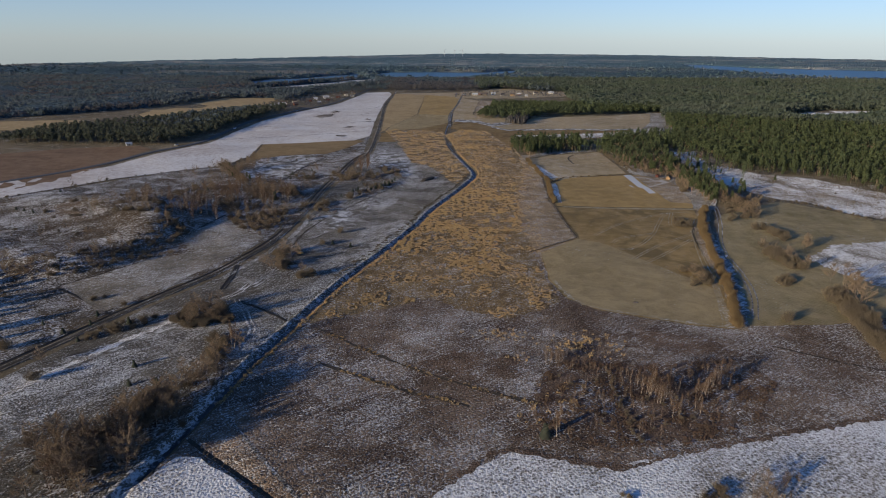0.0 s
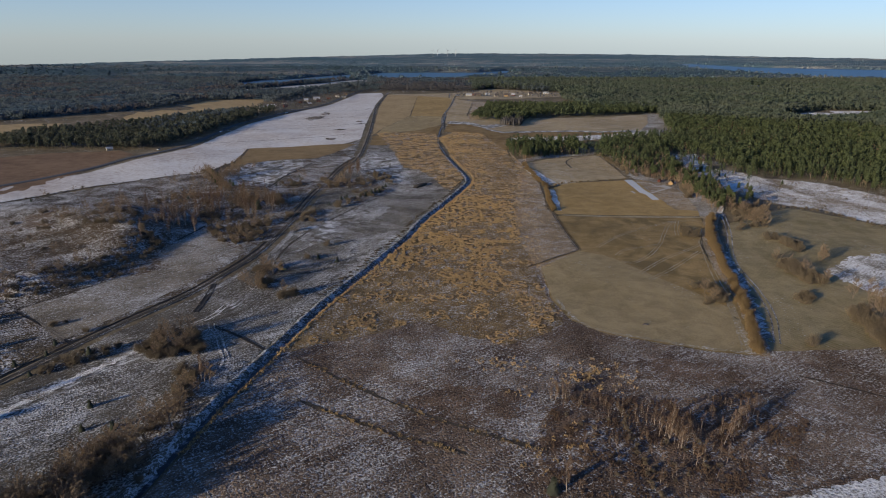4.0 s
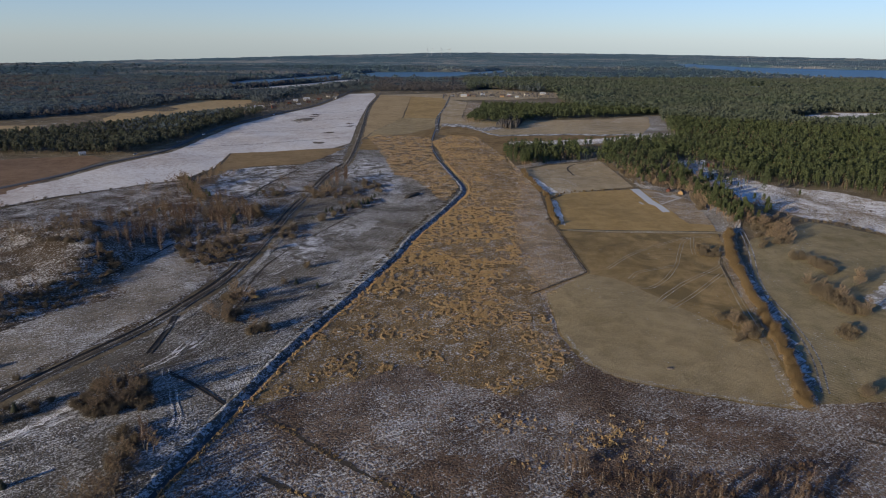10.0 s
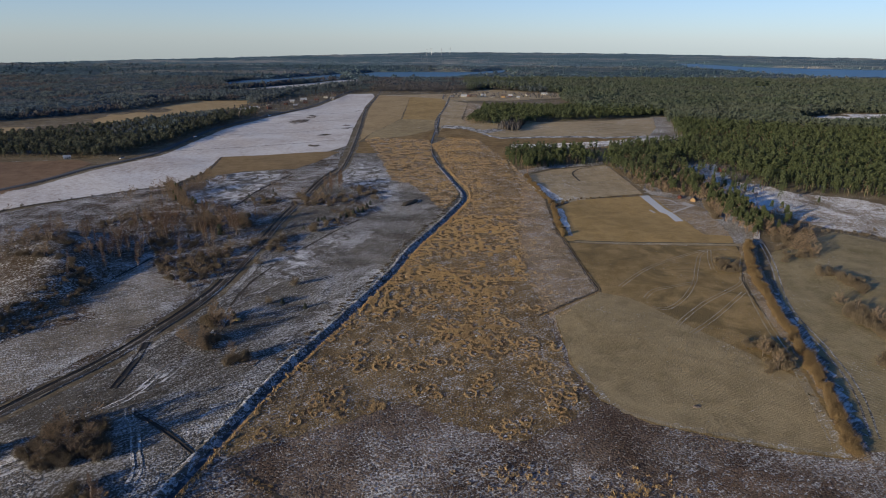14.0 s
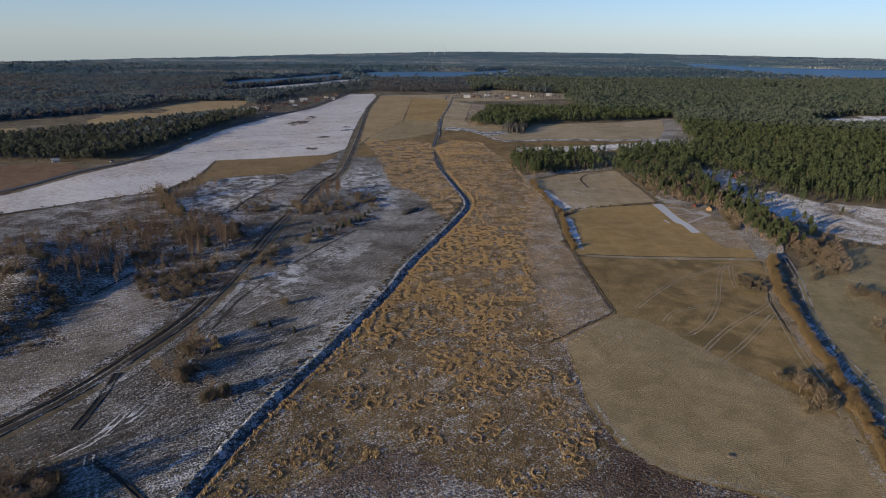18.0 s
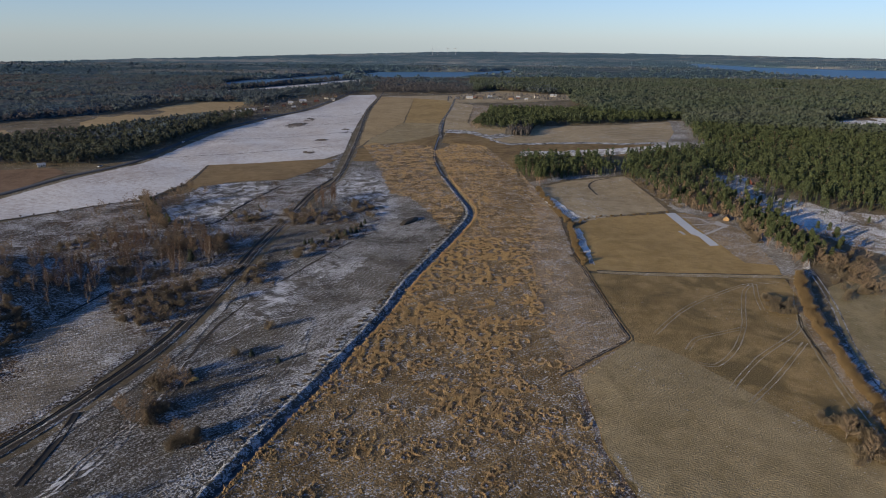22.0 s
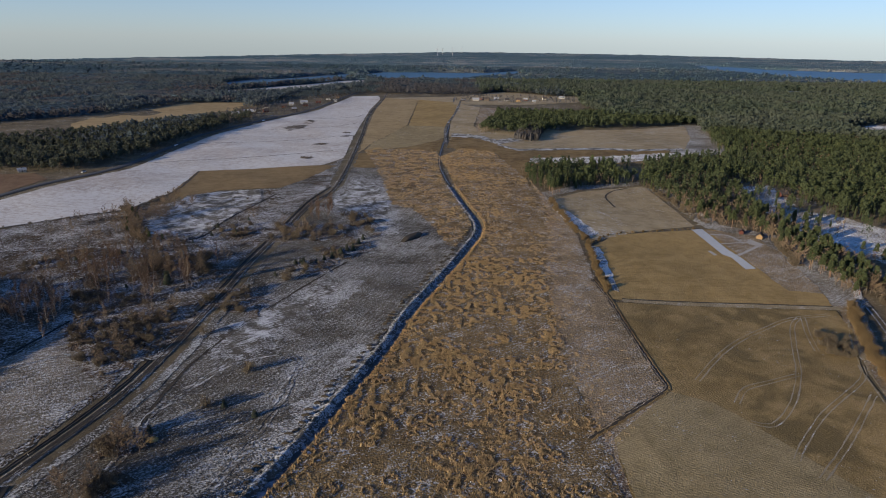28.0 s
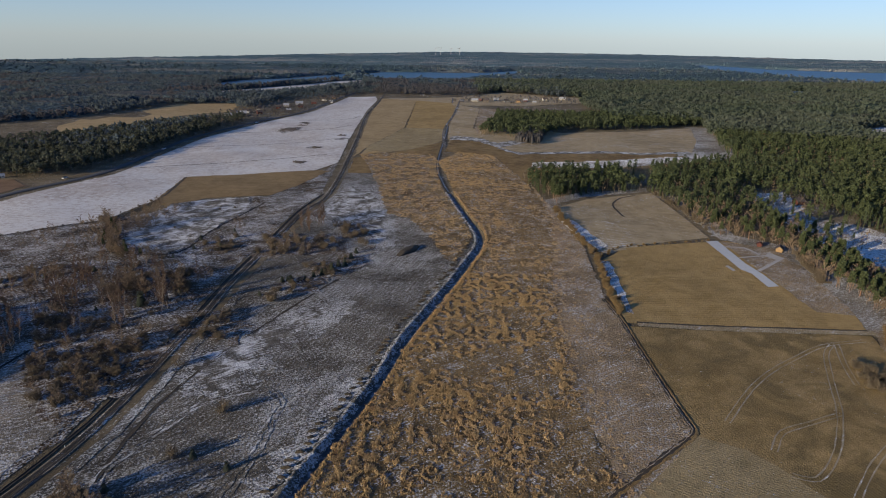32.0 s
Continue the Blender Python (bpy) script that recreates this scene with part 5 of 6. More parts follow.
thicket(TREE, 12, 0.5, 0.8, [(-139, 344), (-106, 364), (-103, 339), (-108, 313), (-118, 318)])
thicket(TREE, 6, 0.6, 0.9, [(-227, 349), (-170, 379), (-161, 359), (-213, 332)])
thicket(TREE, 7, 0.5, 0.8, [(-197, 251), (-151, 298), (-140, 281), (-185, 241)])
thicket(TREE, 14, 0.6, 1.0, [(-151, 411), (-133, 419), (-123, 395), (-137, 386)])
thicket(TREE, 12, 0.6, 0.9, [(-101, 476), (-63, 479), (-58, 452), (-97, 446)])
thicket(TREE, 14, 0.6, 0.9, [(55, 801), (84, 893), (100, 895), (78, 781)])
thicket(TREE, 10, 0.5, 0.8, [(17, 858), (43, 903), (48, 875), (24, 833)])
thicket(TREE, 8, 0.5, 0.8, [(-128, 426), (-118, 426), (-104, 390), (-117, 401)])
thicket(BIRCH, 12, 0.6, 1.0, [(-165, 340), (-145, 330), (-142, 350), (-160, 370)])
thicket(TREE, 5, 0.6, 0.9, [(-240, 270), (-195, 280), (-168, 330), (-185, 400), (-235, 380)])
thicket(SHRUB, 9, 0.4, 0.8, [(-240, 270), (-195, 280), (-168, 330), (-185, 400), (-235, 380)])
thicket(TREE, 9, 0.5, 0.85, [(-200, 430), (-140, 350), (-104, 400), (-108, 520), (-150, 540), (-180, 480)])
thicket(SHRUB, 40, 0.5, 0.9, [(-190, 400), (-140, 350), (-104, 380), (-104, 430), (-150, 450)])
thicket(BIRCH, 10, 0.7, 1.0, [(-180, 370), (-150, 350), (-140, 420), (-165, 440)])
thicket(BIRCH, 34, 0.6, 1.05, [(-196, 345), (-150, 335), (-112, 360), (-108, 420), (-160, 440), (-196, 410)])
thicket(TREE, 22, 0.7, 1.1, [(-215, 330), (-165, 340), (-120, 370), (-118, 420), (-170, 436), (-212, 400)])
thicket(SHRUB, 9, 0.7, 1.2, [(-93, 277), (-85, 277), (-84, 286), (-92, 287)])
thicket(SHRUB, 9, 0.7, 1.2, [(-86, 260), (-79, 260), (-78, 268), (-85, 269)])
thicket(SHRUB, 9, 0.7, 1.2, [(-71, 249), (-64, 249), (-64, 257), (-70, 258)])
thicket(TREE, 11, 0.55, 0.8, [(-93, 260), (-79, 258), (-78, 286), (-92, 287)])
thicket(SHRUB, 12, 0.3, 0.6, CLEARING)
thicket(BIRCH, 12, 0.4, 0.8, CLEARING)
thicket(PINE, 4, 0.3, 0.5, CLEARING)
thicket(PINE, 16, 0.4, 0.6, [(160, 395), (198, 400), (212, 428), (196, 452), (165, 440)])
thicket(TREE, 22, 0.6, 0.95, [(160, 393), (198, 398), (212, 428), (196, 452), (165, 440)])
thicket(TREE, 7, 0.35, 0.6, [(66, 116), (72, 124), (81, 129), (83, 122), (74, 112)])
thicket(BIRCH, 20, 0.22, 0.42, [(66, 116), (72, 125), (82, 130), (84, 122), (74, 112)])
thicket(SHRUB, 18, 0.4, 0.8, [(-240, 230), (-130, 215), (-160, 300), (-240, 330), (-300, 380), (-330, 320)])
thicket(SHRUB, 26, 0.3, 0.7, [(-200, 430), (-140, 350), (-104, 400), (-108, 520), (-150, 540), (-180, 480)])
thicket(SHRUB, 34, 0.35, 0.6, [(-107, 346), (-98, 362), (-100, 325), (-112, 326), (-124, 338)])
thicket(SHRUB, 30, 0.5, 1.0, [(-200, 380), (-165, 410), (-160, 430), (-195, 430)])
BANK_WOOD = [(-97, 112), (-85, 113), (-80, 132), (-75, 152), (-74, 172), (-80, 178), (-85, 156), (-93, 136)]
patch("undergrowth", BANK_WOOD, M_UNDER, "dark brown litter under the bank trees", 0.2, 4, 1.2, 1.4, "undergrowth")
thicket(TREE, 34, 0.6, 1.0, BANK_WOOD)
thicket(BIRCH, 8, 0.5, 0.8, BANK_WOOD)
thicket(SHRUB, 26, 0.3, 0.6, BANK_WOOD)
# oversized shrubs out of view, placed only to shade the front snow
thicket(SHRUB, 16, 1.7, 2.3, [(-14, 86), (-6, 97), (20, 100), (20, 88)])
thicket(SHRUB, 8, 0.6, 0.9, [(54, 113), (57, 120), (64, 121), (62, 114)])
thicket(SHRUB, 3, 0.4, 0.7, [(38, 115), (40, 119), (43, 118), (41, 115)])
thicket(SHRUB, 20, 0.9, 1.4, [(-106, 215), (-92, 218), (-86, 203), (-98, 200)])
thicket(SHRUB, 12, 0.8, 1.3, [(-88, 192), (-82, 192), (-76, 176), (-82, 176)])
thicket(SHRUB, 10, 0.3, 0.5, [(54, 164), (78, 165), (69, 145), (49, 141)])
thicket(SHRUB, 8, 0.3, 0.5, [(36, 181), (50, 161), (38, 138), (25, 154)])
thicket(SHRUB, 14, 0.7, 1.2, [(104, 272), (115, 270), (112, 251), (101, 249)])
thicket(SHRUB, 12, 0.7, 1.2, [(127, 354), (140, 355), (132, 337), (124, 340)])
thicket(SHRUB, 16, 0.8, 1.3, [(169, 344), (181, 323), (173, 313), (171, 333)])
thicket(SHRUB, 26, 0.8, 1.4, [(159, 313), (161, 303), (165, 271), (155, 270), (151, 286)])
thicket(SHRUB, 9, 0.7, 1.1, [(140, 256), (147, 263), (149, 256), (142, 250)])
thicket(SHRUB, 44, 0.8, 1.5, [(153, 243), (149, 221), (143, 185), (154, 202), (165, 244)])
thicket(SHRUB, 28, 0.8, 1.3, [(178, 412), (200, 406), (178, 357), (158, 350)])
thicket(SHRUB, 30, 0.5, 1.1, [(138, 497), (132, 590), (137, 590), (144, 497)])
thicket(SHRUB, 24, 0.5, 1.1, [(165, 466), (156, 425), (162, 425), (170, 466)])

sow_line(HEDGE, [(104, 208), (115, 242), (120, 262), (126, 289), (131, 311), (142, 349), (155, 379)], 1.35, 0.9, 1.25, 0.6)
sow_line(TREE, [(-200, 506), (-186, 484), (-173, 460), (-160, 445), (-142, 443)], 1.3, 0.5, 0.85, 2.4)
sow_line(SHRUB, [(-200, 506), (-186, 484), (-173, 460), (-160, 445)], 1.2, 0.7, 1.2, 2.2)
sow_line(PINE, [(-188, 490), (-176, 466), (-166, 450), (-150, 442)], 8, 0.28, 0.4, 2.0)
sow_line(TREE, [(-182, 535), (-180, 505), (-176, 480)], 1.4, 0.5, 0.85, 1.8)
sow_line(SHRUB, [(-196, 334), (-180, 331), (-166, 325), (-154, 315), (-150, 300)], 1.6, 0.7, 1.2, 1.8)
sow_line(SHRUB, [(-180, 262), (-168, 274), (-160, 288), (-157, 305), (-158, 325)], 0.9, 0.4, 0.85, 4.0)
sow_line(SHRUB, [(-196, 356), (-182, 352), (-170, 345)], 1.2, 0.5, 0.9, 2.5)
sow_line(BIRCH, [(-163, 285), (-158, 300), (-160, 325), (-172, 345)], 7, 0.5, 0.75, 3.0)
sow_line(SHRUB, [(-172, 254), (-160, 268), (-150, 280)], 1.3, 0.4, 0.8, 2.5)
sow_line(SHRUB, [(207, 402), (230, 392), (245, 358)], 3.0, 0.5, 0.9)
sow_line(HEDGE, [(59, 541), (62, 492), (66, 459), (63, 413), (62, 389)], 3.0, 0.7, 1.2, 0.9)
sow_line(HEDGE, [(70, 456), (85, 472), (132, 485)], 3.5, 0.3, 0.6, 0.6)
sow_line(SHRUB, [(-300, 386), (-261, 445), (-216, 488), (-199, 503), (-190, 545)], 7, 0.3, 0.8, 1.5)
sow_line(SHRUB, [(49, 176), (48, 157), (49, 137)], 2.0, 0.3, 0.5, 0.6)
for x, y in ((-122, 387), (-178, 416), (-137, 383), (-161, 424), (-113, 401), (-130, 456), (-132, 470), (-135, 444), (-75, 415), (-73, 416), (-69, 412), (-59, 426), (-58, 431), (-120, 485), (-63, 436), (-80, 400)):
    JUNIPER.put(x, y, rng.uniform(0.6, 1.1))
for x, y in ((-117, 457), (-56, 297), (-66, 301), (-81, 288), (-275, 402), (-271, 353), (-264, 350), (-255, 345), (-154, 201), (-142, 194), (-136, 201), (-138, 209), (-122, 202), (-104, 171), (-100, 160), (-92, 161), (-133, 188)):
    JUNIPER.put(x, y, rng.uniform(0.6, 1.1))
for x, y in ((-71, 414), (-66, 418), (-63, 421), (-60, 424), (-57, 431), (-55, 436), (-53, 441), (-51, 447), (-50, 455), (-52, 436)):
    JUNIPER.put(x, y, rng.uniform(0.7, 1.5), "dark green juniper in a row on the pasture")
JUNIPER.put(-122, 388, 2.2, "taller green spruce among bare scrub")
JUNIPER.put(24, 139, 1.6, "single green spruce on the brown moor")
for x, y in ((-74, 395), (-71, 301), (-66, 320), (-88, 344), (-87, 383), (-73, 395), (-50, 470), (-89, 282), (-87, 280), (-82, 264), (-80, 266), (-67, 253), (-131, 162), (-154, 181), (-124, 195), (-117, 204), (125, 215), (167, 335)):
    SHRUB.put(x, y, rng.uniform(1.2, 1.8), "single reddish brown shrub in frosted grass")
for x, y in ((-275, 414), (-258, 423), (-135, 172), (-103, 216), (106, 261), (106, 251), (-84, 267), (-70, 254)):
    TREE.put(x, y, rng.uniform(0.7, 0.9))
for x, y in ((-77, 185), (-78, 187), (-76, 184), (-140, 335), (-151, 329), (27, 139), (28, 141), (-160, 335), (-146, 350)):
    BIRCH.put(x, y, rng.uniform(0.7, 0.9))
for (x, y), w, d in (((-133, 679), 5, 3), ((-190, 864), 11, 8), ((-125, 828), 5, 4), ((-135, 749), 4, 3), ((-186, 902), 6, 4)):
    for _ in range(10):
        SHRUB.put(x + rng.uniform(-w, w), y + rng.uniform(-d, d), rng.uniform(0.25, 0.5), "low dark brush on a stone heap in the snow")
for poly in ([(-205, 858), (-197, 880), (-182, 884), (-181, 862), (-190, 838)], [(-196, 924), (-190, 931), (-178, 922), (-184, 914)], [(-127, 796), (-120, 812), (-113, 808), (-117, 797)], [(-144, 746), (-137, 756), (-129, 750), (-134, 743)], [(-138, 672), (-132, 684), (-127, 680), (-131, 671)]):
    patch("stony_ground", poly, M_HILL, "dark stony island in the snow field", 0.34, 6, 2.5, 1.5, "bare ground")

BIRCH.join("birch_wood", "leafless birches farther off in the scrub", "wood")
TREE.join("bare_wood", "leafless trees farther off in the scrub", "wood")
for x, y in jitter_grid(-300, -188, 150, 262, 9):
    # unseen conifers added west of the pasture, for the long shadows across it
    if x < -0.62 * y - 85:
        PINE.put(x, y, rng.uniform(0.6, 0.9), "tall pine standing west of the frosted pasture")
SHRUB.join("scrub", "brown leafless scrub thickets farther off", "scrub")

# ---- reeds and rough grass ----
def reed_clump(r, blades=26):
    """A broken ring of bent reed blades round a trampled middle."""
    vs = []
    a0, arc, rad = r.uniform(0, 6.28), r.uniform(2.2, 5.6), r.uniform(0.5, 0.9)
    for _ in range(blades):
        a = a0 + r.uniform(0, arc)
        o = np.array([math.cos(a) * rad, math.sin(a) * rad, 0]) + np.array([*r.normal(0, 0.16, 2), 0])
        d = np.array([*r.normal(0, 0.22, 2), r.uniform(0.55, 1.15)])
        s = np.array([*r.normal(0, 1, 2), 0])
        s = s / np.linalg.norm(s) * r.uniform(0.07, 0.16)
        vs.append([o - s, o + s, o + d])
    v = np.array(vs).reshape(-1, 3)
    return v, np.arange(len(v)).reshape(-1, 3)


def tuft(r, blades=7, high=0.35):
    vs = []
    for _ in range(blades):
        o = np.array([*r.normal(0, 0.25, 2), 0])
        d = np.array([*r.normal(0, 0.18, 2), high * r.uniform(0.5, 1.2)])
        s = np.array([*r.normal(0, 1, 2), 0])
        s = s / np.linalg.norm(s) * r.uniform(0.08, 0.2)
        vs.append([o - s, o + s, o + d])
    v = np.array(vs).reshape(-1, 3)
    return v, np.arange(len(v)).reshape(-1, 3)


clumps = [reed_clump(r) for _ in range(8)]
tufts = [tuft(r) for _ in range(8)]
def wind(p, scale, seed):
    return np.array([noise.noise((x / scale, y / scale, seed)) for x, y in p])


def reed_tuft(r, blades=22):
    """A handful of bent reed blades."""
    vs = []
    for _ in range(blades):
        o = np.array([*r.normal(0, 0.3, 2), 0])
        d = np.array([*r.normal(0, 0.28, 2), r.uniform(0.3, 0.6)])
        e = np.array([*r.normal(0, 1, 2), 0])
        e = e / np.linalg.norm(e) * r.uniform(0.06, 0.15)
        vs.append([o - e, o + e, o + d])
    v = np.array(vs).reshape(-1, 3)
    return v, np.arange(len(v)).reshape(-1, 3)


reed_tufts = [reed_tuft(r) for _ in range(8)]
near_p, far_p = jitter_grid(-60, 60, 200, 430, 0.5), jitter_grid(-60, 60, 430, 745, 0.85)
for p, blades, low, high in ((near_p, reed_tufts, 0.8, 1.35), (far_p, [reed_tuft(r, 14) for _ in range(6)], 0.75, 1.2)):
    p = p[inside(p[:, 0], p[:, 1], REED)]
    edge_bank = np.interp(p[:, 1], [208, 254, 293, 338, 369, 416, 442, 481, 528, 581], [-61, -50, -38, -25, -18, -4, 3, 11, 3, -7])
    dense = 0.55 * wind(p, 26, 3.0) + 0.35 * wind(p, 9, 6.0) + np.interp(p[:, 1], [205, 250, 300, 345], [-0.46, -0.40, -0.16, 0.05])
    dense += np.interp(p[:, 0] - 22 - 0.02 * (p[:, 1] - 250), [-8, 4, 16], [0, -0.2, -0.16]) + 0.2 * np.exp(-(p[:, 0] - edge_bank) / 5.0)
    line = np.abs(wind(p, 4.2, 1.0) + 0.3 * wind(p, 1.7, 2.0))
    p = p[(line < 0.33 * np.clip(dense + 0.22, 0, 1)) & (rng.uniform(size=len(p)) < 0.9)]
    stuff("reeds", blades, p, low, high, M_REEDS, "golden dead reeds in winding broken tussocks", "reeds")


def reed_ring(r, blades=170):
    """A broken ring of reeds with a trampled, frosty middle."""
    vs = []
    a0, arc, rad = r.uniform(0, 6.28), r.uniform(3.8, 6.2), r.uniform(1.1, 2.1)
    for _ in range(blades):
        a = a0 + r.uniform(0, arc)
        o = np.array([math.cos(a) * rad, math.sin(a) * rad * 0.85, 0]) + np.array([*r.normal(0, 0.17, 2), 0])
        d = np.array([*r.normal(0, 0.25, 2), r.uniform(0.3, 0.65)])
        e = np.array([*r.normal(0, 1, 2), 0])
        e = e / np.linalg.norm(e) * r.uniform(0.08, 0.18)
        vs.append([o - e, o + e, o + d])
    v = np.array(vs).reshape(-1, 3)
    return v, np.arange(len(v)).reshape(-1, 3)


rings = [reed_ring(r) for _ in range(8)]
p = jitter_grid(-58, 45, 208, 330, 3.8)
p = patchy(p[inside(p[:, 0], p[:, 1], REED)], 13, 0.14, 9)
stuff("reeds", rings, p, 0.7, 1.2, M_REEDS, "golden reeds growing in broken rings", "reeds")
hollow = [(np.array([(math.cos(a) * rr, math.sin(a) * rr * 0.8, 0.09) for a, rr in zip(np.arange(8) * 0.785, r.uniform(0.4, 0.9, 8))] + [(0, 0, 0.06)]), np.array([(i, (i + 1) % 8, 8) for i in range(8)])) for _ in range(5)]
stuff("frost_patch", hollow, p[rng.uniform(size=len(p)) < 0.4], 0.7, 1.1, M_SNOWY, "frost lying inside the reed rings", "frost")
p = jitter_grid(30, 64, 262, 600, 1.1)
p = p[inside(p[:, 0], p[:, 1], MEADOW)]
edge_at = np.interp(p[:, 1], [262, 338, 405, 502, 610], [36, 34, 38, 51, 50])
p = p[rng.uniform(size=len(p)) < 0.8 * np.exp(-(p[:, 0] - edge_at) / 6.0)]
belt = np.column_stack([np.interp(np.linspace(0, 1, 260), [0, 1], [6, 38]), np.interp(np.linspace(0, 1, 260), [0, 1], [298, 238])]) + rng.normal(0, 3.0, (260, 2))
stuff("reeds", reed_tufts, np.vstack([patchy(p, 5, -0.1, 3), belt]), 0.6, 1.1, M_REEDS, "golden reeds thinning out into the meadow", "reeds")
litter = jitter_grid(-60, 60, 200, 745, 1.8)
litter = litter[inside(litter[:, 0], litter[:, 1], REED)]
stuff("marsh_grass", tufts, litter, 0.6, 1.2, M_TUFT_BROWN, "flattened brown marsh grass between the reeds", "grass")
p = jitter_grid(-92, 10, 440, 735, 1.7)
p = p[inside(p[:, 0], p[:, 1], REED_WEST)]
stuff("reeds", clumps, patchy(p, 9, -0.05), 0.5, 0.9, M_REEDS, "golden dead reeds west of the upper stream", "reeds")
bank = offset_line([q for q in STREAM if q[1] < 590], -3.4, 0.9)
bank = bank + rng.normal(0, 0.35, bank.shape)
stuff("reeds", clumps, bank[bank[:, 1] > 150], 0.5, 0.9, M_REEDS, "thin fringe of golden reeds on the stream bank", "reeds")
spots = np.vstack([np.array(c) + rng.normal(0, 1, (n, 2)) * w for c, w, n in (((16, 198), (5, 3), 45), ((46, 192), (6, 4), 75), ((37, 189), (3, 2), 10), ((21, 182), (2, 2), 10), ((33, 160), (4, 5), 14), ((22, 148), (2, 3), 8))])
stuff("reeds", clumps, spots, 0.45, 0.8, M_REEDS, "scattered golden reed tussocks on the moor", "reeds")
p = jitter_grid(-74, 150, 96, 236, 1.35)
p = p[inside(p[:, 0], p[:, 1], MOOR) & ~inside(p[:, 0], p[:, 1], FIELD1) & ~inside(p[:, 0], p[:, 1], SNOW_FRONT)]
stuff("moor_grass", tufts, patchy(p, 7, -0.35, 3), 0.4, 0.95, M_TUFT, "dead frosted moor grass and heather tufts", "grass")
p = patchy(jitter_grid(20, 100, 134, 186, 0.8), 6, 0.08, 11)
p = p[inside(p[:, 0], p[:, 1], [(22, 142), (24, 165), (35, 184), (60, 178), (92, 184), (100, 170), (84, 148), (60, 136), (40, 134)])]
stuff("heath_grass", reed_tufts, p, 0.4, 0.95, M_HEATHGRASS, "tall brown heath grass under the birches", "grass")
p = jitter_grid(-130, 12, 120, 480, 1.9)
p = p[inside(p[:, 0], p[:, 1], PASTURE)]
stuff("pasture_grass", tufts, patchy(p, 6, -0.15, 4), 0.35, 0.8, M_TUFT, "short dead grass tussocks on the pasture", "grass")
p = jitter_grid(34, 66, 262, 610, 1.7)
p = p[inside(p[:, 0], p[:, 1], MEADOW)]
stuff("meadow_grass", tufts, p, 0.35, 0.8, M_TUFT_PALE, "short bleached grass tussocks on the meadow", "grass")
p = jitter_grid(-250, -100, 220, 520, 2.0)
p = p[inside(p[:, 0], p[:, 1], SCRUB) & ~inside(p[:, 0], p[:, 1], PASTURE_WEST)]
stuff("rough_grass", tufts, patchy(p, 8, -0.1, 8), 0.6, 1.3, M_TUFT, "rough dead grass between the scrub", "grass")

# ---- tracks, ruts, margins, spoil heaps ----
for off, half, mat, label in ((-1.3, 0.09, M_RUT, "pale frosted edge of the farm road"), (1.3, 0.09, M_RUT, "pale frosted edge of the farm road"), (-0.65, 0.2, M_DITCH, "dark wet wheel rut of the farm road"), (0.65, 0.2, M_DITCH, "dark wet wheel rut of the farm road")):
    ribbon("wheel_rut", ROAD, [(off - half, 0.31, 0), (off + half, 0.31, 0)], [mat], label, "track", wobble=0.09)
ribbon("grass_margin", [(-8, 114), (2, 124), (14, 133), (40, 127), (57, 133), (92, 144), (121, 152), (150, 159)], [(-0.9, 0.2, 0), (0.9, 0.2, 0)], [M_HEATH], "dark grassy edge of the snowy ground", "verge", wobble=0.4, step=1.2)
ribbon("snow_strip", [p for p in ROAD if 250 < p[1] < 420], [(-8.0, 0.16, 0), (-5.4, 0.16, 0)], [M_FROST_MID], "snow left in the hollow beside the road", "snow", wobble=0.25)
for pts in ([(74, 321), (88, 338), (100.5, 350), (112, 358.5), (125.5, 367), (142, 371)], [(129, 368), (123, 360.5), (114.5, 342), (107.5, 326), (98, 310.5), (89, 300.5), (85, 298.5), (81, 300)], [(81, 309), (87, 317), (96, 321), (107.5, 326)], [(85.5, 284), (90.5, 290.5), (104, 305), (126, 324), (131, 333)], [(88, 277), (103, 292), (124, 315)], [(131, 369), (125, 353), (122, 342)]):
    for off in (-0.75, 0.75):
        ribbon("wheel_rut", pts, [(off - 0.18, 0.3, 0), (off + 0.18, 0.3, 0)], [M_RUT], "pale tyre rut across the field", "track", wobble=0.07)
for pts, w in (([(-83, 287), (-85, 295), (-80, 309), (-72, 325), (-58, 332), (-51, 326), (-51, 319), (-51, 305), (-53, 289), (-58, 262)], 1.0), ([(-100, 222), (-88, 241), (-84, 262), (-83, 287)], 0.8), ([(-136, 149), (-125, 169), (-112, 191), (-100, 205), (-87, 221), (-80, 228)], 1.7)):
    for off in (-0.9, 0.9):
        ribbon("wheel_rut", pts, [(off - 0.36 * w, 0.14, 0), (off + 0.36 * w, 0.14, 0)], [M_THIN_SNOW], "snowy tyre rut through the pasture", "track", wobble=0.3, step=1.5)
ribbon("snow_strip", [(-140, 140), (-128, 166), (-117, 188), (-112, 195), (-108, 203), (-103, 210)], [(-1.3, 0.15, 0), (1.3, 0.15, 0)], [M_SNOWY], "snow-filled old track across the pasture", "snow", wobble=0.35, step=1.2)
for pts in ([(-90, 226), (-88, 222), (-83, 215), (-79, 207), (-75, 200), (-74, 194)], [(-104, 212), (-96, 226), (-92, 233), (-90, 248), (-87, 261)]):
    for off in (-0.9, 0.9):
        ribbon("wheel_rut", pts, [(off - 0.3, 0.15, 0), (off + 0.3, 0.15, 0)], [M_SNOWY], "snowy tyre rut through the pasture", "track", wobble=0.1, step=1.5)
ribbon("frost_patch", [q for q in STREAM if 130 < q[1] < 345], [(3.2, 0.09, 0), (6.0, 0.1, 0), (10.5, 0.09, 0)], [M_FROST_MID], "thicker frost along the stream bank", "frost", wobble=1.3, step=1.3)
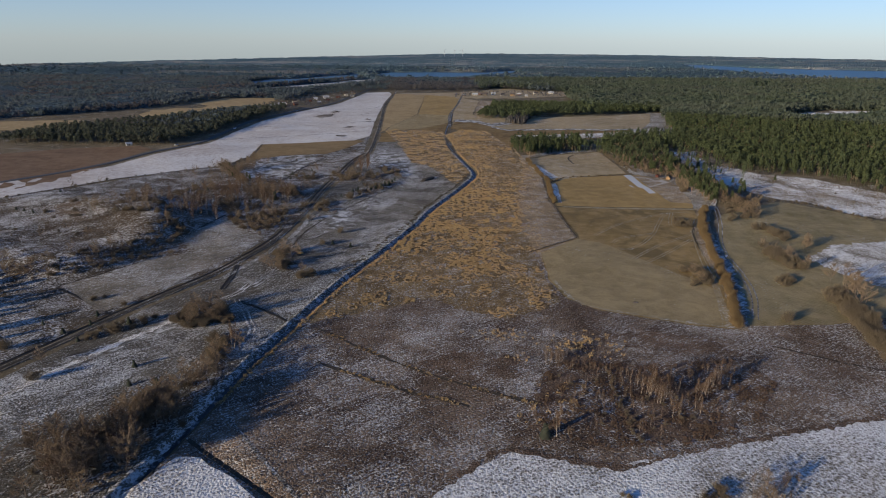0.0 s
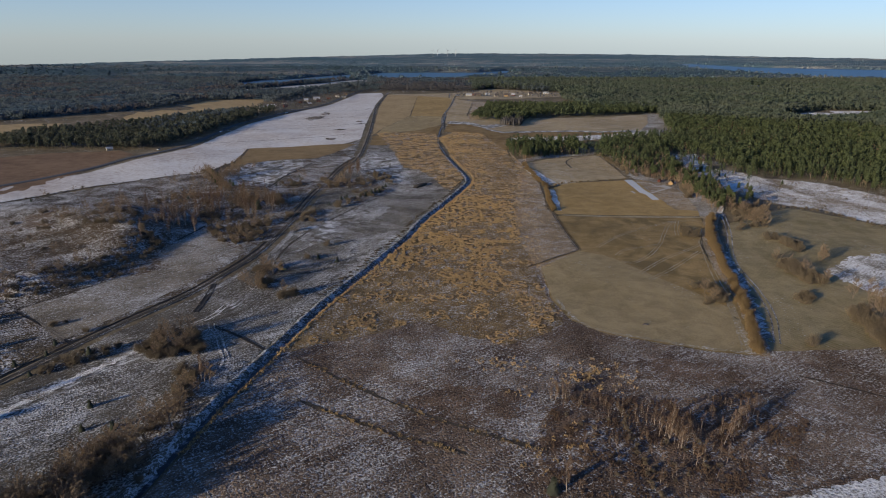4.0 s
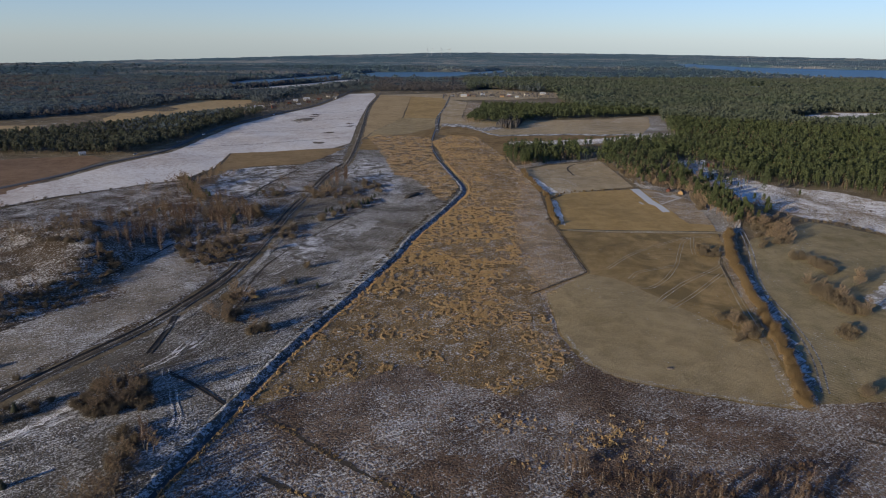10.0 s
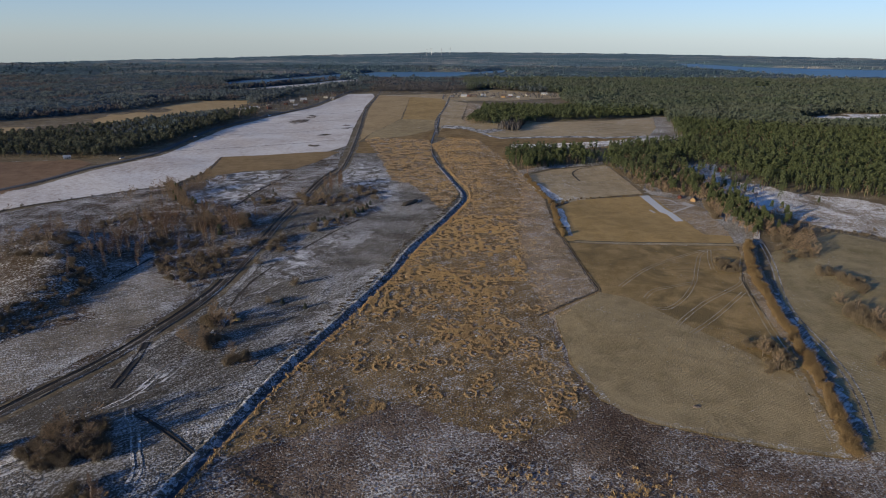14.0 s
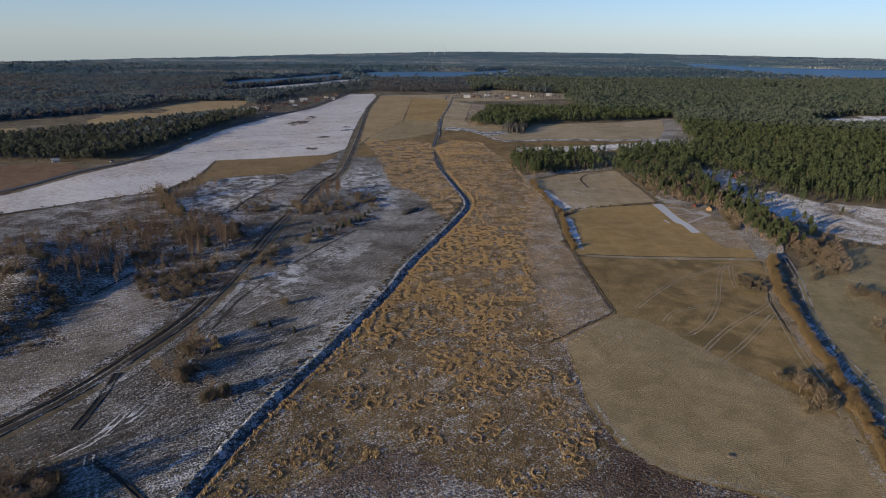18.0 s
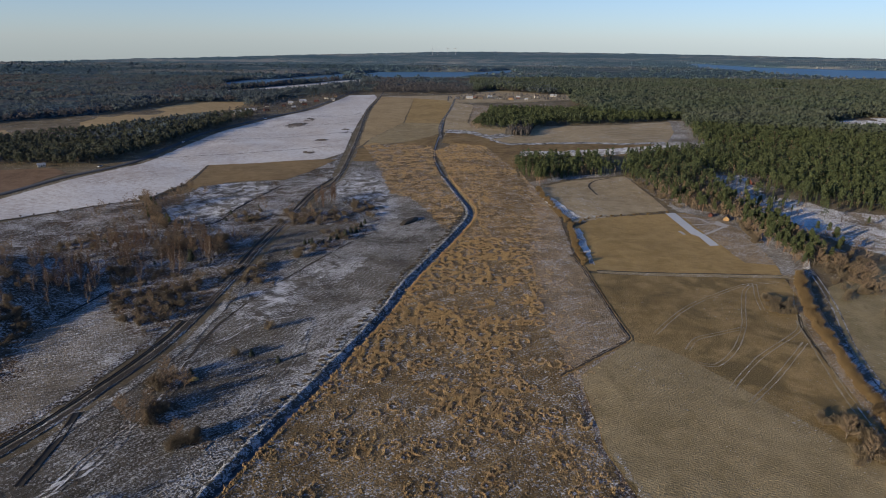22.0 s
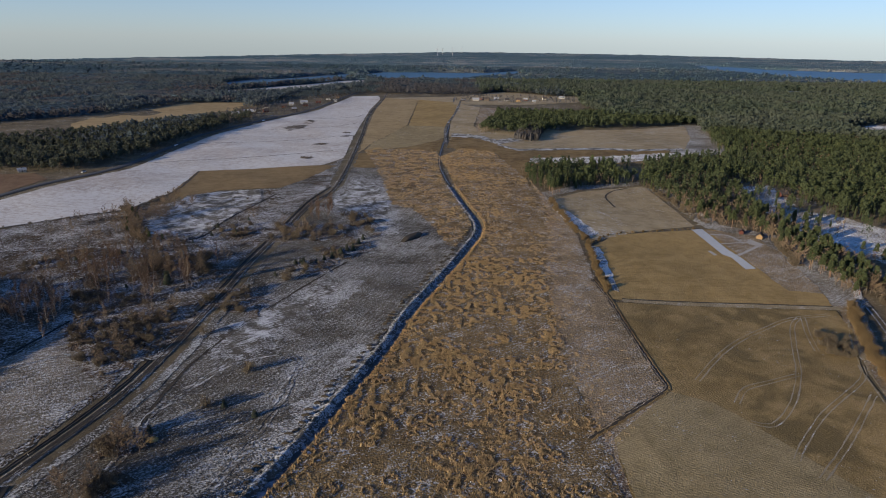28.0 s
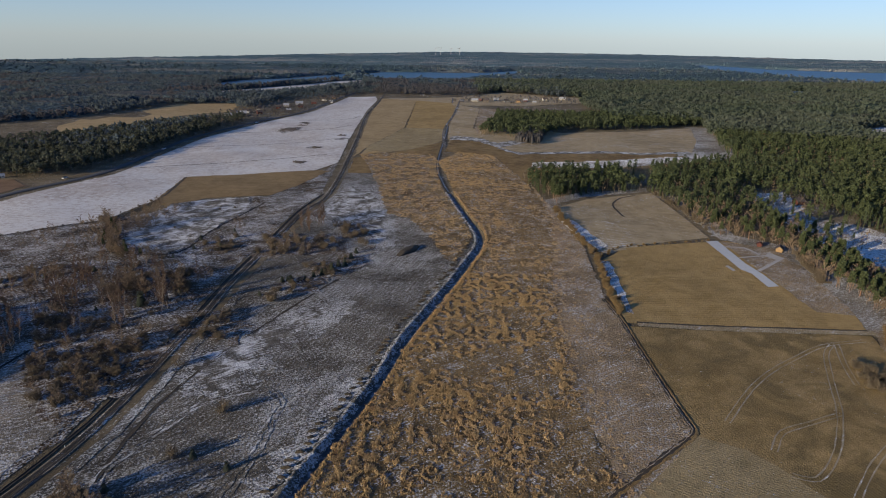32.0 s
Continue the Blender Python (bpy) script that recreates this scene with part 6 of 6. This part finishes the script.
ribbon("dirt_track", [(-85, 287), (-86, 310), (-83, 333), (-70, 375), (-52, 420)], [(-0.45, 0.08, 0), (0, 0.02, 0), (0.5, 0.08, 0)], [M_DITCH], "dark worn rut in the pasture", "track", wobble=0.15, zero=0.06)
for off in (-1.1, 0.9):
    ribbon("wheel_rut", [(163, 387), (152, 372), (143, 358), (131, 331), (125, 309), (119, 285), (114, 259), (108, 235), (100, 209)], [(off - 0.25, 0.285, 0), (off + 0.25, 0.285, 0)], [M_MARGIN], "pale frosted rut along the hedge", "track", wobble=0.16)
for off in (-1.0, 1.0):
    ribbon("wheel_rut", [(165, 390), (161, 375), (151, 344), (139, 313), (133, 291), (130, 266), (124, 240), (114, 216)], [(off - 0.3, 0.265, 0), (off + 0.3, 0.265, 0)], [M_FROST_MID], "snowy rut of the track behind the hedge", "track", wobble=0.06)
ribbon("dirt_track", [(163, 387), (170, 402), (171, 420)], [(-1.5, 0.32, 0), (1.5, 0.32, 0)], [M_SNOWY], "snowy track leading into the wood", "track")
ribbon("field_margin", [(66, 381), (106, 378.5), (150, 377)], [(-2.2, 0.285, 0), (1.5, 0.285, 0)], [M_MARGIN], "pale strip between two fields", "margin", wobble=0.2)
ribbon("field_margin", [(66, 382.5), (106, 381), (148, 379)], [(-0.5, 0.3, 0), (0, 0.42, 0), (0.5, 0.3, 0)], [M_DITCH], "dark furrow between two fields", "margin", wobble=0.12)
ribbon("field_margin", [(103, 207.5), (90, 210), (75, 215), (56, 222), (46, 232), (41, 254)], [(0.4, 0.29, 0), (2.0, 0.29, 0)], [M_MARGIN], "frosted rim of the grass field", "margin", wobble=0.6, step=1.2)
ribbon("field_margin", [(103, 208), (108, 226), (113, 246), (119, 268)], [(-3.0, 0.29, 0), (-1.2, 0.29, 0)], [M_MARGIN], "frosted rim of the grass field along the hedge", "margin", wobble=0.6, step=1.2)
ribbon("verge", FIELD_DITCH, [(-1.3, 0.3, 0), (-0.9, 0.46, 0), (-0.5, 0.34, 1), (-0.1, 0.3, 1), (0.1, 0.42, 2), (0.5, 0.36, 1), (0.9, 0.3, 2), (1.4, 0.3, 2)], [M_MARSH, M_DITCH, M_STRIP], "brown verge and dark twin furrows of a field ditch", "verge", wobble=0.16, step=1.1)
ribbon("ditch_bed", FRONT_DITCH, [(-0.6, 0, 0), (0.6, 0, 0)], [M_DITCH], "dark wet bed of a narrow ditch", "ditch", zero=-0.3)
for line, w in TROUGHS:
    # the bed is a near-black strip between the raised banks
    ribbon("ditch", line, [(-1.2 * w, 0.1, 0), (-0.9 * w, 0.24, 1), (-0.65 * w, 0.13, 1), (0.65 * w, 0.13, 1), (0.85 * w, 0.24, 0), (1.2 * w, 0.1, 0)], [M_SPOIL, M_BED_DARK], "narrow dark ditch with low frosted banks", "ditch", wobble=0.08, step=1.5)
for pts in ([(-52, 202), (-20, 178), (7, 162), (25, 154)], [(-46, 177), (-19, 163), (4, 153)]):
    ribbon("furrow", pts, [(-0.6, 0.13, 0), (0, 0.1, 0), (0.6, 0.13, 0)], [M_DITCH], "dark overgrown furrow across the moor", "ditch", wobble=0.25, step=1.5)
    tall = smooth_line(pts, 0.7)
    tall = patchy(tall + rng.normal(0, 0.7, tall.shape), 9, -0.15, 6)
    stuff("reeds", reed_tufts, tall, 0.5, 1.0, M_TUFT_BROWN, "brown reeds along a moor furrow", "reeds")
ribbon("footpath", [(-65, 146), (-57, 137), (-48, 127), (-41.5, 120), (-36, 114), (-29, 106)], [(-0.45, 0.12, 0), (0.45, 0.12, 0)], [M_FROST_MID], "narrow snowy footpath beside the ditch", "path", wobble=0.12, step=1.2)
ribbon("furrow", MOOR_DRAIN, [(-0.5, 0.13, 0), (0, 0.1, 0), (0.5, 0.13, 0)], [M_DITCH], "thin dark drain across the moor", "ditch", wobble=0.15, step=1.5)
ribbon("field_margin", [(-340, 333), (-301, 386), (-261, 445), (-216, 488), (-199, 503), (-191, 546), (-202, 616)], [(-0.8, 0.3, 0), (0.8, 0.3, 0)], [M_DITCH], "dark edge ditch of the snow field", "margin", wobble=0.2)
for k in range(5):
    x0, y0 = -262 + 3 * k, 560 + 95 * k
    ribbon("furrow", [(x0 - 8, y0 - 18), (-190 + 10 * k, y0 + 22), (-112 - 5 * k, y0 + 58)], [(-0.7, 0.28, 0), (0.7, 0.28, 0)], [M_TRACK], "thin dark drain line across the snow field", "furrow", wobble=0.1) if k else None
ribbon("furrow", [(119, 581), (106, 571), (98, 556), (97, 541), (98, 528)], [(-0.6, 0.36, 0), (0, 0.3, 0), (0.6, 0.36, 0)], [M_DITCH], "dark curved drain across the pale field", "furrow", wobble=0.15)
WEST_ROAD = offset_line([(-345, 410), (-303, 492), (-284, 561), (-264, 618), (-266, 710), (-266, 809), (-245, 908), (-212, 1047), (-199, 1268), (-190, 1400)], -5, 15)
ribbon("road", WEST_ROAD, [(-3.4, 0.25, 0), (-3.0, 0.4, 0), (3.0, 0.4, 0), (3.4, 0.25, 0)], [M_ASPHALT], "dark asphalt country road beside the snow field", "road", step=12)
ribbon("road", [(-14, 760), (-17, 883), (-6, 1061), (0, 1218)], [(-1.5, 0.35, 0), (1.5, 0.35, 0)], [M_TRACK], "gravel lane to the farm", "road", step=12)


def heap(name, x, y, long, wide, high, turn, mat, label, category, group="", r=r):
    """A rough heap: a lumpy dome."""
    bm = bmesh.new()
    bmesh.ops.create_icosphere(bm, subdivisions=2, radius=1.0)
    for v in bm.verts:
        k = 1 + 0.22 * noise.noise(v.co * 1.7 + Vector((x, y, 0)))
        v.co = Vector((v.co.x * long * k, v.co.y * wide * k, max(v.co.z, -0.15) * high * k))
    me = bpy.data.meshes.new(name)
    bm.to_mesh(me)
    bm.free()
    me.materials.append(mat)
    ob = new(name, me)
    ob.matrix_world = pose(x, y, float(hz(x, y)) + 0.08, 0, 0, turn)
    return tagged(ob, label, category, group)


row = offset_line([q for q in STREAM if 230 < q[1] < 500], 5.2, 3.1)
for x, y in row:
    heap("earth_mound", x + rng.normal(0, 0.6), y + rng.normal(0, 0.8), rng.uniform(0.9, 1.5), rng.uniform(0.35, 0.6), rng.uniform(0.45, 0.8), rng.uniform(-5, 35), M_SPOIL, "dark dug-out earth mound beside the stream", "earth heap", "spoil heaps")
heap("brush_pile", -25, 460, 9.0, 3.0, 1.6, 62, M_DITCH, "long dark brush pile on the pasture", "brush pile")
heap("stone_mound", 72, 230, 1.4, 0.9, 0.6, 20, M_BARK, "small dark stone heap on the field", "stone heap")
heap("boulder", -79, 285, 1.6, 1.3, 0.7, 10, M_GOLDGRASS, "mossy yellowish mound beside the track", "mound")
heap("boulder", -67, 258, 1.0, 0.8, 0.5, 10, M_DITCH, "dark boulder in frosted grass", "boulder")
for (x, y), w, d, turn in (((-133, 679), 6, 3, 10), ((-190, 864), 12, 6, 25), ((-125, 828), 5, 3, 5), ((-135, 749), 5, 2.5, 0), ((-186, 902), 6, 3, 10)):
    heap("stone_mound", x, y, w, d, 0.7, turn, M_BARK, "dark overgrown stone heap in the snow field", "stone heap", "heaps in the snow field")

# ---- model airstrip ----
strip = patch("runway", [(129.7, 484), (136.2, 485), (135.6, 450), (137.2, 437), (137.5, 422), (132.4, 421), (132.6, 437), (130, 442)], M_SAND, "pale grey runway of a model airfield", 0.34, 6, 8, 0.02, "runway")
for pts, w in (([(135, 475), (141, 475), (145.7, 473.2), (148.2, 463)], 0.8), ([(136, 458.5), (142, 460), (150, 462)], 0.6), ([(137, 440.5), (143, 445.5), (149, 451), (154, 456)], 0.9)):
    ribbon("taxiway", pts, [(-w, 0.33, 0), (w, 0.33, 0)], [M_PATH], "pale taxiway joining the runway", "taxiway", wobble=0.04)
patch("apron", [(149.5, 461.5), (154.5, 467), (158, 458), (153.5, 454.5)], M_PATH, "pale apron beside the clubhouse", 0.335, 5, 5, 0.05, "apron")
patch("apron", [(124.7, 447), (126.4, 447.5), (127.4, 441.2), (125.6, 440.2)], M_PATH, "small pale pad beside the runway", 0.3, 5, 5, 0.05, "apron")
patch("meadow", [(137.5, 484), (160, 474), (159, 440), (156, 415), (152, 392), (139, 395), (138.5, 424)], M_STRIP, "frosted rough grass beside the runway", 0.3, amp=0.4)


def box(w, d, h, z=0.0, bevel=0.0):
    bm = bmesh.new()
    bmesh.ops.create_cube(bm, size=1.0)
    for v in bm.verts:
        v.co = Vector((v.co.x * w, v.co.y * d, (v.co.z + 0.5) * h + z))
    if bevel:
        bmesh.ops.bevel(bm, geom=bm.edges[:], offset=bevel, segments=1, affect="EDGES")
    return bm


def bm_part(name, bm, mat, parent, label="", at=None):
    me = bpy.data.meshes.new(name)
    bm.to_mesh(me)
    bm.free()
    me.materials.append(mat)
    ob = part(name, me, parent, label)
    if at is not None:
        ob.matrix_basis = at
    return ob


def house(name, x, y, turn, w, d, h, wall, roof, label, category="house", windows=3, chimney=True):
    """Gabled house: walls, two roof slopes, windows, a door and a chimney."""
    base = new(name)
    base.matrix_world = pose(x, y, float(hz(x, y)) + 0.1, 0, 0, turn)
    tagged(base, label, category, "houses")
    bm = box(w, d, h, -0.3, 0.04)
    bm_part("wall", bm, wall, base)
    rise = d * 0.42
    g = bmesh.new()
    for sx in (-0.5, 0.5):
        a, b, c = g.verts.new((sx * w, -d / 2, h - 0.3)), g.verts.new((sx * w, d / 2, h - 0.3)), g.verts.new((sx * w, 0, h - 0.3 + rise))
        g.faces.new((a, b, c))
    bm_part("gable", g, wall, base)
    length = math.hypot(d / 2 + 0.5, rise * (d / 2 + 0.5) / (d / 2))
    for s in (-1, 1):
        slope = box(w + 0.9, length, 0.18, 0, 0.03)
        bm_part("roof_slope", slope, roof, base, "", pose(0, s * (d / 4 + 0.22), h - 0.3 + rise / 2 - 0.15, -s * math.degrees(math.atan2(rise, d / 2)), 0, 0))
    for s in (-1, 1):
        for i in range(windows):
            wx = (i + 0.5) / windows * w - w / 2
            if s == -1 and i == windows // 2:
                bm_part("door", box(0.95, 0.08, 2.0, 0.0), M_BARK, base, "dark wooden door", pose(wx, s * d / 2, 0))
            else:
                bm_part("window", box(1.0, 0.08, 1.1, 0.9), M_GLASS, base, "", pose(wx, s * d / 2, 0))
    if chimney:
        bm_part("chimney", box(0.7, 0.7, 1.6, h + rise - 1.1, 0.03), M_ROOF, base)
    return base


house("clubhouse", 161, 470, 60, 4.2, 3.0, 2.0, M_WALL_Y, M_ROOF, "small tan wooden clubhouse beside the airstrip", "hut", 3, False)
house("shed", 154.6, 477.5, 60, 2.4, 2.0, 1.7, M_WALL_R, M_WALL_R, "small red shed at the wood edge", "shed", 1, False)
house("house", 220, 566, 20, 6, 4.5, 2.6, M_WALL_R, M_ROOF, "red wooden house in the snowy clearing")
for x, y, turn, w, d, h, wall, roof, label in (
    (26, 1224, 5, 16, 9, 4, M_WALL_W, M_ROOF_G, "long pale farm building with a grey roof"),
    (45, 1226, -10, 14, 9, 5, M_BARK, M_ROOF, "dark farm barn with a brown roof"),
    (62, 1240, 8, 12, 8, 4.5, M_WALL_W, M_ROOF_G, "white farmhouse with a grey roof"),
    (98, 1216, -5, 14, 9, 6, M_WALL_Y, M_ROOF, "yellow farmhouse at the edge of the wood"),
    (147, 1256, 12, 12, 8, 5, M_WALL_W, M_ROOF, "white house near the lake road"),
    (181, 1280, 0, 16, 8, 4, M_WALL_W, M_ROOF_G, "long pale house near the lake road"),
    (-297, 968, 30, 16, 9, 5, M_WALL_W, M_ROOF_G, "large pale house with a grey roof in the village"),
    (-286, 986, 20, 18, 10, 6, M_ROOF, M_ROOF_G, "dark barn with a grey roof in the village"),
    (-281, 1045, 25, 10, 8, 6, M_WALL_W, M_ROOF, "white house with a brown roof in the village"),
    (-262, 1074, 15, 12, 8, 5, M_WALL_R, M_ROOF, "red wooden house in the village"),
    (-246, 1130, 20, 16, 9, 5, M_WALL_W, M_ROOF_G, "pale building beside the country road"),
    (-228, 1150, 15, 12, 8, 5, M_WALL_R, M_ROOF, "red house beside the country road"),
    (-222, 1200, 10, 12, 8, 5, M_WALL_W, M_ROOF, "white house beside the country road"),
    (-332, 602, 40, 8, 5, 3, M_WALL_W, M_ROOF_G, "white farm building below the conifer wood"),
    (-405, 640, 30, 12, 8, 4, M_WALL_W, M_ROOF, "white house at the far fields"),
):
    house("house", x, y, turn, w * 0.65, d * 0.65, h * 0.65, wall, roof, label)


for x, y, turn, w, d, h, wall, roof, label in (
    (4, 1216, 12, 9, 6, 3, M_ROOF, M_ROOF_G, "low dark machine shed at the farm"),
    (36, 1240, -30, 10, 7, 4, M_WALL_R, M_ROOF, "red wooden barn at the farm"),
    (78, 1222, 20, 8, 6, 4, M_WALL_W, M_ROOF, "small pale house at the farm"),
    (112, 1236, -12, 9, 6, 4, M_WALL_R, M_ROOF_G, "red outbuilding behind the yellow farmhouse"),
    (124, 1212, 5, 7, 5, 3, M_WALL_W, M_ROOF_G, "small pale shed at the wood edge"),
    (-270, 1010, 35, 9, 7, 4, M_WALL_R, M_ROOF, "red house in the village"),
    (-292, 1022, 10, 10, 7, 4, M_WALL_W, M_ROOF, "small white house in the village"),
    (-258, 1100, 20, 9, 7, 4, M_WALL_W, M_ROOF_G, "small pale house in the village"),
    (-240, 1046, 30, 8, 6, 3, M_ROOF, M_ROOF_G, "dark shed beside the country road"),
    (-236, 1098, 18, 9, 6, 4, M_WALL_R, M_ROOF, "red outbuilding beside the country road"),
    (-215, 1240, 12, 9, 7, 4, M_WALL_Y, M_ROOF, "yellow house beside the country road"),
    (-205, 1170, 12, 8, 6, 3, M_WALL_W, M_ROOF_G, "small pale shed beside the country road"),
):
    house("house", x, y, turn, w * 0.75, d * 0.75, h * 0.75, wall, roof, label)


def car(x, y, turn, paint, label):
    base = new("car")
    base.matrix_world = pose(x, y, float(hz(x, y)) + 0.42, 0, 0, turn)
    tagged(base, label, "car", "cars on the country road")
    bm_part("body", box(4.4, 1.8, 0.65, 0.3, 0.12), paint, base)
    cab = box(2.4, 1.6, 0.6, 0.93, 0.0)
    for v in cab.verts:
        if v.co.z > 1.2:
            v.co.x *= 0.72
            v.co.y *= 0.85
    bm_part("cabin", cab, M_GLASS, base)
    for sx in (-1.35, 1.35):
        for sy in (-0.85, 0.85):
            bm = bmesh.new()
            bmesh.ops.create_cone(bm, cap_ends=True, segments=12, radius1=0.33, radius2=0.33, depth=0.22)
            bm_part("wheel", bm, M_DITCH, base, "", pose(sx, sy, 0.33, 90, 0, 0))


car(-269, 725, 88, M_WHITE, "white car on the country road")
car(-243, 913, 75, M_WHITE, "white van-like car near the village")
car(-283, 600, 80, M_METAL, "grey car on the country road")


# ---- wind turbines on the horizon ----
def turbine(x, y, turn, spin):
    base = new("wind_turbine")
    base.matrix_world = pose(x, y, 0, 0, 0, turn)
    tagged(base, "white three-bladed wind turbine on the horizon", "wind turbine", "wind turbines")
    bm = bmesh.new()
    bmesh.ops.create_cone(bm, cap_ends=True, segments=12, radius1=1.0, radius2=0.5, depth=44)
    bmesh.ops.translate(bm, verts=bm.verts, vec=(0, 0, 22))
    bm_part("tower", bm, M_TOWER, base)
    bm_part("nacelle", box(1.8, 4.5, 1.8, 43.4, 0.3), M_TOWER, base)
    for k in range(3):
        b = bmesh.new()
        pts = [(-0.6, 0, 0), (0.7, 0, 0), (0.9, 0.1, 4), (0.15, 0, 19), (-0.15, 0, 19)]
        f = b.faces.new([b.verts.new(q) for q in pts])
        bmesh.ops.solidify(b, geom=[f], thickness=0.35)
        bm_part("blade", b, M_TOWER, base, "", pose(0, -2.6, 44.3, 0, spin + 120 * k, 0))


for x, y, spin in ((-140, 3940, 10), (-112, 3960, 50), (-51, 3970, 85), (-1, 3990, 30)):
    turbine(x, y, 5, spin)

# ---- fence of the snow field ----
fence = new("fence")
tagged(fence, "old post-and-wire fence along the snow field", "fence")
post = box(0.14, 0.14, 1.3, -0.1, 0.02)
post_mesh = bpy.data.meshes.new("post")
post.to_mesh(post_mesh)
post.free()
post_mesh.materials.append(M_BARK)
fence_line = offset_line([(-301, 386), (-261, 445), (-216, 488), (-199, 503)], 1.6, 3.5)
for x, y in fence_line:
    o = part("post", post_mesh, fence)
    o.location = (x, y, float(hz(x, y)))
for h in (0.5, 1.0):
    ribbon("wire", [tuple(q) for q in fence_line[::2]], [(0, h - 0.012, 0), (0, h + 0.012, 0)], [M_METAL], parent=fence, step=5)
for x, y in ((-99.5, 303), (-106, 277), (-98.5, 330)):
    bm = box(0.1, 0.1, 0.7, 0, 0.02)
    o = new("marker_post", bpy.data.meshes.new("marker_post"))
    bm.to_mesh(o.data)
    bm.free()
    o.data.materials.append(M_WHITE)
    o.location = (x, y, float(hz(x, y)) + 0.05)
    tagged(o, "short white marker post at the farm road", "post", "marker posts")
